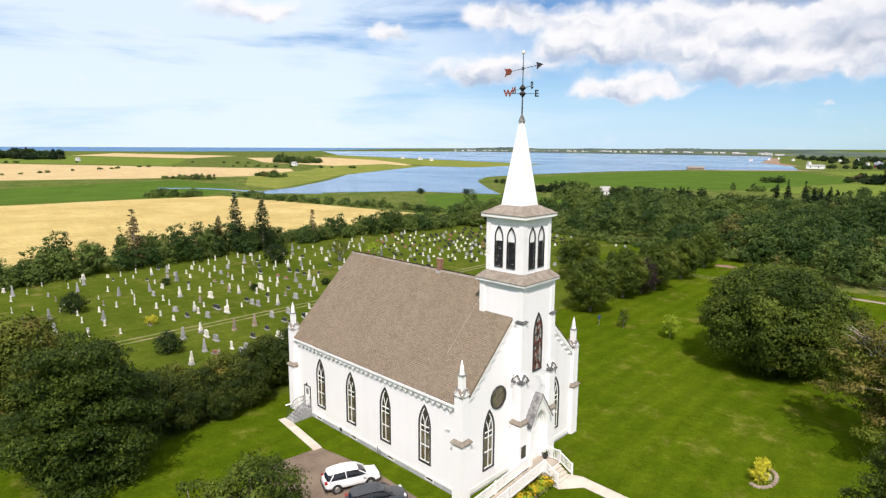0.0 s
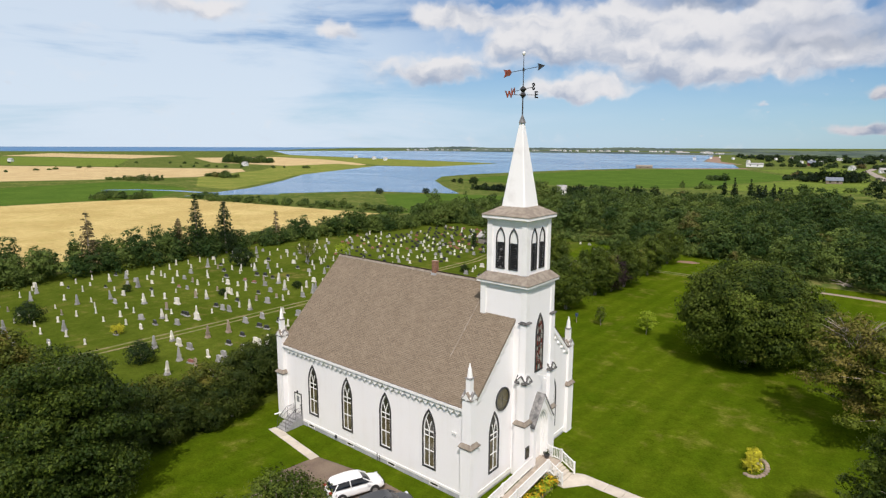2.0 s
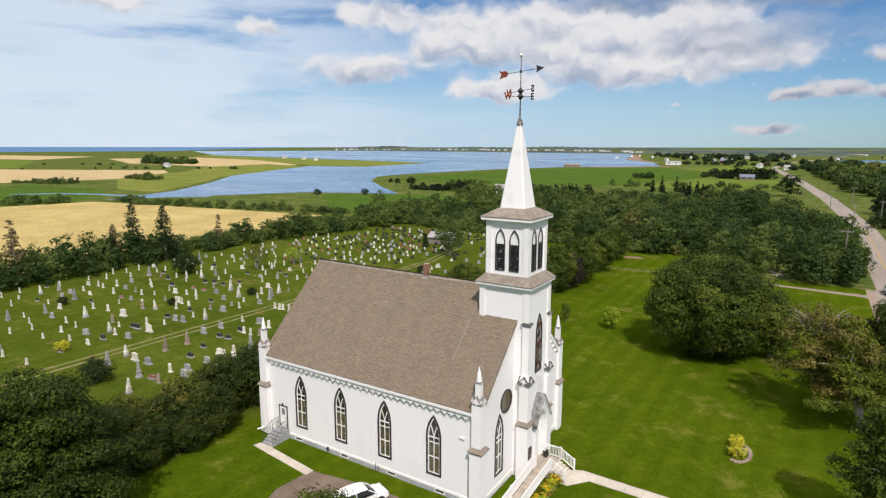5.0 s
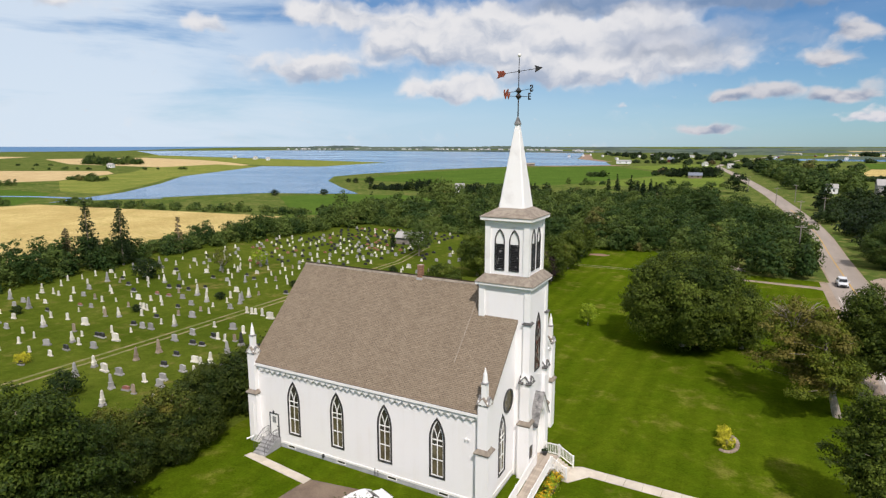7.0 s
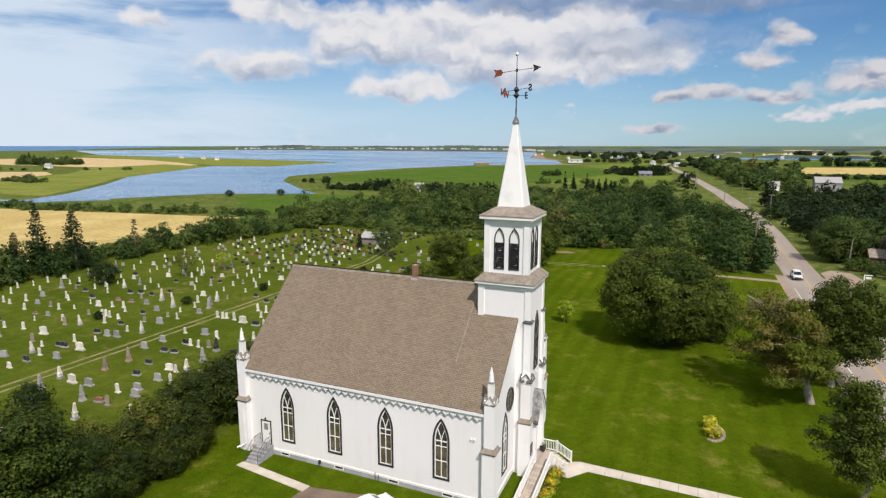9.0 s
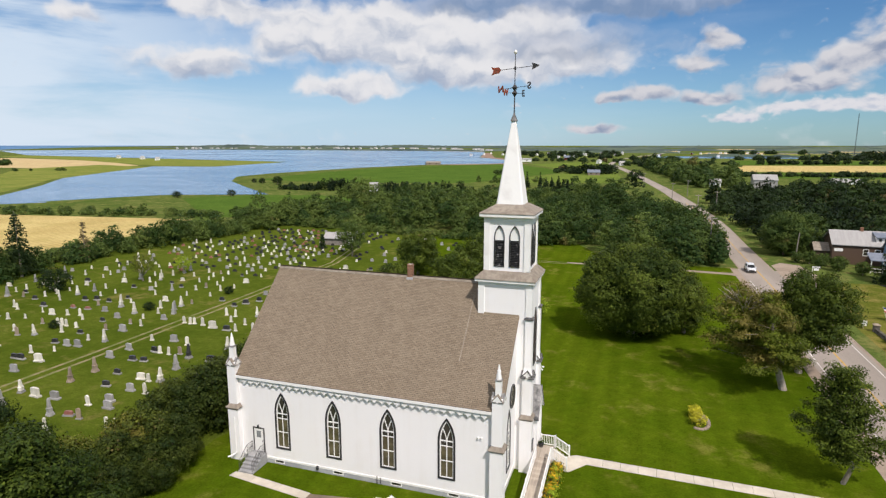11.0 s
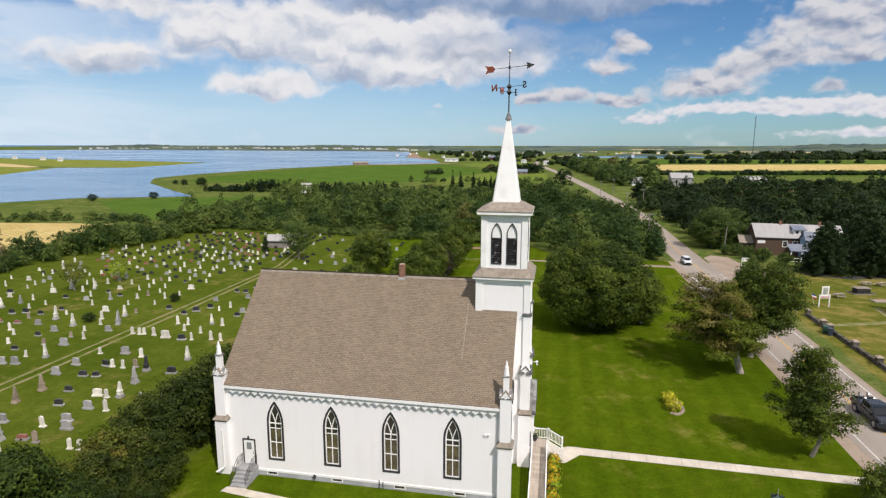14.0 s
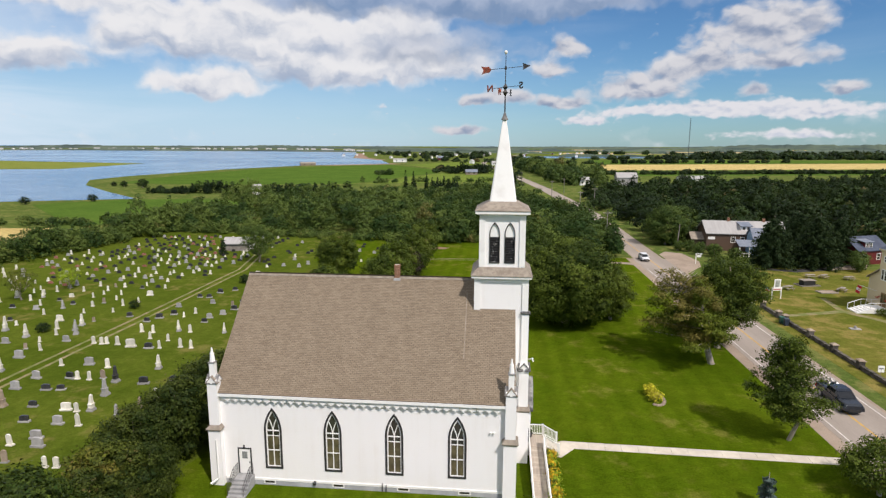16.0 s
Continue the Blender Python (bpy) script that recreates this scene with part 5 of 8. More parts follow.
at(layered(10.4, 2.7, 3.1, 15, LEAF, "young maple with a pointed crown and browning tips", lambda f: (1 - f) ** 0.62 * min(1, 0.62 + 1.6 * f) + 0.05, 56, 0.22, 0.15, 240, 0.20, (-1.0, -0.2), (0.20, 0.60), 0.06, layers=9), 26.3, 12.1)
at(broadleaf(3.1, 0.4, 4.4, 16, LEAF, "low green tree beside the road ditch", 95, 0.34, 16, 0.2), 29.2, 3.6)
at(broadleaf(1.3, 0.6, 3.4, 17, LEAF_BRIGHT, "small bright green sapling on the lawn", 210, 0.30, 10, 0.07), -4.2, 49.6)
at(broadleaf(0.85, 0.5, 3.0, 18, LEAF, "slim young sapling on the lawn", 260, 0.28, 8, 0.06), -11.2, 49.4)
at(spruce(2.9, 0.38, 19, foliage("blue_spruce_needles", (0.035, 0.06, 0.05), (0.09, 0.12, 0.11), through=0.05), "small blue-green conifer on the lawn", 0.05, density=140), 19.7, 1.2)

pile = thing("brush_pile", "heap of bleached fallen branches at the wood's edge", "branches", pose(14.9, 103.6, 0))
rng = random.Random(12)
for k in range(14):
    a, r = rng.uniform(0, 6.28), rng.uniform(1.2, 2.8)
    part("branch", limb(bmesh.new(), (-r * math.cos(a) * 0.6, -r * math.sin(a) * 0.4, rng.uniform(0.0, 0.4)), (r * math.cos(a), r * math.sin(a) * 0.6, rng.uniform(0.2, 1.3)), 0.07, 0.02, rng, 3, 5), DEAD_WOOD, pile)

# a row of maples between lawn and graveyard
row_maple = at(broadleaf(4.1, 0.6, 8.6, 21, LEAF, "round green maple in a row beside the graveyard", 95, 0.46, 20, 0.3), -19.6, 54.1)
row_dark = at(broadleaf(3.9, 0.6, 8.8, 22, LEAF, "green maple in a row beside the graveyard", 95, 0.46, 20, 0.3), -20.0, 66.2)
for k, (proto, x, y, s) in enumerate(((row_dark, -18.4, 75.8, 1.0), (row_maple, -18.6, 89.0, 0.95), (row_dark, -19.5, 104.0, 0.9), (row_maple, -33.5, 73.0, 1.05), (row_maple, -27.5, 46.5, 0.9), (row_dark, -24.0, 40.0, 0.8))):
    again(proto, x, y, s, 77 * k)
at(broadleaf(3.1, 0.4, 6.6, 23, LEAF_PURPLE, "small purple-leaved tree in the maple row", 110, 0.36, 14, 0.2), -18.8, 70.8)

# the thicket between the church and the graves
thicket = at(broadleaf(3.6, 0.2, 6.6, 31, LEAF_THICKET, "dense dark green shrub tree in the hedge", 105, 0.40, 20, 0.25, name="hedge_tree"), -28.5, 4.5)
thicket_rusty = at(broadleaf(3.0, 0.2, 5.0, 32, LEAF_RUSTY, "hedge shrub with browning leaves", 105, 0.38, 18, 0.2, name="hedge_tree"), -29.8, -4.0)
spots = ((thicket, -28.0, 10.0, 1.05), (thicket, -30.2, 1.0, 0.85), (thicket, -27.0, -3.2, 0.72), (thicket, -28.2, -7.5, 0.72), (thicket_rusty, -31.2, -9.0, 0.95), (thicket, -29.2, -12.0, 0.8),
         (thicket_rusty, -27.0, 15.0, 0.9), (thicket, -28.4, 18.5, 0.8), (thicket, -26.6, -9.8, 0.55), (thicket, -26.0, -6.2, 0.5), (thicket_rusty, -33.2, -14.0, 0.9), (thicket, -26.2, 7.6, 0.75))
for k, (proto, x, y, s) in enumerate(spots):
    again(proto, x, y, s, 61 * k)
at(layered(11.8, 0.9, 4.6, 33, LEAF, "large dark green maple at the lawn's edge", lambda f: math.sqrt(max(1.03 - (1.25 * f - 0.25) ** 2, 0.03)), 56, 0.29, 0.17, 300, 0.45, (0, 0), (-0.20, 0.20), layers=8, thick=0.42), -24.2, -18.6)
at(broadleaf(4.6, 0.4, 10.6, 34, LEAF_RUSTY, "broad tree with dark brownish leaves", 85, 0.48, 24, 0.45), -38.2, -20.2)
at(broadleaf(2.7, 5.0, 10.6, 35, LEAF, "tall leafy tree beside the parking place", 190, 0.25, 24, 0.3), 1.2, -16.9)
at(broadleaf(1.6, 4.6, 9.4, 36, LEAF, "slim leafy tree beside the parking place", 180, 0.25, 12, 0.2), -1.6, -18.9)

# small trees and bushes among the graves
BUSHES_SHORE = ((-208.0, 196.0, 1.2), (-188.0, 212.0, 1.2), (-214.0, 292.0, 1.9), (-230.0, 298.0, 1.3), (-240.0, 303.0, 1.0), (-196.0, 280.0, 1.0))
bush = at(broadleaf(1.9, 0.05, 2.8, 41, LEAF_DARK, "round dark bush among the graves", 110, 0.32, 10, 0.12, name="bush", category="bush"), -48.8, -2.6)
for k, (x, y, s) in enumerate(((-79.0, -6.0, 1.15), (-92.5, 38.6, 1.5), (-88, 12, 0.5), (-72, 22, 0.45), (-66, 34, 0.5), (-60.5, 47, 0.5), (-50, 66, 0.6))):
    again(bush, x, y, s, 50 * k)
for k, (x, y, s) in enumerate(BUSHES_SHORE):
    again(bush, x, y, s, 35 * k)
at(broadleaf(2.6, 1.2, 5.6, 42, LEAF_RUSTY, "thin brownish tree among the graves", 45, 0.32, 12, 0.16, bark=DEAD_WOOD), -83.2, 50.0)
at(broadleaf(2.0, 1.0, 4.0, 43, LEAF_BRIGHT, "small bright green tree among the graves", 60, 0.3, 10, 0.12), -80.4, 58.0)
at(broadleaf(3.8, 1.2, 8.6, 44, LEAF_WOODS, "pale loose tree beside the graveyard shed", 55, 0.4, 16, 0.2), -55.6, 86.5)
yellow = at(broadleaf(0.95, 0.02, 1.5, 45, LEAF_YELLOW, "low yellow-green ornamental bush on the grass", 420, 0.17, 9, 0.05, name="bush", category="bush"), -63.4, 0.4)
again(yellow, 15.9, 20.9, 0.85, 40), again(yellow, 16.15, 19.2, 0.85, 140)
at(spruce(4.2, 0.75, 46, NEEDLE, "narrow dark cedar beside the shed", 0.0, 0.1, "cedar_tree"), -67.6, 93.4)

# spruces standing above the hedge beside the grain field
at(spruce(15.8, 3.2, 51, NEEDLE, "tall gappy spruce beside the grain field", 0.42, 0.12), -112.0, 38.8)
at(spruce(13.6, 3.6, 52, NEEDLE, "dense dark spruce beside the grain field", 0.2, 0.2), -110.0, 45.2)
at(spruce(13.4, 2.7, 53, NEEDLE_THIN, "dying bare spruce beside the grain field", 0.4, 0.1), -111.5, 14.4)
at(spruce(9.8, 1.4, 54, NEEDLE_THIN, "dying bare spruce beside the grain field", 0.55, 0.1), -111.0, 61.0)
at(spruce(10.0, 1.5, 55, NEEDLE_THIN, "thin spruce beside the grain field", 0.4, 0.1), -113.5, 35.0)

# conifers beside the house across the road
big_fir = at(spruce(11.5, 5.4, 61, NEEDLE, "broad dark spruce beside the house", 0.02, 0.22, density=170, taper=0.55), 59.6, 93.0)
again(big_fir, 69.6, 93.6, 1.05, 60), again(big_fir, 71.0, 106.0, 1.0, 120), again(big_fir, 78.0, 101.0, 0.92, 200)
roadside = at(broadleaf(5.2, 0.3, 9.5, 62, LEAF_WOODS, "bright roadside tree at the wood's edge", 75, 0.5, 22, 0.3), 44.6, 121.5)
roadside.scale = (1.1, 1.1, 1.08)
again(roadside, 52.0, 132.0, 0.95, 60)
roadside_shrub = at(broadleaf(2.0, 0.1, 3.6, 63, LEAF_WOODS, "bright green shrub at the wood's edge", 75, 0.42, 10, 0.12, name="bush", category="bush"), 46.5, 122.0)
again(roadside_shrub, 51.5, 104.0, 0.90, 90), again(roadside_shrub, 48.5, 106.5, 0.75, 150), again(roadside_shrub, 78.5, 93.5, 1.12, 10), again(roadside_shrub, 55.0, 101.0, 0.80, 70), again(roadside_shrub, 45.2, 111.5, 0.75, 20), again(roadside_shrub, 47.6, 111.0, 0.85, 110), again(roadside_shrub, 50.2, 110.2, 0.75, 200), again(roadside_shrub, 52.2, 107.8, 0.70, 260), again(roadside_shrub, 76.5, 89.6, 0.90, 310)


# ---- woods and hedges: too many to count ----
def wood(name, inside, box_xy, spacing, heights, radius, per_area, leaf, mat, seed, label, conifers=0.0, low=-0.1, mean=0.42, east=None):
    """A stand of trees joined into one: each tree a crown of lobes of its own kind and height, spread on a jittered grid inside an outline."""
    rng = random.Random(seed)
    x0, x1, y0, y1 = box_xy
    blobs = []
    x = x0
    while x < x1:
        y = y0
        while y < y1:
            px, py = x + rng.uniform(-0.5, 0.5) * spacing, y + rng.uniform(-0.5, 0.5) * spacing
            y += spacing
            if not inside(px, py):
                continue
            h = rng.uniform(*heights) * (0.85 + 0.8 * noise.noise(Vector((px * 0.03, py * 0.03, seed))))
            r = rng.uniform(*radius)
            kind = min(max(rng.gauss(mean - 0.30 * (east is not None and px > east), 0.34), 0.0), 0.86) if rng.random() > 0.012 else 1.0
            if rng.random() < conifers:
                h, r = h * rng.uniform(1.0, 1.25), r * 0.72
                for k in range(9):
                    f = k / 9
                    for q in range(1 + 3 * (k < 6)):
                        a = q * 2.1 + k
                        out = r * 0.5 * (1 - f) * (q > 0)
                        blobs.append((px + math.cos(a) * out, py + math.sin(a) * out, h * (0.15 + 0.85 * f), r * 0.52 * (1 - f) + 0.2, 0.02))
                continue
            blobs.append((px, py, max(h - r * 1.1, r * 0.4), r * 0.68, kind))
            for k in range(9):
                a = k * 2.39996 + rng.uniform(-0.5, 0.5)
                f = k / 8
                rr = r * rng.uniform(0.32, 0.54)
                out = r * rng.uniform(0.45, 0.85) * math.sqrt(1 - 0.85 * f * f)
                blobs.append((px + math.cos(a) * out, py + math.sin(a) * out, max(h * (0.22 + 0.78 * f) * rng.uniform(0.92, 1.06) - rr * 0.5, rr * 0.5), rr, kind + rng.uniform(-0.05, 0.05) * (kind < 0.9)))
        x += spacing
    ob = new(name, leaf_mesh(name, blobs, per_area * 1.2, leaf * 0.82, mat, seed, 0.9, low, 0.06, 7, 0.8, 0.05))
    return tagged(ob, label, "woods", kind="stuff")


def within(*corners):
    def test(x, y):
        hit, j = False, len(corners) - 1
        for i in range(len(corners)):
            (xi, yi), (xj, yj) = corners[i], corners[j]
            if (yi > y) != (yj > y) and x < (xj - xi) * (y - yi) / (yj - yi) + xi:
                hit = not hit
            j = i
        return hit
    return test


def beside(line, width):
    pts = [Vector(p) for p in line]
    def test(x, y):
        p = Vector((x, y))
        for a, b in zip(pts, pts[1:]):
            f = min(max((p - a).dot(b - a) / (b - a).length_squared, 0), 1)
            if (p - a.lerp(b, f)).length < width / 2:
                return True
        return False
    return test


wood("hedge", beside([(-103, -66), (-104, -60), (-108, -20), (-110, -2)], 9), (-120, -96, -72, 2), 3.0, (2.2, 4.4), (1.6, 2.5), 70, 0.40, LEAF_WOODS, 92, "belt of low mixed shrubs along the graveyard", 0.0, -0.4)
wood("hedge", beside([(-111, 2), (-113, 20), (-116, 60), (-112, 100), (-104, 124)], 12), (-125, -94, -4, 130), 3.8, (3.6, 7.0), (2.1, 3.3), 62, 0.4, LEAF_WOODS, 71,
     "belt of mixed shrubs and trees along the graveyard", 0.04, -0.4)
wood("woods", within((-112, 112), (-100, 131), (-60, 126), (-30, 121), (-6, 119), (6, 99), (28.6, 99), (29.8, 135), (28.6, 190), (23, 205), (6, 232), (-20, 232), (-70, 222), (-100, 205), (-118, 150)), (-122, 34, 94, 240), 6.3, (5.0, 10.6), (2.9, 4.9), 36, 0.52, LEAF_WOODS, 72,
     "deciduous woods behind the graveyard", 0.06, east=-25)
wood("hedge", beside([(-108, 128), (-96, 130), (-62, 124.5), (-34, 119.5), (-8, 118)], 5), (-112, -2, 112, 134), 2.6, (1.6, 4.2), (1.2, 2.3), 60, 0.42, LEAF_WOODS, 91, "bright green bushes along the edge of the woods", 0.0, -0.4, 0.62)
wood("woods", within((42.2, 131), (47, 116), (60, 122), (80, 112), (96, 98), (140, 80), (220, 90), (290, 200), (250, 255), (170, 250), (38.0, 250), (40.2, 200), (41.4, 175)), (38, 335, 78, 425), 8.0, (7.0, 12.0), (3.6, 5.6), 14, 0.80, LEAF_DARK, 73,
     "dark mixed woods across the road", 0.15)
wood("woods", within((42, 350), (66, 345), (74, 400), (56, 520), (36, 650), (20, 690), (20, 560), (30, 440)), (20, 115, 340, 705), 11, (8, 12), (4, 6), 13, 1.2, LEAF_WOODS, 74, "trees along the far road", 0.1)
wood("hedge", beside([(-265, 122), (-240, 118), (-200, 128), (-150, 138), (-120, 140)], 9), (-272, -112, 108, 150), 4.2, (2.0, 4.6), (1.2, 2.8), 34, 0.55, LEAF_WOODS, 75, "bushy hedge behind the grain field")
wood("hedge", beside([(-300, 92), (-286, 84), (-280, 96)], 12), (-310, -270, 75, 105), 4.0, (2, 3.8), (1.2, 2.4), 34, 0.55, LEAF_WOODS, 76, "bushes at the corner of the fields")
wood("trees", within((-192, 255), (-188, 268), (-150, 268), (-136, 264), (-112, 272), (-84, 282), (-82, 274), (-112, 260), (-124, 256), (-126, 262), (-142, 262), (-150, 257)), (-196, -78, 250, 285), 3.8, (4.4, 7.0), (1.8, 2.8), 30, 0.62, LEAF_DARK, 77, "dark clump of conifers in the fields", 0.55)
wood("trees", beside([(-52, 297), (-40, 300), (-28, 302)], 7), (-58, -22, 290, 308), 4.5, (6.5, 9), (1.8, 2.6), 26, 0.7, LEAF_DARK, 78, "row of dark spruces in the fields", 0.95)
wood("hedge", beside([(-60, 252), (-20, 262), (10, 262)], 10), (-68, 18, 244, 270), 6, (3, 6), (2, 3.4), 24, 0.7, LEAF_WOODS, 79, "loose bushes at the wood's edge")
wood("trees", within((-452, 226), (-446, 236), (-404, 230), (-402, 220)), (-455, -400, 215, 240), 4.5, (2.5, 5), (1.5, 3), 20, 0.8, LEAF_WOODS, 80, "clump of bushes on the marsh")
wood("trees", within((-458, 148), (-456, 160), (-416, 176), (-412, 166)), (-462, -408, 144, 180), 4.5, (2.5, 5), (1.3, 2.6), 22, 0.7, LEAF_WOODS, 81, "clump of bushes on the marsh")
# this grove and the next two hedges: lighter leaf colour stands in for haze
wood("trees", within((-800, 446), (-740, 428), (-700, 470), (-780, 500)), (-805, -695, 425, 505), 11, (6, 11), (4, 6.5), 8, 1.7, LEAF_WOODS, 82, "dark grove in the far fields", 0.3, mean=0.2)
wood("hedge", beside([(-560, 30), (-640, 120), (-720, 240), (-640, 330), (-520, 392)], 8), (-730, -505, 10, 400), 13, (0.8, 2.8), (1.0, 3.0), 12, 1.1, LEAF_WOODS, 83, "far hedge between the fields")
wood("hedge", beside([(-980, 100), (-1000, 180), (-860, 330), (-700, 420)], 9), (-1010, -690, 90, 430), 21, (1.0, 3), (1.4, 3.6), 9, 1.4, LEAF_WOODS, 84, "far hedge between the fields")
wood("trees", within((-1400, 150), (-1150, 210), (-1160, 260), (-1420, 210)), (-1430, -1140, 140, 265), 22, (12, 18), (8, 12), 4, 3.2, LEAF_DARK, 85, "dark far grove", 0.3)
wood("woods", within((44, 250), (170, 250), (250, 255), (290, 200), (420, 260), (430, 400), (300, 385), (200, 360), (120, 330), (66, 300), (44, 268)), (40, 435, 195, 405), 9.5, (4.5, 8.5), (3.4, 5.2), 11, 1.0, LEAF_DARK, 90, "lower mixed woods across the road", 0.15)
wood("hedge", beside([(92, 492), (240, 522), (424, 562), (640, 612)], 10), (80, 650, 480, 625), 5, (2.4, 4.2), (2.4, 3.8), 9, 1.2, LEAF_DARK, 86, "dark hedge along the grain field")
wood("woods", within((240, 1010), (700, 1060), (1250, 1120), (1700, 1400), (900, 1450), (420, 1220)), (230, 1710, 1000, 1460), 30, (4.5, 7.5), (7, 11), 0.9, 4.2, LEAF_DARK, 87, "far dark woods", 0.2)
wood("woods", within((-16, 640), (26, 660), (60, 780), (80, 1000), (0, 1000), (-20, 800)), (-30, 90, 640, 1010), 30, (5, 9), (3.5, 6.5), 7, 1.6, LEAF_DARK, 88, "trees of the far village", 0.2)
wood("woods", within((-180, 1000), (-60, 850), (-30, 1000), (0, 1400), (-180, 1500), (-330, 1500)), (-340, 10, 840, 1510), 46, (4, 8), (4, 8), 5, 2.2, LEAF_DARK, 89, "scattered trees of the far village", 0.2)

wood("hedge", beside([(-24, 302), (-4, 309)], 5), (-30, 4, 296, 316), 3.2, (2.0, 3.6), (1.6, 2.6), 24, 0.7, LEAF_WOODS, 101, "row of bushes in the pale field")
wood("trees", within((4, 322), (4, 331), (12, 331), (12, 322)), (2, 14, 320, 333), 4.2, (6.5, 9), (3.0, 4.0), 20, 0.8, LEAF_DARK, 102, "dark trees beside the far road")
wood("trees", beside([(-44, 492), (-28, 488), (-12, 497)], 14), (-54, -2, 478, 508), 6.5, (6, 10), (3, 4.6), 12, 1.1, LEAF_DARK, 103, "dark trees round the far farm", 0.35)
wood("trees", within((-106, 455), (-106, 470), (-92, 470), (-92, 455)), (-108, -90, 453, 472), 6, (2.6, 4.4), (2.4, 4.0), 12, 1.1, LEAF_WOODS, 104, "clump of bushes in the fields")
wood("trees", beside([(-38, 258), (-26, 268)], 6), (-44, -20, 252, 274), 4.0, (8.5, 11.5), (1.8, 2.6), 26, 0.7, LEAF_DARK, 105, "tall thin spruces at the wood's edge", 0.95)
wood("hedge", beside([(-84, 250), (-61, 256), (-40, 250)], 6), (-92, -34, 244, 262), 4.0, (2.5, 5), (2.0, 3.0), 24, 0.7, LEAF_WOODS, 106, "bushes at the edge of the woods")
wood("hedge", beside([(-96, 352), (-50, 372), (0, 384)], 5), (-102, 6, 346, 390), 6, (1.6, 4.2), (1.4, 3.2), 14, 0.9, LEAF_WOODS, 93, "loose hedge between the pale fields")
wood("hedge", beside([(-60, 505), (-58, 560), (-64, 590), (-20, 596)], 7), (-72, -12, 498, 604), 7, (2, 6), (1.8, 4.0), 11, 1.2, LEAF_DARK, 94, "dark hedge between the fields", 0.2)
wood("hedge", beside([(-140, 830), (-70, 840), (-20, 830)], 10), (-150, -10, 820, 850), 10, (3, 7), (3, 5), 7, 1.8, LEAF_DARK, 95, "dark trees beside the far village", 0.3)
wood("hedge", beside([(70, 760), (200, 800), (420, 870)], 10), (60, 430, 750, 885), 11, (3, 7), (3, 5.5), 6, 2.0, LEAF_DARK, 96, "dark hedge between the far fields", 0.2)
wood("hedge", beside([(120, 985), (420, 1040), (700, 1075)], 12), (110, 715, 975, 1090), 16, (3.5, 7), (4, 7), 4, 2.8, LEAF_DARK, 97, "far dark hedge", 0.2)
wood("hedge", beside([(160, 1480), (520, 1560), (1000, 1640)], 16), (150, 1010, 1465, 1660), 24, (4, 8), (6, 10), 2, 4.0, LEAF_DARK, 98, "far dark hedge", 0.2)


def far_line(x0, y0, x1, y1, steps, height, seed, spread=120):
    """A far wooded rise, drawn as a ridge with an uneven top."""
    rng = random.Random(seed)
    bm = bmesh.new()
    across = (Vector((x1, y1, 0)) - Vector((x0, y0, 0))).cross(Vector((0, 0, 1))).normalized()
    rows = []
    for i in range(steps + 1):
        f = i / steps
        p = Vector((x0, y0, 0)).lerp(Vector((x1, y1, 0)), f)
        h = height * (0.55 + 0.45 * noise.noise(Vector((f * 7, seed, 0)))) * min(1, 6 * f + 0.15, 6 * (1 - f) + 0.15) + rng.uniform(-1, 1) * height * 0.07
        rows.append((bm.verts.new(p + across * spread), bm.verts.new(p + Vector((0, 0, max(h, 1)))), bm.verts.new(p - across * spread)))
    for a, b in zip(rows, rows[1:]):
        bm.faces.new((a[0], b[0], b[1], a[1]))
        bm.faces.new((a[1], b[1], b[2], a[2]))
    return solid("backdrop", bm, LEAF_FAR, "low wooded ridge on the horizon", "hills", kind="structure")


# a modest blue distance haze is mixed into the woodland's base colour
LEAF_FAR = material("far_woodland_hazed", (0.030, 0.052, 0.046), 0.95, other=(0.080, 0.110, 0.070), scale=0.006, stretch=(1, 1, 6), fine=0.15, space="World")
far_line(-1850, 1990, -420, 1860, 120, 9, 1)
far_line(-2500, 2500, -300, 2900, 160, 22, 2)
far_line(-500, 1900, 300, 2200, 80, 16, 3)
far_line(-300, 3300, 1500, 3200, 160, 18, 4)
far_line(300, 2200, 2200, 1900, 160, 15, 5)
far_line(900, 3300, 3600, 2300, 160, 42, 6)
far_line(600, 1700, 2400, 1400, 140, 10, 7)
rng = random.Random(19)
for k, y in enumerate((1240, 1420, 1640, 1900, 2250, 2700, 3200)):
    # far farmland: strips of grain and grass with tree lines between
    x = -0.12 * y if y > 1500 else 130
    while x < 0.95 * y:
        wide, deep, tilt = rng.uniform(0.10, 0.24) * y, rng.uniform(0.05, 0.11) * y, rng.uniform(-0.10, 0.10)
        kind = rng.choice((WHEAT_HAZED, CROP_PALE, WHEAT_HAZED, CROP, MARSH, None))
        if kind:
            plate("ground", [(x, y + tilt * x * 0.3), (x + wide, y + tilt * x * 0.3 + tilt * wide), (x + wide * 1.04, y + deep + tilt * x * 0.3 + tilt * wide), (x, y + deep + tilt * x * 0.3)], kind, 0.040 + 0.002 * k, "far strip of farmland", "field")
        if rng.random() < 0.75:
            far_line(x - 20, y - 12, x + wide * rng.uniform(0.6, 1.1), y - 12 + tilt * wide, 40, rng.uniform(5, 10), 30 + k + x * 0.01, 10)
        x += wide * rng.uniform(1.05, 1.5)


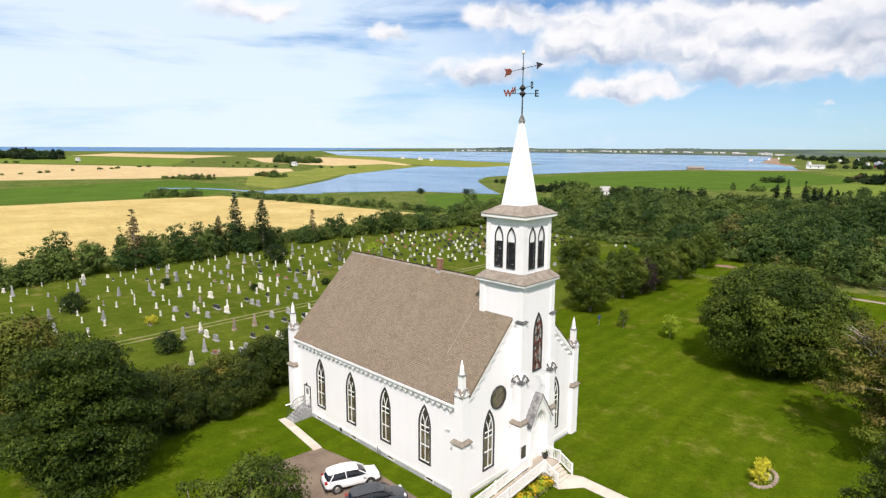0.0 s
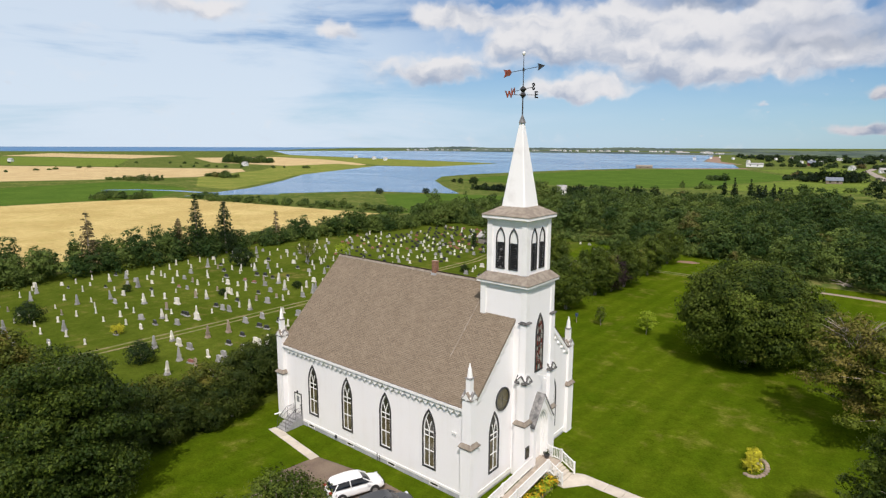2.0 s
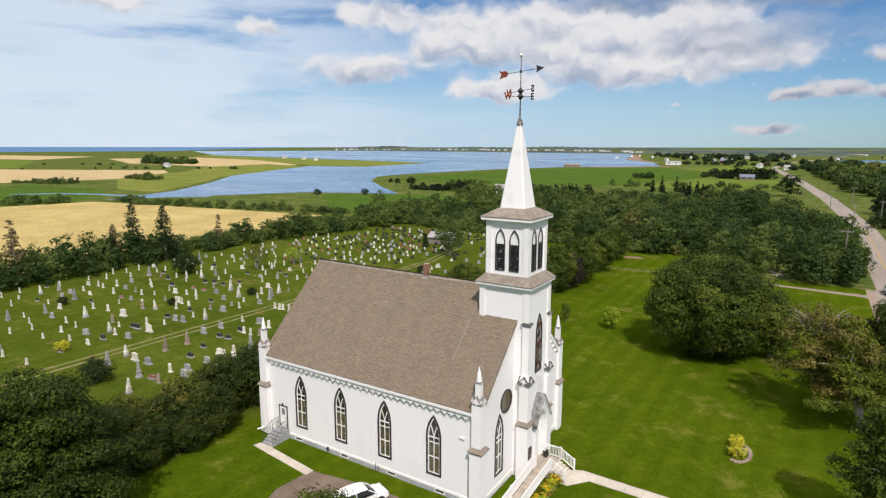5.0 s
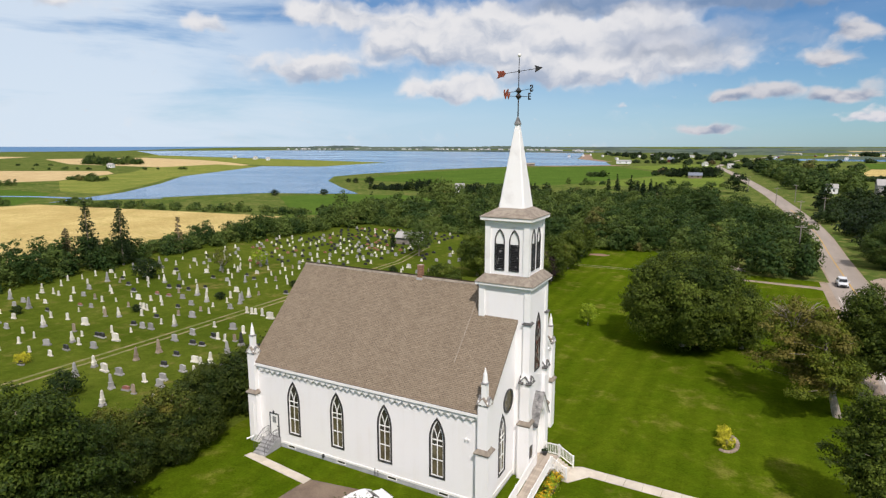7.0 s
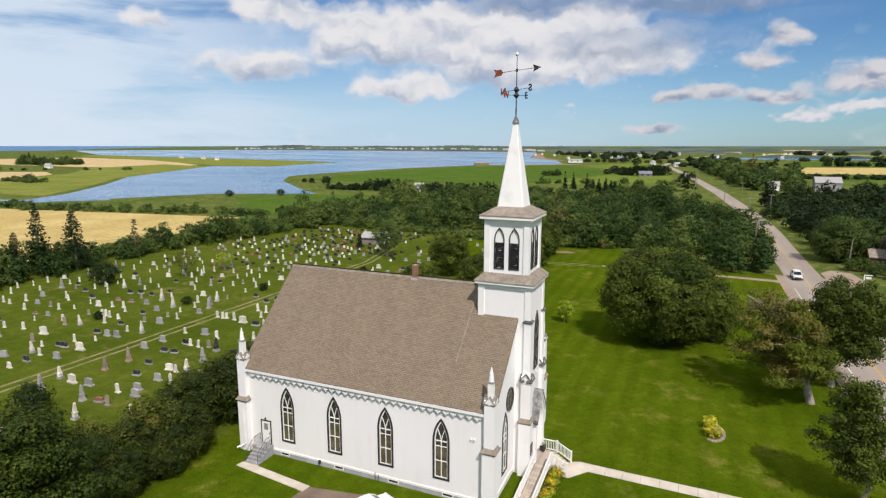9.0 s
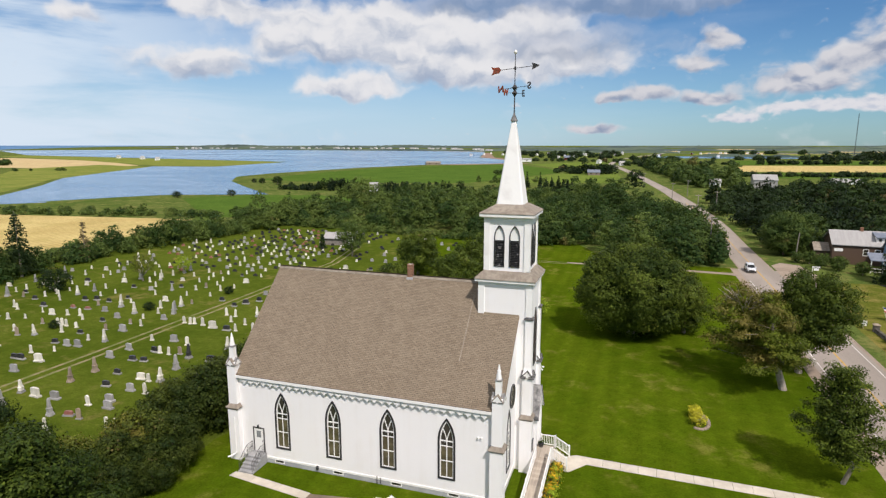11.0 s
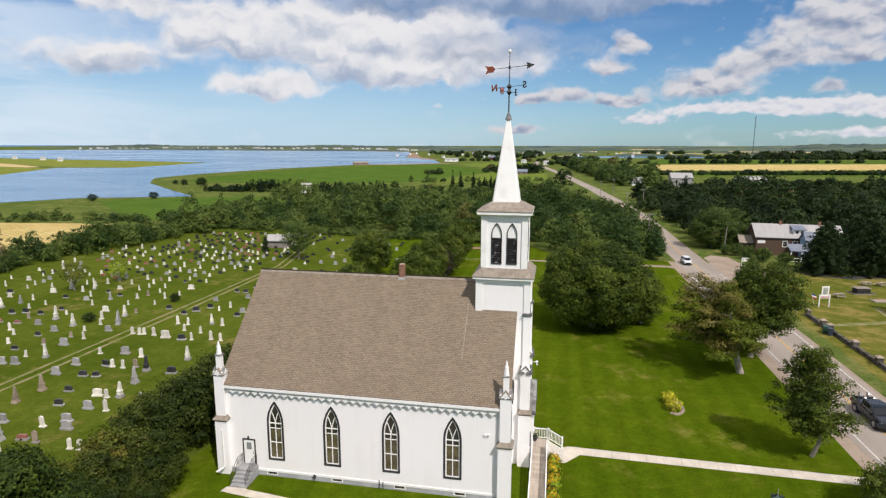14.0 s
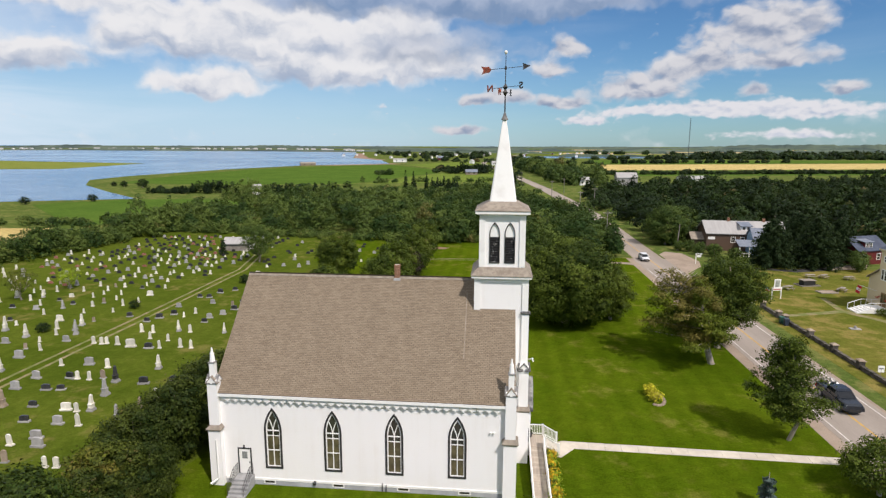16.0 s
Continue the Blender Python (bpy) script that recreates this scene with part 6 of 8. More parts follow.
# ---- gravestones ----
def stone_prototype(kind):
    """A headstone: plinth and stone are parts of their own."""
    label, mat, foot = {
        "tablet": ("white marble headstone with a rounded top", WHITE_STONE, WHITE_STONE), "white_block": ("broad white marble headstone on a plinth", WHITE_STONE, WHITE_STONE),
        "white_obelisk": ("tall white marble obelisk on a stepped plinth", WHITE_STONE, GREY_STONE), "grey_block": ("grey granite headstone on a plinth", GREY_STONE, GREY_STONE),
        "grey_obelisk": ("tall grey granite obelisk on a stepped plinth", GREY_STONE, GREY_STONE), "brown": ("brown sandstone headstone with a rounded top", BROWN_STONE, GREY_STONE),
        "brown_obelisk": ("brown sandstone obelisk on a stepped plinth", BROWN_STONE, BROWN_STONE), "dark": ("polished black granite headstone on a grey plinth", DARK_STONE, GREY_STONE),
        "dark_obelisk": ("dark granite obelisk on a stepped plinth", DARK_STONE, GREY_STONE), "red": ("low red granite headstone on a grey plinth", RED_STONE, GREY_STONE),
        "gothic": ("thin white marble headstone with a pointed top", WHITE_STONE, WHITE_STONE)}[kind]
    stone = thing("gravestone", label, "gravestone", pose(-40, -34, -9), "gravestones in the churchyard")
    bm, base = bmesh.new(), bmesh.new()
    if "obelisk" in kind:
        stack(base, [(0.40, -0.1), (0.40, 0.22), (0.33, 0.24), (0.33, 0.42)], 4)
        stack(bm, [(0.25, 0.40), (0.25, 0.85), (0.30, 0.90), (0.30, 0.96), (0.20, 1.0), (0.13, 1.95), (0.15, 2.0), (0.02, 2.22)], 4)
    elif kind in ("tablet", "brown"):
        box(base, -0.36, 0.36, -0.18, 0.18, -0.1, 0.12)
        prism(bm, [(-0.27, 0.10)] + [(math.cos(math.pi - math.pi * i / 8) * 0.27, 0.92 + math.sin(math.pi * i / 8) * 0.17) for i in range(9)] + [(0.27, 0.10)], "y", -0.07, 0.07)
    elif kind == "gothic":
        box(base, -0.34, 0.34, -0.17, 0.17, -0.1, 0.10)
        prism(bm, lancet(0.25, 0.08, 0.85, 1.22, 5), "y", -0.055, 0.055)
    else:
        wide = {"white_block": 0.56, "grey_block": 0.50, "dark": 0.46, "red": 0.46}[kind]
        high = {"white_block": 1.05, "grey_block": 0.95, "dark": 0.78, "red": 0.62}[kind]
        box(base, -wide - 0.14, wide + 0.14, -0.22, 0.22, -0.1, 0.20)
        prism(bm, [(-wide, 0.18), (-wide, high - 0.09), (-wide * 0.75, high - 0.03), (0, high), (wide * 0.75, high - 0.03), (wide, high - 0.09), (wide, 0.18)], "y", -0.12, 0.12)
    part("plinth", base, foot, stone)
    part("headstone", bm, mat, stone)
    return stone


STONES = {
    "tablet": ((-44.5, 3.9), (-38.6, 0.8), (-37.6, 0.9), (-43.3, 10.8), (-54.0, 22.3), (-47.6, 18.5), (-47.9, 22.2), (-55.5, 30.2), (-54.3, 30.1), (-53.7, 30.3), (-52.0, 30.1), (-49.1, 18.6), (-77.6, 14.1), (-64.3, 8.0), (-65.3, 13.4), (-81.1, 13.5), (-83.2, 23.2), (-88.5, 20.9), (-93.7, 24.4), (-73.5, 23.8), (-72.4, 23.6), (-71.3, 23.4), (-69.3, 21.0), (-69.2, 23.3)),
    "gothic": ((-74.2, 28.2), (-88.4, 36.0), (-60.7, 27.0), (-96.6, 22.4), (-101.6, 26.6), (-105.0, 29.8), (-104.3, 35.1), (-89.1, 28.5), (-87.2, 27.6), (-41.0, 8.0), (-45.6, 29.4), (-43.0, 30.0), (-49.1, 32.9), (-46.1, 32.3), (-52.0, 35.6), (-50.2, 35.4), (-45.0, 36.2), (-41.4, 29.8), (-37.1, 14.6), (-65.2, 35.6)),
    "white_block": ((-51.8, 3.7), (-72.5, 13.8), (-61.3, 11.4), (-79.0, 27.2), (-49.7, 29.5), (-44.6, 11.0)),
    "white_obelisk": ((-54.3, 4.0), (-42.7, -2.3), (-42.0, 11.2), (-66.1, 8.2), (-86.2, 37.9), (-59.8, 19.8), (-41.6, 22.6), (-46.9, 36.5)),
    "grey_block": ((-49.2, 3.9), (-54.0, 15.3), (-54.0, 18.3), (-43.2, 8.1), (-43.1, 5.3), (-63.3, 16.9), (-61.6, 17.1), (-61.3, 24.2), (-50.8, 22.9), (-59.9, 30.7), (-94.2, 27.6), (-68.0, 5.8), (-61.1, 8.1), (-41.8, 3.9)),
    "grey_obelisk": ((-37.9, 9.3), (-46.1, 0.9), (-53.2, 1.0), (-43.0, 14.8), (-62.1, 35.3), (-97.2, 33.1), (-60.7, 33.6)),
    "brown": ((-42.6, 1.2), (-74.1, 18.0), (-86.2, 23.8), (-70.7, 11.1), (-46.3, 19.1), (-64.2, 23.9)),
    "brown_obelisk": ((-51.8, 7.9), (-51.7, 11.1), (-36.6, 11.0)),
    "dark": ((-48.6, 11.4), (-46.8, 8.2), (-48.8, 15.6), (-50.4, 15.4), (-50.1, 18.7), (-65.4, 11.3), (-64.3, 11.3), (-63.6, 5.9), (-65.8, 17.2), (-66.2, 21.4), (-81.4, 35.3), (-79.6, 36.1), (-96.5, 35.9), (-84.8, 30.3), (-58.4, 42.5), (-53.3, 42.2), (-93.5, 46.3), (-40.7, 18.1), (-37.7, 19.1), (-47.0, 29.2), (-45.3, 40.9), (-54.2, 40.3), (-52.1, 44.3), (-53.3, 54.8), (-51.6, 54.8), (-51.2, 58.2), (-43.8, 48.0)),
    "dark_obelisk": ((-44.2, 18.3),),
    "red": ((-44.2, 1.4), (-84.1, 19.9), (-79.2, 31.1), (-76.1, 31.2)),
}
rng = random.Random(41)
taken = [p for spots in STONES.values() for p in spots]
PLACED = {kind: list(spots) for kind, spots in STONES.items()}


def sow(count, x0, x1, y0, y1, kinds, gap, row):
    """Further graves in loose rows, clear of the track and of each other."""
    made, tries = 0, 0
    while made < count and tries < count * 60:
        tries += 1
        x, y = rng.uniform(x0, x1), rng.uniform(y0, y1)
        x = round(x / row) * row + rng.gauss(0, 0.5)
        if abs(x + 56.8) < 2.4 or any(abs(x - a) < gap and abs(y - b) < gap for a, b in taken):
            continue
        if x > -30 - 0.25 * max(y - 20, 0) and y < 60:
            continue
        taken.append((x, y))
        PLACED[rng.choice(kinds)].append((x, y))
        made += 1


PALE = ("tablet", "gothic", "tablet", "gothic", "tablet", "white_obelisk", "grey_block", "grey_obelisk", "white_block", "brown", "tablet", "dark")
sow(74, -106, -60, -14, 20, PALE, 2.0, 4.5)
sow(100, -106, -60, 20, 62, PALE, 2.0, 4.5)
sow(26, -54, -38, 36, 74, PALE + ("dark", "dark"), 2.0, 4.5)
NEAR = {kind: list(spots) for kind, spots in PLACED.items()}
sow(130, -104, -60, 60, 92, ("tablet", "gothic", "dark", "brown", "dark", "grey_block", "tablet", "dark", "red", "white_obelisk"), 1.5, 3.6)
sow(160, -98, -54, 84, 120, ("dark", "dark", "dark", "grey_block", "red", "dark", "tablet", "dark", "dark"), 1.5, 3.2)
sow(26, -53, -30, 80, 118, ("dark", "dark", "grey_block", "tablet"), 2.0, 4.0)
PROTO = {}
for kind, spots in NEAR.items():
    for number, (x, y) in enumerate(spots):
        grow = rng.uniform(0.66, 0.94) if number >= len(STONES[kind]) else rng.uniform(0.88, 1.12) * (0.85 if "obelisk" in kind else 1.0)
        m = pose(x, y, 0.0, rng.gauss(0, 1.5), rng.gauss(0, 1.5), rng.gauss(4, 6)) @ Matrix.Diagonal((grow * (0.82 if kind in ("tablet", "gothic") else 0.94), grow, grow * rng.uniform(0.9, 1.1), 1))
        if kind not in PROTO:
            PROTO[kind] = stone_prototype(kind)
            PROTO[kind].matrix_basis = m
        else:
            copy = copy_thing(PROTO[kind], m)
            copy.matrix_basis = m


def far_stones():
    """The distant graves, past counting: a plinth and a slab each, joined by colour."""
    for name, mat, kinds, wide, high in (("white", WHITE_STONE, ("tablet", "gothic", "white_block", "white_obelisk"), 0.19, 0.85), ("grey", GREY_STONE, ("grey_block", "grey_obelisk", "brown"), 0.34, 0.95),
                                         ("dark", DARK_STONE, ("dark", "brown_obelisk", "dark_obelisk"), 0.40, 0.72), ("red", RED_STONE, ("red",), 0.40, 0.68)):
        bm = bmesh.new()
        for kind in kinds:
            for x, y in PLACED[kind][len(NEAR[kind]):]:
                g = rng.uniform(0.65, 0.95) * (1.5 if kind == "white_obelisk" else 1.0)
                box(bm, x - wide - 0.1, x + wide + 0.1, y - 0.2, y + 0.2, -0.1, 0.14)
                prism(bm, [(x - wide, 0.12), (x - wide, high * g - 0.12), (x, high * g), (x + wide, high * g - 0.12), (x + wide, 0.12)], "y", y - 0.10, y + 0.10)
        solid("gravestones", bm, mat, "distant %s headstones in loose rows" % name, "gravestones", kind="stuff")


far_stones()

# ---- side steps, walks, ramp and entrance ----
steps = thing("side_steps", "grey concrete steps with thin iron rails at the side door", "steps")
part("platform", box(bmesh.new(), -21.35, -19.95, -0.65, 0.255, 0.0, 0.90), STEP_STONE, steps)
for k in range(4):
    part("step", box(bmesh.new(), -21.35, -19.95, -0.65 - 0.30 * (k + 1), -0.65 - 0.30 * k, 0.0, 0.72 - 0.18 * k), STEP_STONE, steps)
for x in (-21.28, -20.02):
    bm = bmesh.new()
    tops = [(x, 0.15, 1.85), (x, -0.62, 1.85), (x, -1.80, 1.02)]
    for a, b in zip(tops, tops[1:]):
        tube(bm, a, b, 0.022, 6)
        tube(bm, (a[0], a[1], a[2] - 0.45), (b[0], b[1], b[2] - 0.45), 0.014, 6)
    for (px, py, pz), foot in zip(tops, (0.9, 0.9, 0.1)):
        tube(bm, (px, py, foot), (px, py, pz), 0.02, 6)
    for k in range(1, 6):
        f = k / 6
        tube(bm, (x, -0.62 - 1.18 * f, 0.85 - 0.75 * f), (x, -0.62 - 1.18 * f, 1.85 - 0.83 * f), 0.009, 5)
        tube(bm, (x, 0.15 - 0.77 * f, 0.9), (x, 0.15 - 0.77 * f, 1.85), 0.009, 5)
    part("handrail", bm, IRON, steps, "thin dark iron handrail")
solid("downspout", tube(tube(bmesh.new(), (-22.75, -0.35, 0.65), (-23.1, -0.9, 0.55), 0.07), (-22.7, -0.28, 0.65), (-22.7, -0.28, 4.0), 0.05), TRIM, "white rain pipe at the back corner", "downspout")


def paved(name, a, b, width, count, label, group):
    """A walk of concrete slabs with open joints."""
    a, b = Vector(a), Vector(b)
    walk_way = thing(name, label, "walk", kind="structure")
    along = (b - a) / count
    side = Vector((-along.y, along.x)).normalized() * width / 2
    for k in range(count):
        p, q = a + along * (k + 0.008), a + along * (k + 0.992)
        part("slab", prism(bmesh.new(), [tuple(p - side), tuple(q - side), tuple(q + side), tuple(p + side)], "z", -0.1, 0.035 + 0.006 * math.sin(k * 2.3)), CONCRETE, walk_way)
    return walk_way


paved("pavement", (-21.4, -2.15), (-14.05, -3.05), 0.85, 8, "pale concrete walk to the side steps", "walks")
plate("pavement", [(-21.75, -2.55), (-20.0, -2.5), (-19.9, -1.86), (-21.6, -1.86)], CONCRETE, 0.045, "pale concrete pad below the side steps", "pad")
paved("pavement", (6.2, 9.05), (29.4, 8.55), 1.25, 16, "pale concrete front walk across the lawn", "walks")
plate("pavement", [(4.4, 6.85), (5.0, 6.8), (6.3, 8.40), (6.3, 9.68), (5.4, 9.7), (4.4, 9.25)], CONCRETE, 0.042, "pale concrete apron below the entrance steps", "apron")

entrance = thing("entrance_deck", "wooden entrance landing with white rails, steps and ramp", "ramp")
part("deck_frame", box(bmesh.new(), 1.61, 3.50, 6.92, 9.12, 0.0, 0.80), TRIM, entrance)
for k in range(14):
    x = 1.48 + k * 0.145
    part("deck_board", box(bmesh.new(), x, x + 0.137, 6.90, 9.14, 0.802, 0.862), DECK, entrance)
for k in range(4):
    part("step", box(bmesh.new(), 3.5 + 0.28 * k, 3.78 + 0.28 * k, 7.0, 9.05, 0.0, 0.67 - 0.17 * k), CONCRETE, entrance)
RAMP_X0, RAMP_X1, RAMP_TOP, RAMP_END = 2.20, 3.40, 6.90, -2.6
for k in range(28):
    y0 = RAMP_TOP - (RAMP_TOP - RAMP_END) * k / 28
    y1 = RAMP_TOP - (RAMP_TOP - RAMP_END) * (k + 0.96) / 28
    z0, z1 = 0.83 - 0.78 * k / 28, 0.83 - 0.78 * (k + 0.96) / 28
    part("ramp_board", prism(bmesh.new(), [(y0, z0), (y1, z1), (y1, z1 - 0.05), (y0, z0 - 0.05)], "x", RAMP_X0, RAMP_X1), DECK, entrance)


def railing(a, b, height=0.95, gap=0.135, post=0.055):
    """A white wooden rail from a to b: two posts, two rails, balusters."""
    a, b = Vector(a), Vector(b)
    rail = part("railing", bmesh.new(), TRIM, entrance, "white wooden railing")
    count = max(int((b - a).length / gap), 2)
    across = Vector((-(b - a).y, (b - a).x, 0)).normalized() * 0.035
    for h, t in ((height, 0.07), (0.12, 0.06)):
        bm = bmesh.new()
        p = [a - across + Vector((0, 0, h)), b - across + Vector((0, 0, h)), b + across + Vector((0, 0, h)), a + across + Vector((0, 0, h))]
        low = [bm.verts.new(v) for v in p]
        top = [bm.verts.new(v + Vector((0, 0, t))) for v in p]
        bm.faces.new(low[::-1]), bm.faces.new(top)
        for i in range(4):
            bm.faces.new((low[i], low[(i + 1) % 4], top[(i + 1) % 4], top[i]))
        part("rail", bm, TRIM, rail)
    for i in range(1, count):
        p = a.lerp(b, i / count)
        part("baluster", BALUSTER, None, rail, m=pose(p.x, p.y, p.z + 0.12))
    for p in (a, b):
        part("post", box(bmesh.new(), p.x - post, p.x + post, p.y - post, p.y + post, p.z - 0.05, p.z + height + 0.14), TRIM, rail)


BALUSTER = finish(box(bmesh.new(), -0.02, 0.02, -0.02, 0.02, 0.0, 0.86), "baluster", TRIM)
railing((RAMP_X0 - 0.03, RAMP_TOP, 0.83), (RAMP_X0 - 0.03, 2.3, 0.44), gap=0.11)
railing((RAMP_X0 - 0.03, 2.2, 0.43), (RAMP_X0 - 0.03, RAMP_END, 0.05), gap=0.11)
railing((RAMP_X1 + 0.03, RAMP_TOP, 0.83), (RAMP_X1 + 0.03, 2.3, 0.44), gap=0.11)
railing((RAMP_X1 + 0.03, 2.2, 0.43), (RAMP_X1 + 0.03, RAMP_END, 0.05), gap=0.11)
railing((2.3, 9.08, 0.86), (3.5, 9.08, 0.86))
railing((3.56, 9.08, 0.84), (4.78, 9.08, 0.16))
railing((3.56, 6.95, 0.84), (4.78, 6.95, 0.16))
planter = thing("planter", "dark planter with pale flowers beside the church door", "planter", pose(2.35, 8.72, 0.864))
part("pot", stack(bmesh.new(), [(0.16, 0.0), (0.24, 0.30), (0.26, 0.34), (0.2, 0.34)], 10), IRON, planter)
part("foliage", leaf_mesh("foliage", [(0, 0, 0.45, 0.22), (0.1, 0.05, 0.62, 0.14)], 900, 0.10, LEAF_DARK, 5), None, planter)
part("flowers", leaf_mesh("flowers", [(0.05, 0.0, 0.72, 0.13)], 700, 0.07, WHITE_STONE, 6), None, planter)

# flower bed along the ramp
bed = thing("flower_bed", "narrow bed of yellow flowers and green plants along the ramp", "flower bed")
part("soil", prism(bmesh.new(), [(3.5, -2.4), (4.2, -2.4), (4.4, 6.2), (3.5, 6.6)], "z", -0.1, 0.05), GRAVEL, bed, "dark soil")
FLOWER_YELLOW = foliage("yellow_blossom", (0.50, 0.28, 0.01), (0.75, 0.48, 0.03))
rng = random.Random(8)
for k in range(17):
    y = -2.0 + k * 0.53
    r = rng.uniform(0.36, 0.58)
    x = 3.92 + rng.uniform(-0.1, 0.15)
    yellow_one = k % 5 in (0, 1, 3)
    part("plant", leaf_mesh("plant", [(x, y, r * 0.7, r), (x + 0.1, y + 0.2, r * 0.5, r * 0.7)], 620, 0.14, LEAF_BRIGHT if k % 4 else LEAF, 90 + k), None, bed)["kind"] = "stuff"
    if yellow_one:
        part("flowers", leaf_mesh("flowers", [(x, y, r * 0.95, r * 0.9)], 620, 0.12, FLOWER_YELLOW, 190 + k, 0.7, 0.1), None, bed)["kind"] = "stuff"

border = thing("rock_border", "low row of flat brown stones round the yellow bush", "flower bed", pose(16.2, 20.0, 0))
ROCK = finish(stack(bmesh.new(), [(0.13, -0.05), (0.19, 0.03), (0.17, 0.12), (0.08, 0.16)], 6), "stone", BROWN_STONE)
for k in range(13):
    a = radians(-112 + 16 * k)
    part("stone", ROCK, None, border, m=pose(0.95 * math.cos(a), 1.75 * math.sin(a), 0, 0, 0, 40 * k))
tagged(solid("field_stone", stack(bmesh.new(), [(0.28, -0.1), (0.34, 0.15), (0.25, 0.38), (0.1, 0.46)], 7, 16.5, 20.2), GREY_STONE, "grey boulder in the yellow bush", "boulder"))
post_box = thing("nest_box", "small blue box on a post beside the maples", "nest box", pose(-14.7, 48.3, 0))
part("post", tube(bmesh.new(), (0, 0, -0.2), (0, 0, 1.1), 0.05, 6), BARK, post_box)
part("box", box(bmesh.new(), -0.16, 0.16, -0.16, 0.16, 1.0, 1.5), material("blue_paint", (0.03, 0.055, 0.12), 0.6, other=(0.04, 0.07, 0.14), scale=3), post_box)

# ---- vehicles ----
TYRE = material("black_tyre_rubber", (0.018, 0.018, 0.018), 0.85, other=(0.03, 0.03, 0.03), scale=5, fine=0.1)
RIM = material("alloy_wheel", (0.42, 0.42, 0.43), 0.35, 0.8, scale=5)
CHROME = material("bright_chrome", (0.6, 0.6, 0.6), 0.15, 1.0, scale=5)
LAMP_RED = material("red_tail_lamp", (0.30, 0.01, 0.01), 0.2, scale=5)
LAMP_CLEAR = material("clear_head_lamp", (0.65, 0.66, 0.68), 0.12, scale=5)
PLASTIC = material("black_plastic", (0.02, 0.02, 0.021), 0.6, other=(0.03, 0.03, 0.03), scale=4)


def paint(name, colour, coat=0.3):
    return material(name, colour, coat, 0.0, other=tuple(c * 0.93 for c in colour), scale=0.8, fine=0.01, specular=0.6)


def hull(bm, rings):
    """A body from cross rings of (x, half width low, half width high, z low, z high), rounded at the top edges."""
    loops = []
    for x, wl, wh, zl, zh in rings:
        c = min(0.09, (zh - zl) * 0.3)
        pts = [(-wl, zl), (-wl - 0.02, zl + (zh - zl) * 0.45), (-wh, zh - c), (-wh + c, zh), (wh - c, zh), (wh, zh - c), (wl + 0.02, zl + (zh - zl) * 0.45), (wl, zl)]
        loops.append([bm.verts.new((x, y, z)) for y, z in pts])
    for a, b in zip(loops, loops[1:]):
        for i in range(8):
            bm.faces.new((a[i], a[(i + 1) % 8], b[(i + 1) % 8], b[i]))
    bm.faces.new(loops[0][::-1])
    bm.faces.new(loops[-1])
    return bm


def vehicle(name, label, category, colour, lower, cabin, roof, wheels, radius, lamps_front, lamps_back, m, sash=()):
    car = thing(name, label, category, m)
    body = part("body", hull(bmesh.new(), lower), colour, car)
    glass = part("cabin_glass", hull(bmesh.new(), cabin), DARK_GLASS, car, "dark tinted windows")
    top = part("roof", hull(bmesh.new(), roof), colour, car)
    for shell in (body, glass, top) if name == "car" else ():
        for face in shell.data.polygons:
            face.use_smooth = True
        rounding = shell.modifiers.new("rounding", "SUBSURF")
        rounding.levels = rounding.render_levels = 2
    for x0, x1, x2, w0, w1, z0, z1 in sash:
        for s in (-1, 1):
            bm = bmesh.new()
            tube(bm, (x0, s * w0, z0), (x1, s * w1, z1), 0.045, 5)
            part("pillar", bm, colour, car)
    for x in wheels:
        for s in (-1, 1):
            w = lower[len(lower) // 2][1]
            tyre = part("wheel", tube(bmesh.new(), (x, s * (w - 0.17), radius), (x, s * (w + 0.035), radius), radius, 20), TYRE, car)
            part("rim", tube(tube(bmesh.new(), (x, s * (w + 0.02), radius), (x, s * (w + 0.045), radius), radius * 0.66, 16, radius * 0.6), (x, s * (w + 0.04), radius), (x, s * (w + 0.055), radius), radius * 0.2, 8), RIM, tyre)
            part("wheel_arch", tube(bmesh.new(), (x, s * (w - 0.1), radius + 0.02), (x, s * (w + 0.025), radius + 0.02), radius * 1.17, 20), PLASTIC, car)
    for lamps, mat, nm in ((lamps_front, LAMP_CLEAR, "headlight"), (lamps_back, LAMP_RED, "tail_light")):
        x, y, z, h = lamps
        for s in (-1, 1):
            part(nm, box(bmesh.new(), x - 0.12, x + 0.06, min(s * y, s * (y + 0.30)), max(s * y, s * (y + 0.30)), z, z + h), mat, car)
    for s in (-1, 1):
        part("mirror", box(bmesh.new(), cabin[-1][0] - 0.55, cabin[-1][0] - 0.35, min(s * 0.90, s * 1.08), max(s * 0.90, s * 1.08), 0.98, 1.14), colour, car)
    part("bumper", box(bmesh.new(), lower[0][0] - 0.05, lower[0][0] + 0.1, -0.80, 0.80, 0.34, 0.56), PLASTIC, car)
    part("grille", box(bmesh.new(), lower[-1][0] - 0.1, lower[-1][0] + 0.03, -0.55, 0.55, 0.40, 0.70), PLASTIC, car)
    part("number_plate", box(bmesh.new(), lower[0][0] - 0.07, lower[0][0] - 0.045, -0.26, 0.26, 0.74, 0.87), LAMP_CLEAR, car)
    return car


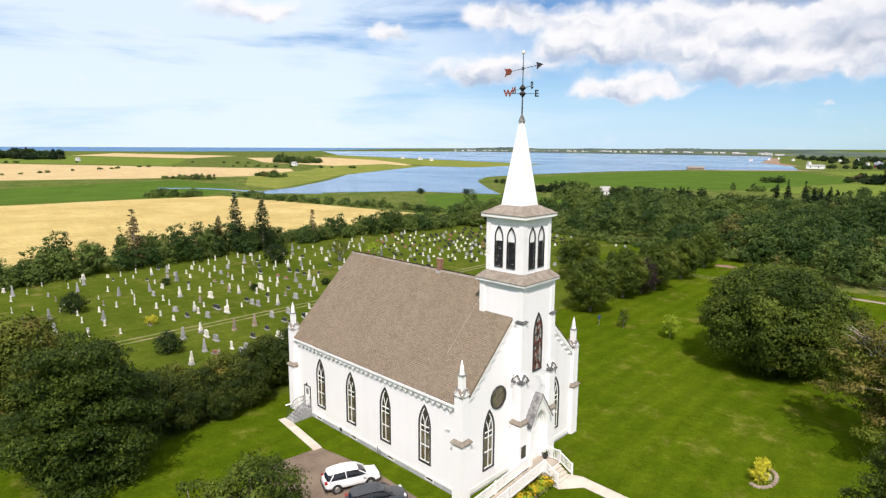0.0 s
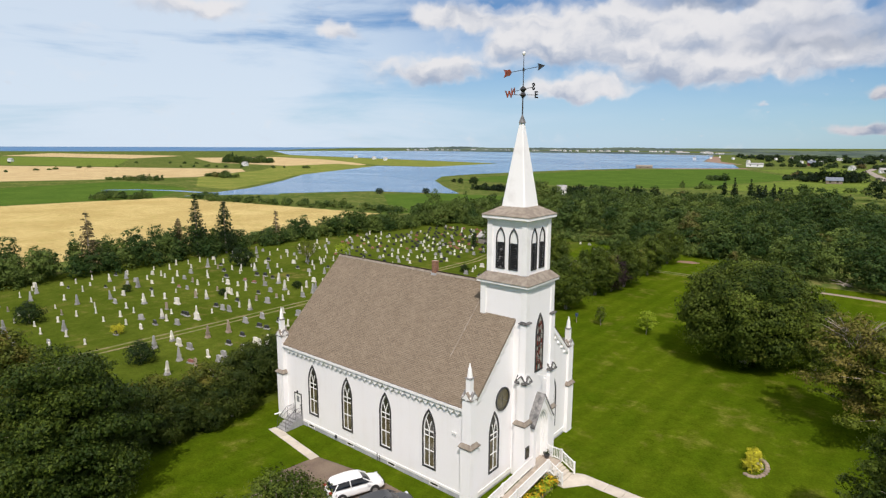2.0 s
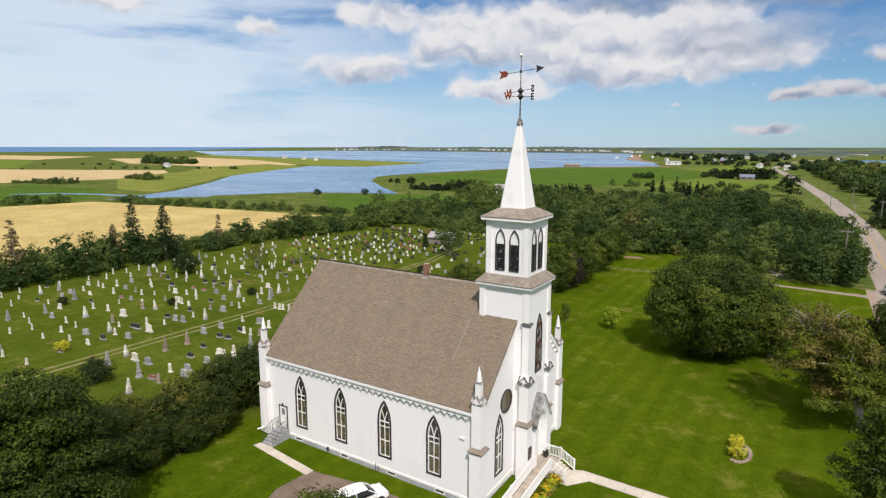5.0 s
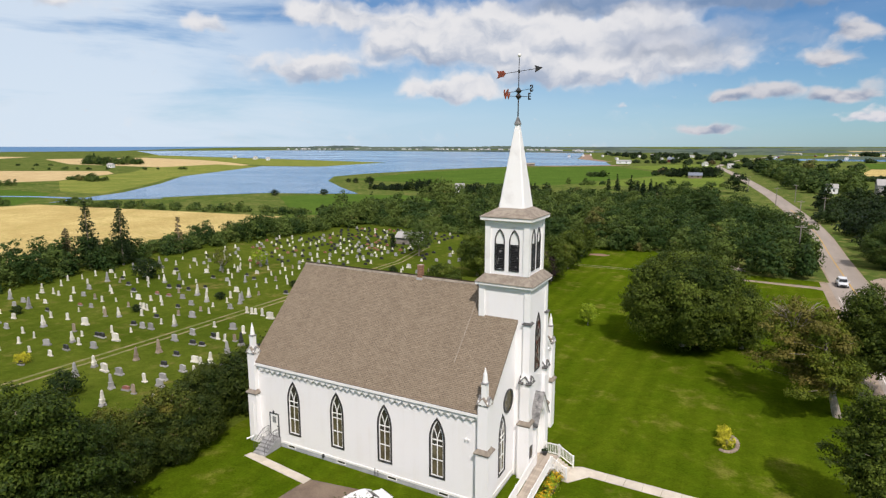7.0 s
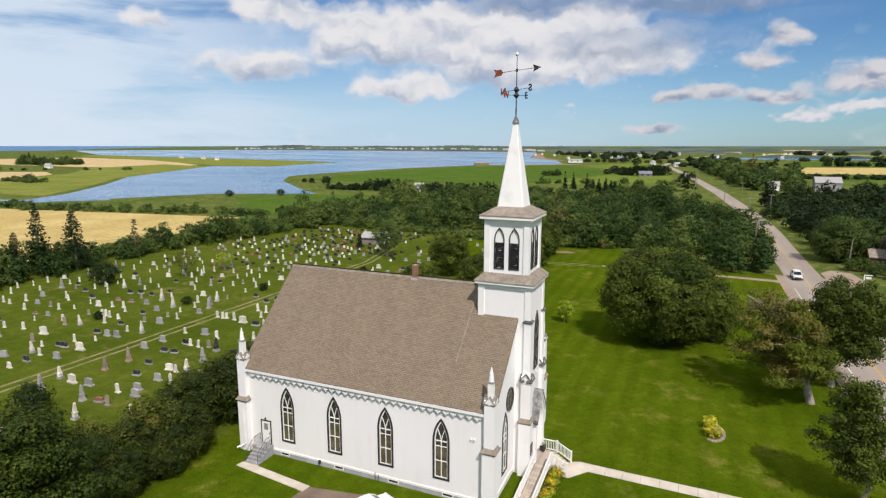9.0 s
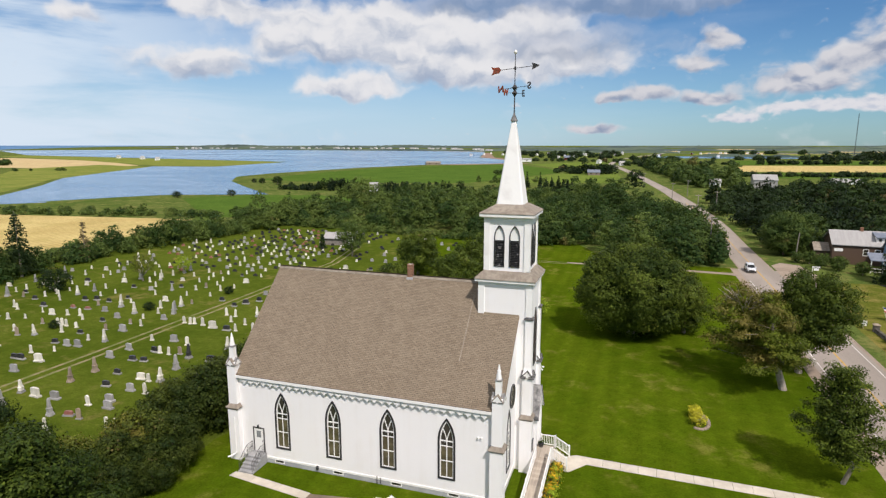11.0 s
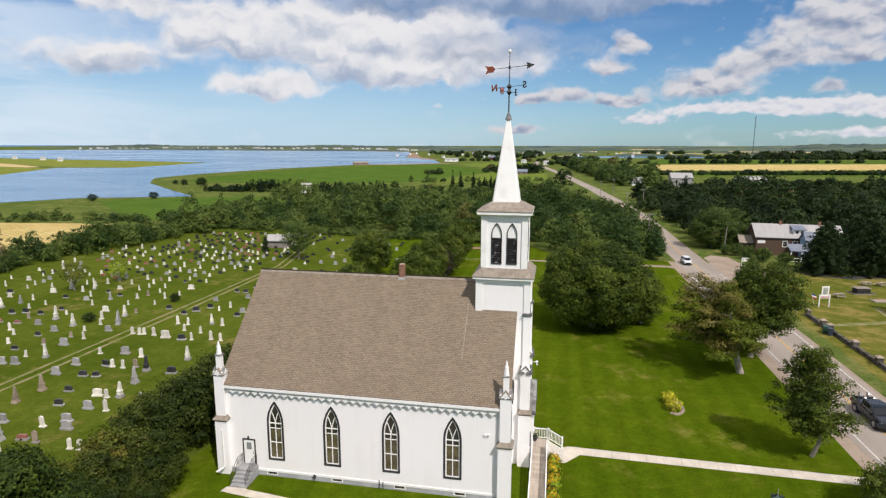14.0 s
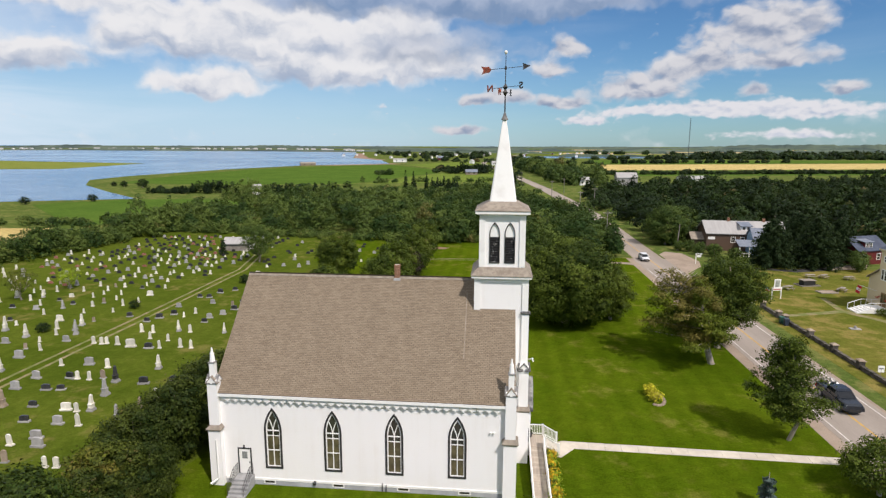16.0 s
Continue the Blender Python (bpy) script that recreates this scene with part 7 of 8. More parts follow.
def suv(colour, label, m):
    lower = [(-2.28, 0.70, 0.72, 0.42, 0.95), (-2.18, 0.84, 0.82, 0.30, 1.06), (-1.4, 0.91, 0.88, 0.24, 1.06), (0.0, 0.92, 0.88, 0.24, 1.03), (0.9, 0.92, 0.87, 0.24, 1.02), (1.7, 0.91, 0.82, 0.26, 0.96), (2.15, 0.82, 0.72, 0.32, 0.84), (2.30, 0.66, 0.58, 0.40, 0.70)]
    cabin = [(-2.14, 0.72, 0.60, 0.98, 1.10), (-1.74, 0.80, 0.62, 0.98, 1.52), (-0.6, 0.84, 0.66, 0.98, 1.64), (0.3, 0.83, 0.65, 0.98, 1.60), (1.28, 0.76, 0.64, 0.96, 1.06)]
    roof = [(-2.02, 0.58, 0.54, 1.45, 1.52), (-1.6, 0.65, 0.60, 1.56, 1.65), (-0.5, 0.68, 0.63, 1.61, 1.70), (0.25, 0.67, 0.62, 1.57, 1.65), (0.56, 0.62, 0.56, 1.48, 1.53)]
    sash = ((0.48, 1.22, 0, 0.66, 0.78, 1.50, 1.02), (-0.62, -0.55, 0, 0.70, 0.86, 1.62, 1.0), (-1.55, -1.95, 0, 0.68, 0.84, 1.56, 1.02))
    return vehicle("car", label, "car", colour, lower, cabin, roof, (-1.36, 1.34), 0.36, (2.10, 0.46, 0.74, 0.10), (-2.14, 0.52, 0.92, 0.12), m, sash)


suv(paint("white_car_paint", (0.78, 0.78, 0.77)), "white sport utility car parked on the gravel", pose(-7.45, -4.35, 0.018, 0, 0, 68))
suv(paint("dark_grey_car_paint", (0.045, 0.05, 0.058)), "dark blue-grey car parked on the gravel", pose(-3.75, -4.75, 0.018, 0, 0, 66))
suv(paint("silver_car_paint", (0.62, 0.64, 0.66)), "silver car on the road", pose(33.4, 98.0, 0.032, 0, 0, -90))


def pickup(m):
    colour = paint("black_blue_truck_paint", (0.012, 0.017, 0.026), 0.2)
    lower = [(-2.85, 0.90, 0.90, 0.55, 1.16), (-2.7, 0.95, 0.95, 0.45, 1.20), (-0.7, 0.98, 0.95, 0.42, 1.20), (0.8, 0.98, 0.95, 0.42, 1.18), (1.4, 0.98, 0.93, 0.42, 1.22), (2.5, 0.97, 0.86, 0.44, 1.16), (2.85, 0.90, 0.80, 0.48, 1.05)]
    cabin = [(-0.85, 0.88, 0.74, 1.14, 1.78), (0.6, 0.90, 0.76, 1.14, 1.82), (1.45, 0.86, 0.76, 1.14, 1.26)]
    roof = [(-0.98, 0.76, 0.70, 1.74, 1.84), (-0.4, 0.80, 0.74, 1.80, 1.92), (0.5, 0.80, 0.74, 1.78, 1.90), (0.78, 0.74, 0.68, 1.70, 1.76)]
    truck = vehicle("pickup_truck", "dark blue-black pickup truck with a loaded bed on the road", "truck", colour, lower, cabin, roof, (-1.85, 1.80), 0.42, (2.72, 0.52, 0.86, 0.16), (-2.80, 0.72, 0.80, 0.30), m,
                    ((0.72, 1.42, 0, 0.74, 0.88, 1.72, 1.18), (-0.2, -0.15, 0, 0.78, 0.92, 1.80, 1.16), (-0.9, -0.85, 0, 0.74, 0.90, 1.76, 1.16)))
    part("bed_wall", rim(bmesh.new(), [(-2.8, -0.95), (-2.8, 0.95), (-0.95, 0.95), (-0.95, -0.95)], [(-2.68, -0.82), (-2.68, 0.82), (-1.05, 0.82), (-1.05, -0.82)], "z", 1.15, 1.32), colour, truck)
    bm = bmesh.new()
    for s in (-0.4, 0.35):
        for x in (-2.5, -1.5):
            tube(bm, (x, s - 0.03, 1.62), (x, s + 0.03, 1.62), 0.30, 14)
        tube(bm, (-2.5, s, 1.62), (-2.0, s, 2.0), 0.03, 6)
        tube(bm, (-2.0, s, 2.0), (-1.5, s, 1.62), 0.03, 6)
    part("load", bm, RIM, truck, "bicycles loaded upright in the bed")
    return truck


pickup(pose(35.3, 20.6, 0.032, 0, 0, -90))

# ---- the yard, houses and poles across the road ----
WALLSTONE = material("dark_wall_stone", (0.065, 0.058, 0.05), 0.95, other=(0.12, 0.105, 0.09), scale=1.0, fine=0.15, bump=0.5, per_object=0.35)
yard_wall = thing("yard_wall", "low dark stone wall with square piers along the road", "wall")
for k in range(62):
    y = 24.5 + k * 0.55
    for row in range(2):
        part("stone", box(bmesh.new(), 43.35, 43.8, y + row * 0.2, y + row * 0.2 + 0.52, row * 0.27, row * 0.27 + 0.262 + 0.03 * math.sin(k * 1.9)), WALLSTONE, yard_wall)
for y in (25.6, 31.4, 37.2, 43.2, 50.6, 52.8, 58.4):
    pier = part("pier", stack(bmesh.new(), [(0.36, 0.0), (0.34, 1.0)], 4, 43.58, y), WALLSTONE, yard_wall)
    part("cap", stack(bmesh.new(), [(0.44, 1.0), (0.44, 1.10), (0.2, 1.24)], 4, 43.58, y), BROWN_STONE, pier)
for x, y, mat, nm in ((42.6, 49.6, (0.02, 0.07, 0.05), "dark green wheeled bin beside the stone wall"), (42.8, 48.6, (0.03, 0.04, 0.06), "dark grey wheeled bin beside the stone wall")):
    wheely = thing("wheeled_bin", nm, "bin", pose(x, y, 0))
    mat = material("bin_plastic", mat, 0.5, other=tuple(c * 1.4 for c in mat), scale=2)
    part("tub", stack(bmesh.new(), [(0.24, 0.05), (0.33, 1.0)], 4), mat, wheely)
    part("lid", stack(bmesh.new(), [(0.36, 1.0), (0.36, 1.06), (0.25, 1.13)], 4), mat, wheely)
    for s in (-1, 1):
        part("wheel", tube(bmesh.new(), (-0.25, s * 0.2, 0.1), (-0.25, s * 0.26, 0.1), 0.1, 10), TYRE, wheely)
for x, y in ((42.4, 59.6), (44.6, 29.2)):
    small_sign = thing("road_sign", "small white sign on a short post", "sign", pose(x, y, 0))
    part("post", tube(bmesh.new(), (0, 0, -0.2), (0, 0, 1.0), 0.04, 6), BARK, small_sign)
    part("board", box(bmesh.new(), -0.35, 0.35, -0.03, 0.03, 0.45, 1.25), TRIM, small_sign)
    part("line", box(bmesh.new(), -0.25, 0.25, -0.036, -0.031, 0.85, 0.98), IRON, small_sign)
bracket = thing("sign_post", "white wooden post with a hanging sign arm", "sign", pose(44.3, 95.2, 0))
part("post", box(bmesh.new(), -0.07, 0.07, -0.07, 0.07, -0.2, 2.4), TRIM, bracket)
part("arm", box(bmesh.new(), -0.07, 1.3, -0.05, 0.05, 2.2, 2.36), TRIM, bracket)
part("board", box(bmesh.new(), 0.25, 1.15, -0.03, 0.03, 1.55, 2.0), TRIM, bracket)
for x in (0.4, 1.0):
    part("hanger", box(bmesh.new(), x - 0.02, x + 0.02, -0.02, 0.02, 2.0, 2.2), IRON, bracket)
sign = thing("yard_sign", "white wooden sign on two tall posts in the yard", "sign", pose(48.4, 64.6, 0, 0, 0, 12))
for x in (-0.85, 0.85):
    part("post", box(bmesh.new(), x - 0.07, x + 0.07, -0.07, 0.07, -0.2, 2.9 if abs(x) > 1 else 2.2), TRIM, sign)
part("board", rim(bmesh.new(), [(-0.6, 2.0), (-0.6, 3.6), (0.6, 3.6), (0.6, 2.0)], [(-0.42, 2.2), (-0.42, 3.4), (0.42, 3.4), (0.42, 2.2)], "y", -0.05, 0.05), TRIM, sign)
part("panel", box(bmesh.new(), -0.42, 0.42, -0.03, 0.03, 2.2, 3.4), material("pale_sign_panel", (0.40, 0.42, 0.36), 0.5, other=(0.20, 0.22, 0.2), scale=2), sign)
part("lower_board", box(bmesh.new(), -0.95, 0.95, -0.05, 0.05, 1.55, 2.0), TRIM, sign)
part("line", box(bmesh.new(), -0.75, 0.75, -0.062, -0.051, 1.68, 1.86), material("faded_red_paint", (0.36, 0.06, 0.06), 0.6, other=(0.42, 0.12, 0.1), scale=3), sign)
yard_flag = thing("flag", "small striped flag on a slanted pole beside the sign", "flag", pose(46.9, 64.9, 0, 0, 0, 12))
part("pole", tube(bmesh.new(), (0.35, 0, -0.2), (-0.55, 0, 2.3), 0.025, 6), TRIM, yard_flag)
for k, shade in enumerate(((0.03, 0.05, 0.20), (0.70, 0.69, 0.68), (0.42, 0.03, 0.04))):
    part("cloth", prism(bmesh.new(), [(-0.55 + 0.10 * k, 2.25 - 0.26 * k), (0.30 + 0.10 * k, 1.95 - 0.26 * k), (0.40 + 0.10 * k, 1.69 - 0.26 * k), (-0.45 + 0.10 * k, 1.99 - 0.26 * k)], "y", -0.05, -0.03), material("flag_cloth", shade, 0.8, scale=3), yard_flag)
WEATHERED = material("weathered_grey_wood", (0.30, 0.27, 0.24), 0.9, other=(0.22, 0.19, 0.16), scale=1.5, fine=0.12, per_object=0.2)


def picnic_table(m):
    table = thing("picnic_table", "weathered grey wooden picnic table with two benches", "table", m, "picnic tables in the yard")
    for k in range(5):
        part("top_board", box(bmesh.new(), -0.9, 0.9, -0.38 + k * 0.155, -0.24 + k * 0.155, 0.72, 0.76), WEATHERED, table)
    for s in (-0.72, 0.60):
        part("bench", box(bmesh.new(), -0.9, 0.9, s, s + 0.24, 0.42, 0.46), WEATHERED, table)
    for x in (-0.65, 0.65):
        bm = tube(bmesh.new(), (x, -0.62, 0.0), (x, -0.15, 0.74), 0.05, 4)
        tube(bm, (x, 0.62, 0.0), (x, 0.15, 0.74), 0.05, 4)
        tube(bm, (x, -0.78, 0.40), (x, 0.78, 0.40), 0.045, 4)
        part("leg_frame", bm, WEATHERED, table)
    return table


table = picnic_table(pose(53.8, 71.8, 0, 0, 0, 20))
for x, y, turn in ((63.1, 82.7, 5), (65.6, 82.6, 30), (63.2, 71.4, 50), (69.9, 81.4, 5)):
    copy_thing(table, pose(x, y, 0, 0, 0, turn))
shelter = thing("barbecue_stand", "low dark covered stand on a timber frame in the yard", "stand", pose(59.2, 76.0, 0, 0, 0, 12) @ Matrix.Diagonal((0.85, 0.85, 0.85, 1)))
part("base", rim(bmesh.new(), [(-2.3, -1.4), (-2.3, 1.4), (2.3, 1.4), (2.3, -1.4)], [(-2.1, -1.2), (-2.1, 1.2), (2.1, 1.2), (2.1, -1.2)], "z", 0.0, 0.22), WEATHERED, shelter)
part("cover", stack(bmesh.new(), [(0.8, 0.0), (0.85, 0.95), (0.7, 1.1)], 4), PLASTIC, shelter, "black cover", Matrix.Diagonal((1.7, 1.0, 1.0, 1)))
part("roof", box(bmesh.new(), -1.6, 1.6, -1.0, 1.0, 1.22, 1.30), WEATHERED, shelter)
sandbox = thing("sandbox", "low timber-edged sandbox in the yard", "sandbox", pose(60.0, 70.4, 0, 0, 0, 8) @ Matrix.Diagonal((0.75, 0.75, 0.75, 1)))
part("edge", rim(bmesh.new(), [(-2.2, -1.2), (-2.2, 1.2), (2.2, 1.2), (2.2, -1.2)], [(-2.05, -1.05), (-2.05, 1.05), (2.05, 1.05), (2.05, -1.05)], "z", 0.0, 0.25), WEATHERED, sandbox)
part("sand", box(bmesh.new(), -2.05, 2.05, -1.05, 1.05, 0.0, 0.14), SHOULDER, sandbox)
monument = thing("monument", "small pale stone monument in the yard", "monument", pose(52.2, 47.8, 0) @ Matrix.Diagonal((0.7, 0.7, 0.8, 1)))
part("slab", box(bmesh.new(), -1.0, 1.0, -0.6, 0.6, 0.0, 0.14), GREY_STONE, monument)
part("stone", stack(bmesh.new(), [(0.3, 0.12), (0.22, 0.5), (0.1, 0.62)], 6), GREY_STONE, monument)

CREAM = clapboard("cream_painted_boards", (0.62, 0.52, 0.34))
BROWN_BOARD = clapboard("dark_brown_wood_shingles", (0.100, 0.064, 0.045), 0.18)
RED_BOARD = clapboard("dark_red_boards", (0.12, 0.018, 0.018), 0.18)
METAL_ROOF = material("pale_grey_metal_roof", (0.36, 0.35, 0.34), 0.55, other=(0.31, 0.30, 0.29), scale=0.5, stretch=(4, 0.3, 1), fine=0.05)
SLATE_ROOF = material("blue_grey_roof_shingles", (0.13, 0.155, 0.20), 0.8, other=(0.19, 0.21, 0.25), scale=0.8, fine=0.12, bump=0.3)
BLUE_BOARD = clapboard("pale_blue_boards", (0.22, 0.34, 0.50), 0.16)


def gable_roof(x0, x1, y0, y1, eave, ridge, over=0.35, thick=0.18):
    """Two slopes over a box, with the ridge along x."""
    bm = bmesh.new()
    mid = (y0 + y1) / 2
    drop = over * (ridge - eave) / (mid - y0)
    for s, edge in ((-1, y0 - over), (1, y1 + over)):
        prism(bm, [(edge, eave - drop), (mid, ridge), (mid, ridge + thick), (edge, eave - drop + thick)], "x", x0 - over, x1 + over)
    return bm


def house_body(x0, x1, y0, y1, eave, ridge):
    bm = box(bmesh.new(), x0, x1, y0, y1, 0.0, eave)
    mid = (y0 + y1) / 2
    prism(bm, [(y0, eave), (y1, eave), (mid, ridge)], "x", x0, x1)
    return bm


def sash_window(parent, x, y, z, w=0.9, h=1.3, turn=0):
    win = part("window", rim(bmesh.new(), [(-w / 2 - 0.12, -h / 2 - 0.12), (-w / 2 - 0.12, h / 2 + 0.12), (w / 2 + 0.12, h / 2 + 0.12), (w / 2 + 0.12, -h / 2 - 0.12)], [(-w / 2, -h / 2), (-w / 2, h / 2), (w / 2, h / 2), (w / 2, -h / 2)], "y", -0.06, 0.02), TRIM, parent, m=pose(x, y, z, 0, 0, turn))
    part("pane", box(bmesh.new(), -w / 2, w / 2, -0.02, -0.01, -h / 2, h / 2), GLASS, win)
    part("glazing_bar", box(bmesh.new(), -w / 2, w / 2, -0.04, -0.015, -0.03, 0.03), TRIM, win)


farm = thing("house", "brown shingled house with a pale metal roof among trees", "house", pose(52.6, 113.4, 0, 0, 0, -4))
part("wall", house_body(0, 19, 0, 9, 4.5, 7.0), BROWN_BOARD, farm)
part("roof", gable_roof(0, 19, 0, 9, 4.5, 7.1), METAL_ROOF, farm, "pale grey metal roof")
for x in (6.2, 14.8):
    chim = part("chimney", stack(bmesh.new(), [(0.3, 6.6), (0.3, 8.0)], 4, x, 4.5), BRICK, farm)
dormer = part("dormer", house_body(-1.2, 1.2, -0.6, 2.6, 1.45, 1.46), TRIM, farm, m=pose(9.6, 1.5, 5.0))
part("roof", prism(bmesh.new(), [(-1.05, 1.30), (2.6, 2.0), (2.6, 2.12), (-1.05, 1.42)], "x", -1.5, 1.5), SLATE_ROOF, dormer)
for x in (-0.55, 0.55):
    part("window", box(bmesh.new(), x - 0.42, x + 0.42, -0.65, -0.60, 0.35, 1.2), TRIM, dormer)
    part("pane", box(bmesh.new(), x - 0.30, x + 0.30, -0.67, -0.655, 0.45, 1.1), GLASS, dormer)
for x in (6.4, 8.6):
    sash_window(farm, x, 0.0, 2.9)
part("sign_board", box(bmesh.new(), 0.3, 2.0, -0.1, -0.02, 2.9, 3.6), TRIM, farm, "white board on the wall")
wing = part("wing", house_body(9.6, 16.0, -5.4, 0.2, 4.2, 6.2), BLUE_BOARD, farm, "pale blue wing with a porch")
part("roof", gable_roof(9.6, 16.0, -5.4, 0.2, 4.2, 6.3), SLATE_ROOF, wing)
part("porch_roof", prism(bmesh.new(), [(-9.0, 2.6), (-5.3, 3.7), (-5.3, 3.85), (-9.0, 2.75)], "x", 5.2, 12.2), SLATE_ROOF, farm)
for x in (5.4, 7.6, 9.8, 12.0):
    part("porch_post", box(bmesh.new(), x - 0.08, x + 0.08, -8.9, -8.74, 0, 2.65), TRIM, farm)
part("porch_rail", box(box(bmesh.new(), 5.4, 12.0, -8.86, -8.78, 0.9, 1.0), 5.4, 12.0, -8.86, -8.78, 0.25, 0.32), TRIM, farm)
part("lean_to", house_body(-3.0, 0.0, 2.0, 8.0, 2.6, 3.9), BROWN_BOARD, farm)
part("lean_to_roof", gable_roof(-3.0, -0.1, 2.0, 8.0, 2.6, 4.0, 0.3, 0.12), FLASHING, farm)

barn = thing("house", "dark red house with a blue-grey roof and white windows", "house", pose(80.2, 97.0, 0, 0, 0, 22))
part("wall", house_body(0, 9, 0, 7, 3.4, 5.8), RED_BOARD, barn)
NAVY_ROOF = material("navy_roof_shingles", (0.035, 0.045, 0.075), 0.7, other=(0.06, 0.075, 0.11), scale=0.8, fine=0.12, bump=0.3)
part("roof", gable_roof(0, 9, 0, 7, 3.4, 5.9), NAVY_ROOF, barn)
dormer = part("dormer", house_body(-1.2, 1.2, -0.2, 2.5, 1.5, 1.6), RED_BOARD, barn, m=pose(3.6, 0.8, 3.6))
part("roof", prism(bmesh.new(), [(-0.5, 1.45), (2.6, 1.95), (2.6, 2.07), (-0.5, 1.57)], "x", -1.5, 1.5), SLATE_ROOF, dormer)
for x in (-0.6, 0.6):
    sash_window(barn, 3.6 + x, 0.55, 4.4, 0.6, 0.9)
for x in (2.0, 6.2):
    sash_window(barn, x, 0.0, 1.8)

hall = thing("hall", "cream wooden hall with a square tower and white steps", "hall", pose(62.6, 61.5, 0))
part("wall", house_body(1.0, 16, -10.5, 3.3, 4.5, 8.6), CREAM, hall)
part("roof", gable_roof(1.0, 16, -10.5, 3.3, 4.5, 8.7), FLASHING, hall)
tower_hall = part("tower", stack(bmesh.new(), [(2.1, 0.0), (2.1, 10.0)], 4, 1.6, -3.6), CREAM, hall)
part("tower_cornice", stack(bmesh.new(), [(2.15, 9.7), (2.4, 10.0), (2.4, 10.2)], 4, 1.6, -3.6), CREAM, tower_hall)
part("tower_roof", stack(bmesh.new(), [(2.4, 10.2), (1.5, 10.9), (0.1, 15.0)], 4, 1.6, -3.6), SLATE_ROOF, tower_hall)
for y in (-2.5, -3.3):
    sash_window(hall, -0.5, y, 6.0, 0.5, 1.6, -90)
sash_window(hall, -0.5, -2.9, 8.6, 0.9, 0.8, -90)
entry = part("door", box(bmesh.new(), -0.58, -0.5, -4.2, -2.8, 0.8, 3.1), material("brown_door_paint", (0.16, 0.09, 0.03), 0.5, other=(0.22, 0.13, 0.05), scale=2), hall)
for s in (-4.05, -3.4):
    part("pane", box(bmesh.new(), -0.60, -0.585, s, s + 0.5, 1.5, 2.9), GLASS_LOW, entry)
part("landing", box(bmesh.new(), -3.2, -0.5, -4.9, -2.2, 0.0, 0.80), TRIM, hall)
for k in range(4):
    part("step", box(bmesh.new(), -3.2 - 0.5 * (k + 1), -3.2 - 0.5 * k, -4.9, -2.2, 0.0, 0.64 - 0.16 * k), TRIM, hall)
for y in (-4.85, -2.25):
    part("handrail", tube(tube(tube(bmesh.new(), (-0.6, y, 1.75), (-3.2, y, 1.75), 0.05, 6), (-3.2, y, 1.75), (-5.2, y, 1.0), 0.05, 6), (-5.2, y, 0.0), (-5.2, y, 1.0), 0.05, 6), TRIM, hall)
    for x in (-1.6, -2.4, -3.2, -4.2):
        part("baluster", tube(bmesh.new(), (x, y, 0.1), (x, y, 1.75 if x > -3.3 else 1.4), 0.03, 5), TRIM, hall)
RED_BLOSSOM = foliage("red_blossom", (0.35, 0.02, 0.02), (0.5, 0.05, 0.04), through=0.05)
for y in (-4.6, -2.4):
    basket = part("hanging_basket", leaf_mesh("hanging_basket", [(-0.8, y, 2.3, 0.28), (-0.8, y, 2.05, 0.2)], 500, 0.12, RED_BLOSSOM, 3), None, hall, "basket of red flowers")
    basket["kind"] = "stuff"
flag = thing("flag", "red and white flag hanging from a slanted pole", "flag", pose(59.9, 60.4, 2.6, 0, 0, -10))
part("pole", tube(bmesh.new(), (3.75, 0.9, -0.1), (-0.7, -0.6, 1.4), 0.03, 6), TRIM, flag)
RED_CLOTH = material("red_cloth", (0.50, 0.02, 0.03), 0.8, other=(0.42, 0.02, 0.03), scale=3)
WHITE_CLOTH = material("white_cloth", (0.75, 0.74, 0.73), 0.8, scale=3)
for k, mat in enumerate((RED_CLOTH, WHITE_CLOTH, RED_CLOTH)):
    part("cloth", prism(bmesh.new(), [(-0.75 - 0.10 * k, 1.42 - 0.42 * k), (-0.15 - 0.10 * k, 1.10 - 0.42 * k), (-0.20 - 0.10 * k, 0.68 - 0.42 * k), (-0.85 - 0.10 * k, 1.0 - 0.42 * k)], "y", -0.5, -0.48), mat, flag)
part("emblem", prism(bmesh.new(), [(-0.62, 0.72), (-0.54, 0.86), (-0.46, 0.70), (-0.36, 0.62), (-0.50, 0.50), (-0.64, 0.58)], "y", -0.507, -0.501), RED_CLOTH, flag)
for k, (x, y, r) in enumerate(((60.6, 55.4, 0.9), (60.9, 53.8, 0.7))):
    b = broadleaf(r, 0.02, r * 1.3, 300 + k, LEAF, "small round shrub beside the hall", 130, 0.22, 8, 0.06, name="bush", category="bush")
    at(b, x, y)


def utility_pole(x, y, height, m_turn=0):
    pole = thing("utility_pole", "weathered wooden utility pole with a crossarm", "utility pole", pose(x, y, 0, 0, 0, m_turn), "poles along the road")
    part("pole", tube(bmesh.new(), (0, 0, -0.5), (0, 0, height), 0.16, 8, 0.11), WEATHERED, pole)
    part("crossarm", box(bmesh.new(), -1.1, 1.1, -0.06, 0.06, height - 0.55, height - 0.42), WEATHERED, pole)
    for u in (-1.0, -0.45, 0.45, 1.0):
        part("insulator", stack(bmesh.new(), [(0.04, height - 0.42), (0.06, height - 0.30), (0.03, height - 0.24)], 6, u, 0), GREY_STONE, pole)
    return pole


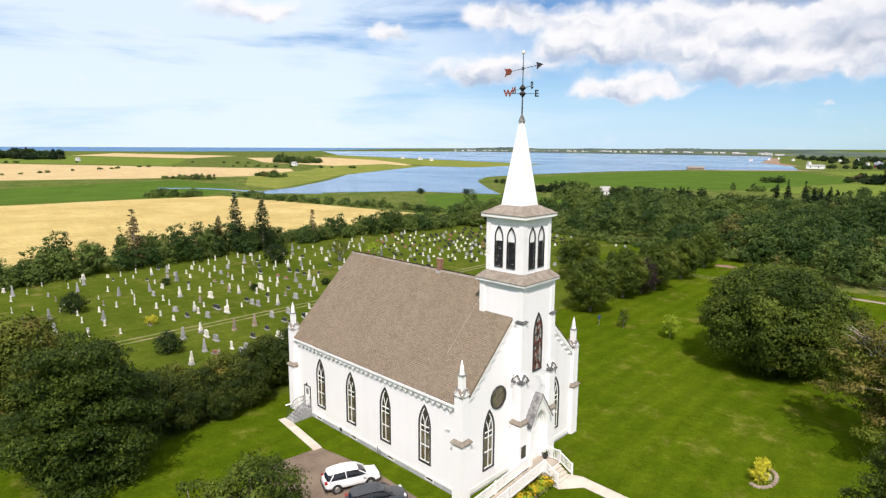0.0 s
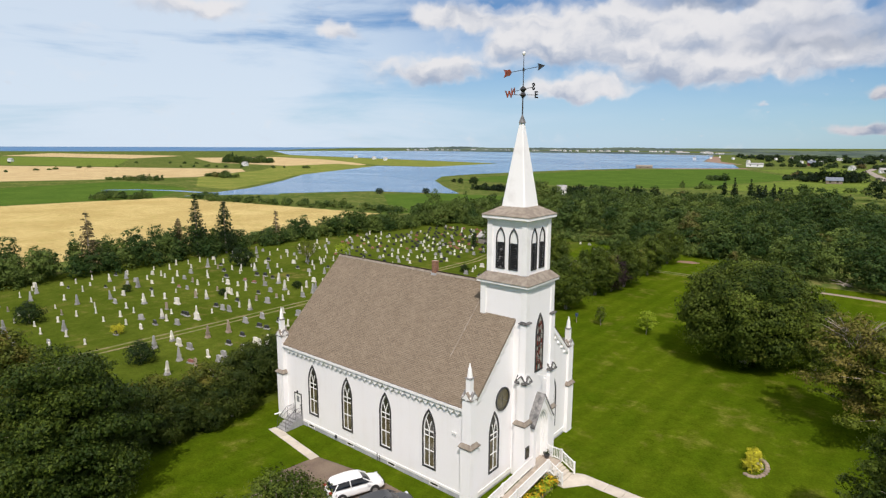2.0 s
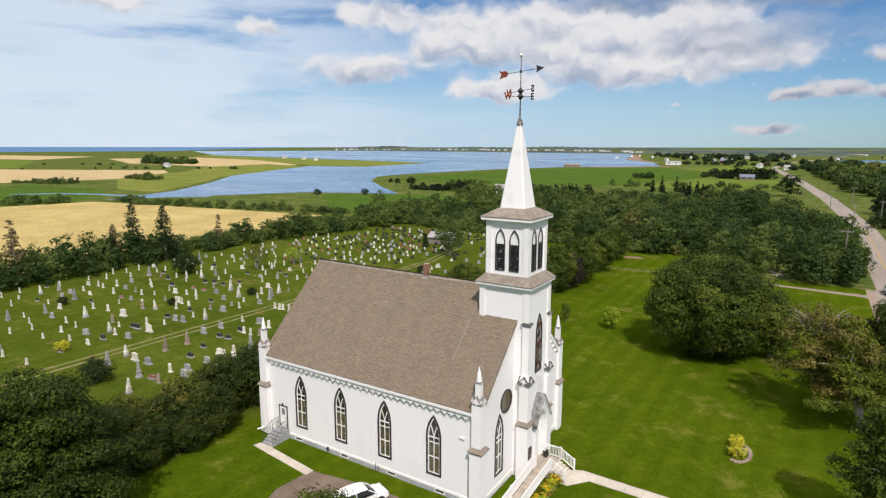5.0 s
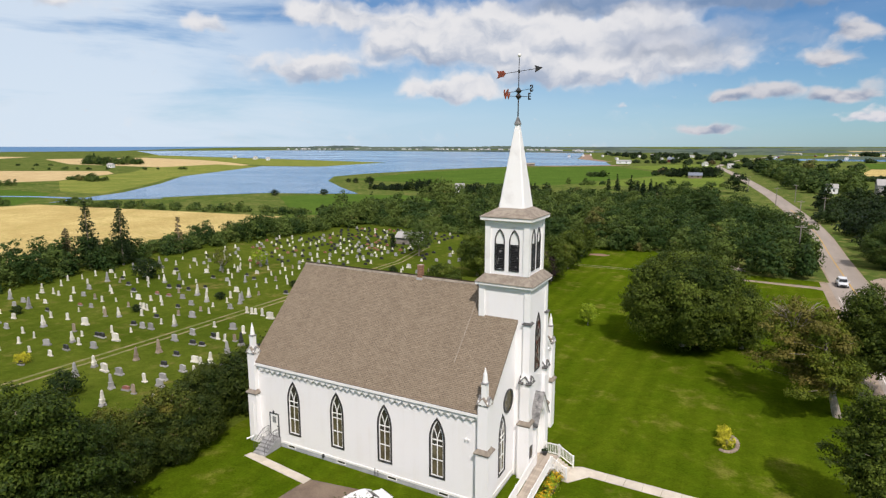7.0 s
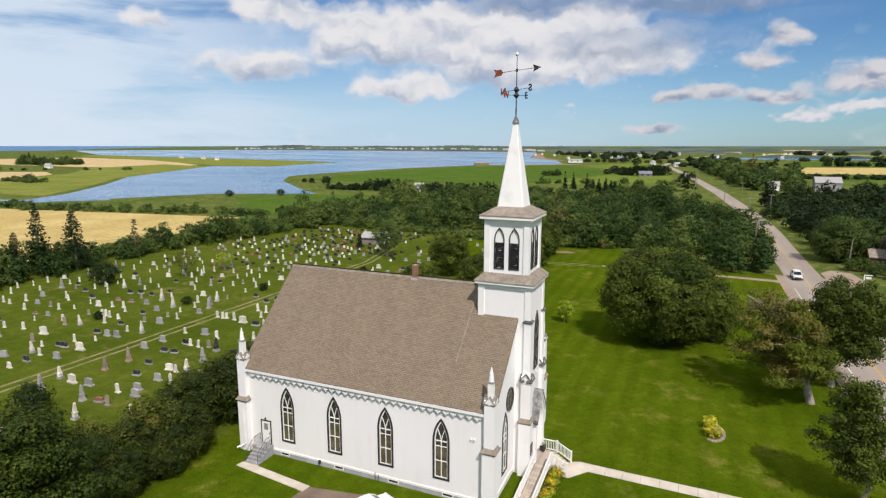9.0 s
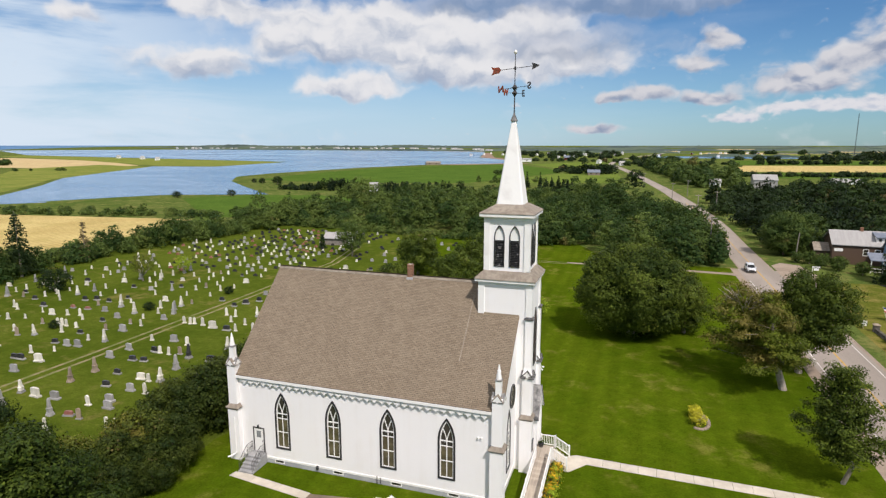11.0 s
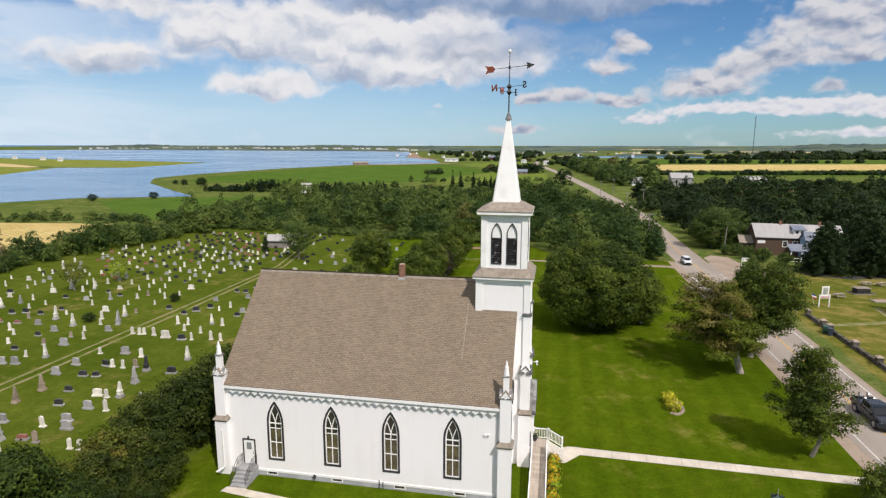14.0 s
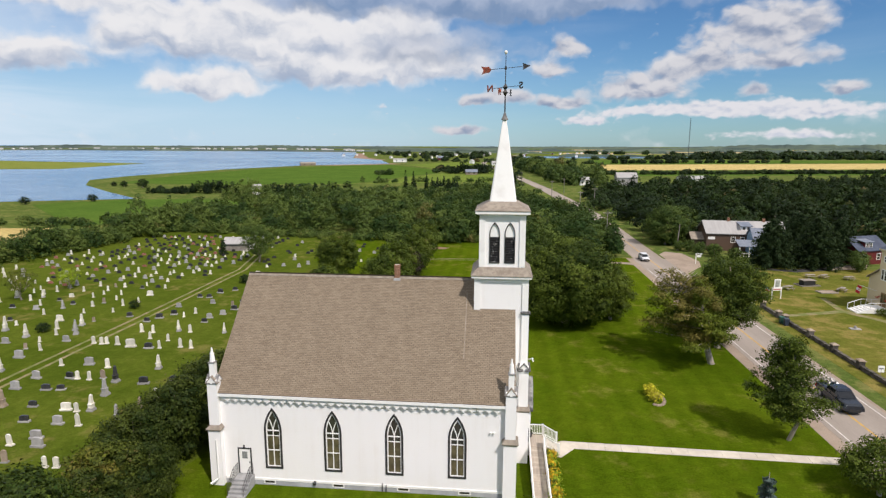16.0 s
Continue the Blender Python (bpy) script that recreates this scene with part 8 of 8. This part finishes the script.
lone_pole = thing("utility_pole", "plain weathered wooden pole leaning beside the gravel pull-off", "utility pole", pose(45.1, 112.6, 0, 0, 3, 0), "poles along the road")
part("pole", tube(bmesh.new(), (0, 0, -0.5), (0, 0, 6.8), 0.15, 8, 0.10), WEATHERED, lone_pole)
part("bracket", box(bmesh.new(), -0.05, 0.35, -0.05, 0.05, 6.1, 6.2), IRON, lone_pole)

shed = thing("shed", "small grey shed with a white end among the graves", "shed", pose(-70.0, 98.6, 0, 0, 0, 8))
part("wall", house_body(0, 6.4, 0, 4.5, 1.9, 3.0), WEATHERED, shed)
part("gable_wall", prism(bmesh.new(), [(0.05, 0.0), (4.45, 0.0), (4.45, 1.85), (2.25, 2.95), (0.05, 1.85)], "x", 6.4, 6.5), TRIM, shed, "white painted gable end")
part("roof", gable_roof(0, 6.5, 0, 4.5, 1.9, 3.05), METAL_ROOF, shed)
part("door", box(bmesh.new(), 6.5, 6.56, 1.6, 2.7, 0.0, 1.8), WEATHERED, shed)


# ---- far buildings ----
def far_house(wall, roof, label, wide, deep, eave, ridge, m, category="house"):
    home = thing("house", label, category, m)
    part("wall", house_body(0, wide, 0, deep, eave, ridge), wall, home)
    part("roof", gable_roof(0, wide, 0, deep, eave, ridge, 0.4, 0.2), roof, home)
    for x in (wide * 0.25, wide * 0.7):
        part("window", box(bmesh.new(), x - 0.6, x + 0.6, -0.05, 0.02, eave * 0.35, eave * 0.8), GLASS, home)
    return home


white_home = far_house(TRIM, METAL_ROOF, "small white far house with a grey roof", 9, 7, 4.5, 7.5, pose(-131, 257, 0, 0, 0, 30) @ Matrix.Diagonal((0.55, 0.55, 0.7, 1)))
grey_barn = far_house(METAL_ROOF, METAL_ROOF, "pale grey metal barn beside the woods", 15, 20, 4.5, 7.0, pose(76, 352, 0, 0, 0, -4) @ Matrix.Diagonal((0.85, 0.85, 1.15, 1)), "barn")
far_house(TRIM, METAL_ROOF, "long low barn in the fields with a pale roof", 18, 12, 1.6, 3.4, pose(134, 409, 0, 0, 0, 5), "barn")
far_house(BROWN_STONE, SLATE_ROOF, "low grey farm building among dark trees", 10, 7, 2.4, 4.4, pose(-30, 473, 0, 0, 0, 8), "barn")
red_home = far_house(RED_BOARD, SLATE_ROOF, "small far red house with a dark roof", 9, 7, 4.0, 6.8, pose(-100, 905, 0, 0, 0, 15))
long_shed = far_house(TRIM, METAL_ROOF, "long white shed of the far village", 19, 9, 3.6, 5.0, pose(-154, 800, 0, 0, 0, 5), "shed")
brown_shed = far_house(BROWN_STONE, FLASHING, "low brown shed on the far shore field", 18, 7, 2.4, 3.8, pose(-240, 652, 0, 0, 0, 30), "shed")
rng = random.Random(77)
for k in range(46):
    f = rng.random()
    x, y = (rng.uniform(-330, -30), rng.uniform(960, 1500)) if k % 2 else (rng.uniform(-60, 300), rng.uniform(1150, 1700))
    if x < -200 and y < 1120:
        x += 120
    copy_thing(white_home if k % 6 else red_home, pose(x, y, 0, 0, 0, rng.uniform(0, 180))).scale = (0.55, 0.55, 0.6)
for k in range(64):
    f = (k + rng.uniform(-0.9, 0.9)) / 64
    copy_thing(white_home, pose(-1750 + 1330 * f + rng.uniform(-15, 15), 1830 + 300 * math.sin(f * 3.14) - 60 * f + rng.uniform(0, 80), 0, 0, 0, rng.uniform(-30, 30))).scale = (rng.uniform(0.8, 1.6), 1.2, rng.uniform(0.7, 1.1))
for x, y, turn in ((-640, 380, 20), (-700, 690, 40), (-770, 730, 10), (-850, 760, 70), (52, 352, 0), (-1050, 240, 30), (-10, 700, 20), (-38, 760, 60)):
    copy_thing(white_home, pose(x, y, 0, 0, 0, turn)).scale = (0.7, 0.7, 0.7)
mast = thing("radio_mast", "thin far lattice radio mast on the horizon", "mast", pose(371, 1173, 0) @ Matrix.Diagonal((0.6, 0.6, 0.585, 1)))
bm = bmesh.new()
for k in range(3):
    a = k * 2 * math.pi / 3
    tube(bm, (math.cos(a) * 1.1, math.sin(a) * 1.1, 0), (math.cos(a) * 0.9, math.sin(a) * 0.9, 132), 0.28, 5)
part("legs", bm, IRON, mast)
bm = bmesh.new()
for k in range(32):
    a, b = k * 2 * math.pi / 3, (k + 1) * 2 * math.pi / 3
    tube(bm, (math.cos(a), math.sin(a), k * 4.1), (math.cos(b), math.sin(b), k * 4.1 + 4.1), 0.16, 4)
part("bracing", bm, IRON, mast)
for x, y, h in ((26.2, 107.2, 10.5), (31.4, 196.0, 8.4), (26.0, 262.0, 8.4), (40.0, 215.0, 8.4), (34.5, 285.0, 8.4), (14, 355.0, 8.4)):
    utility_pole(x, y, h)
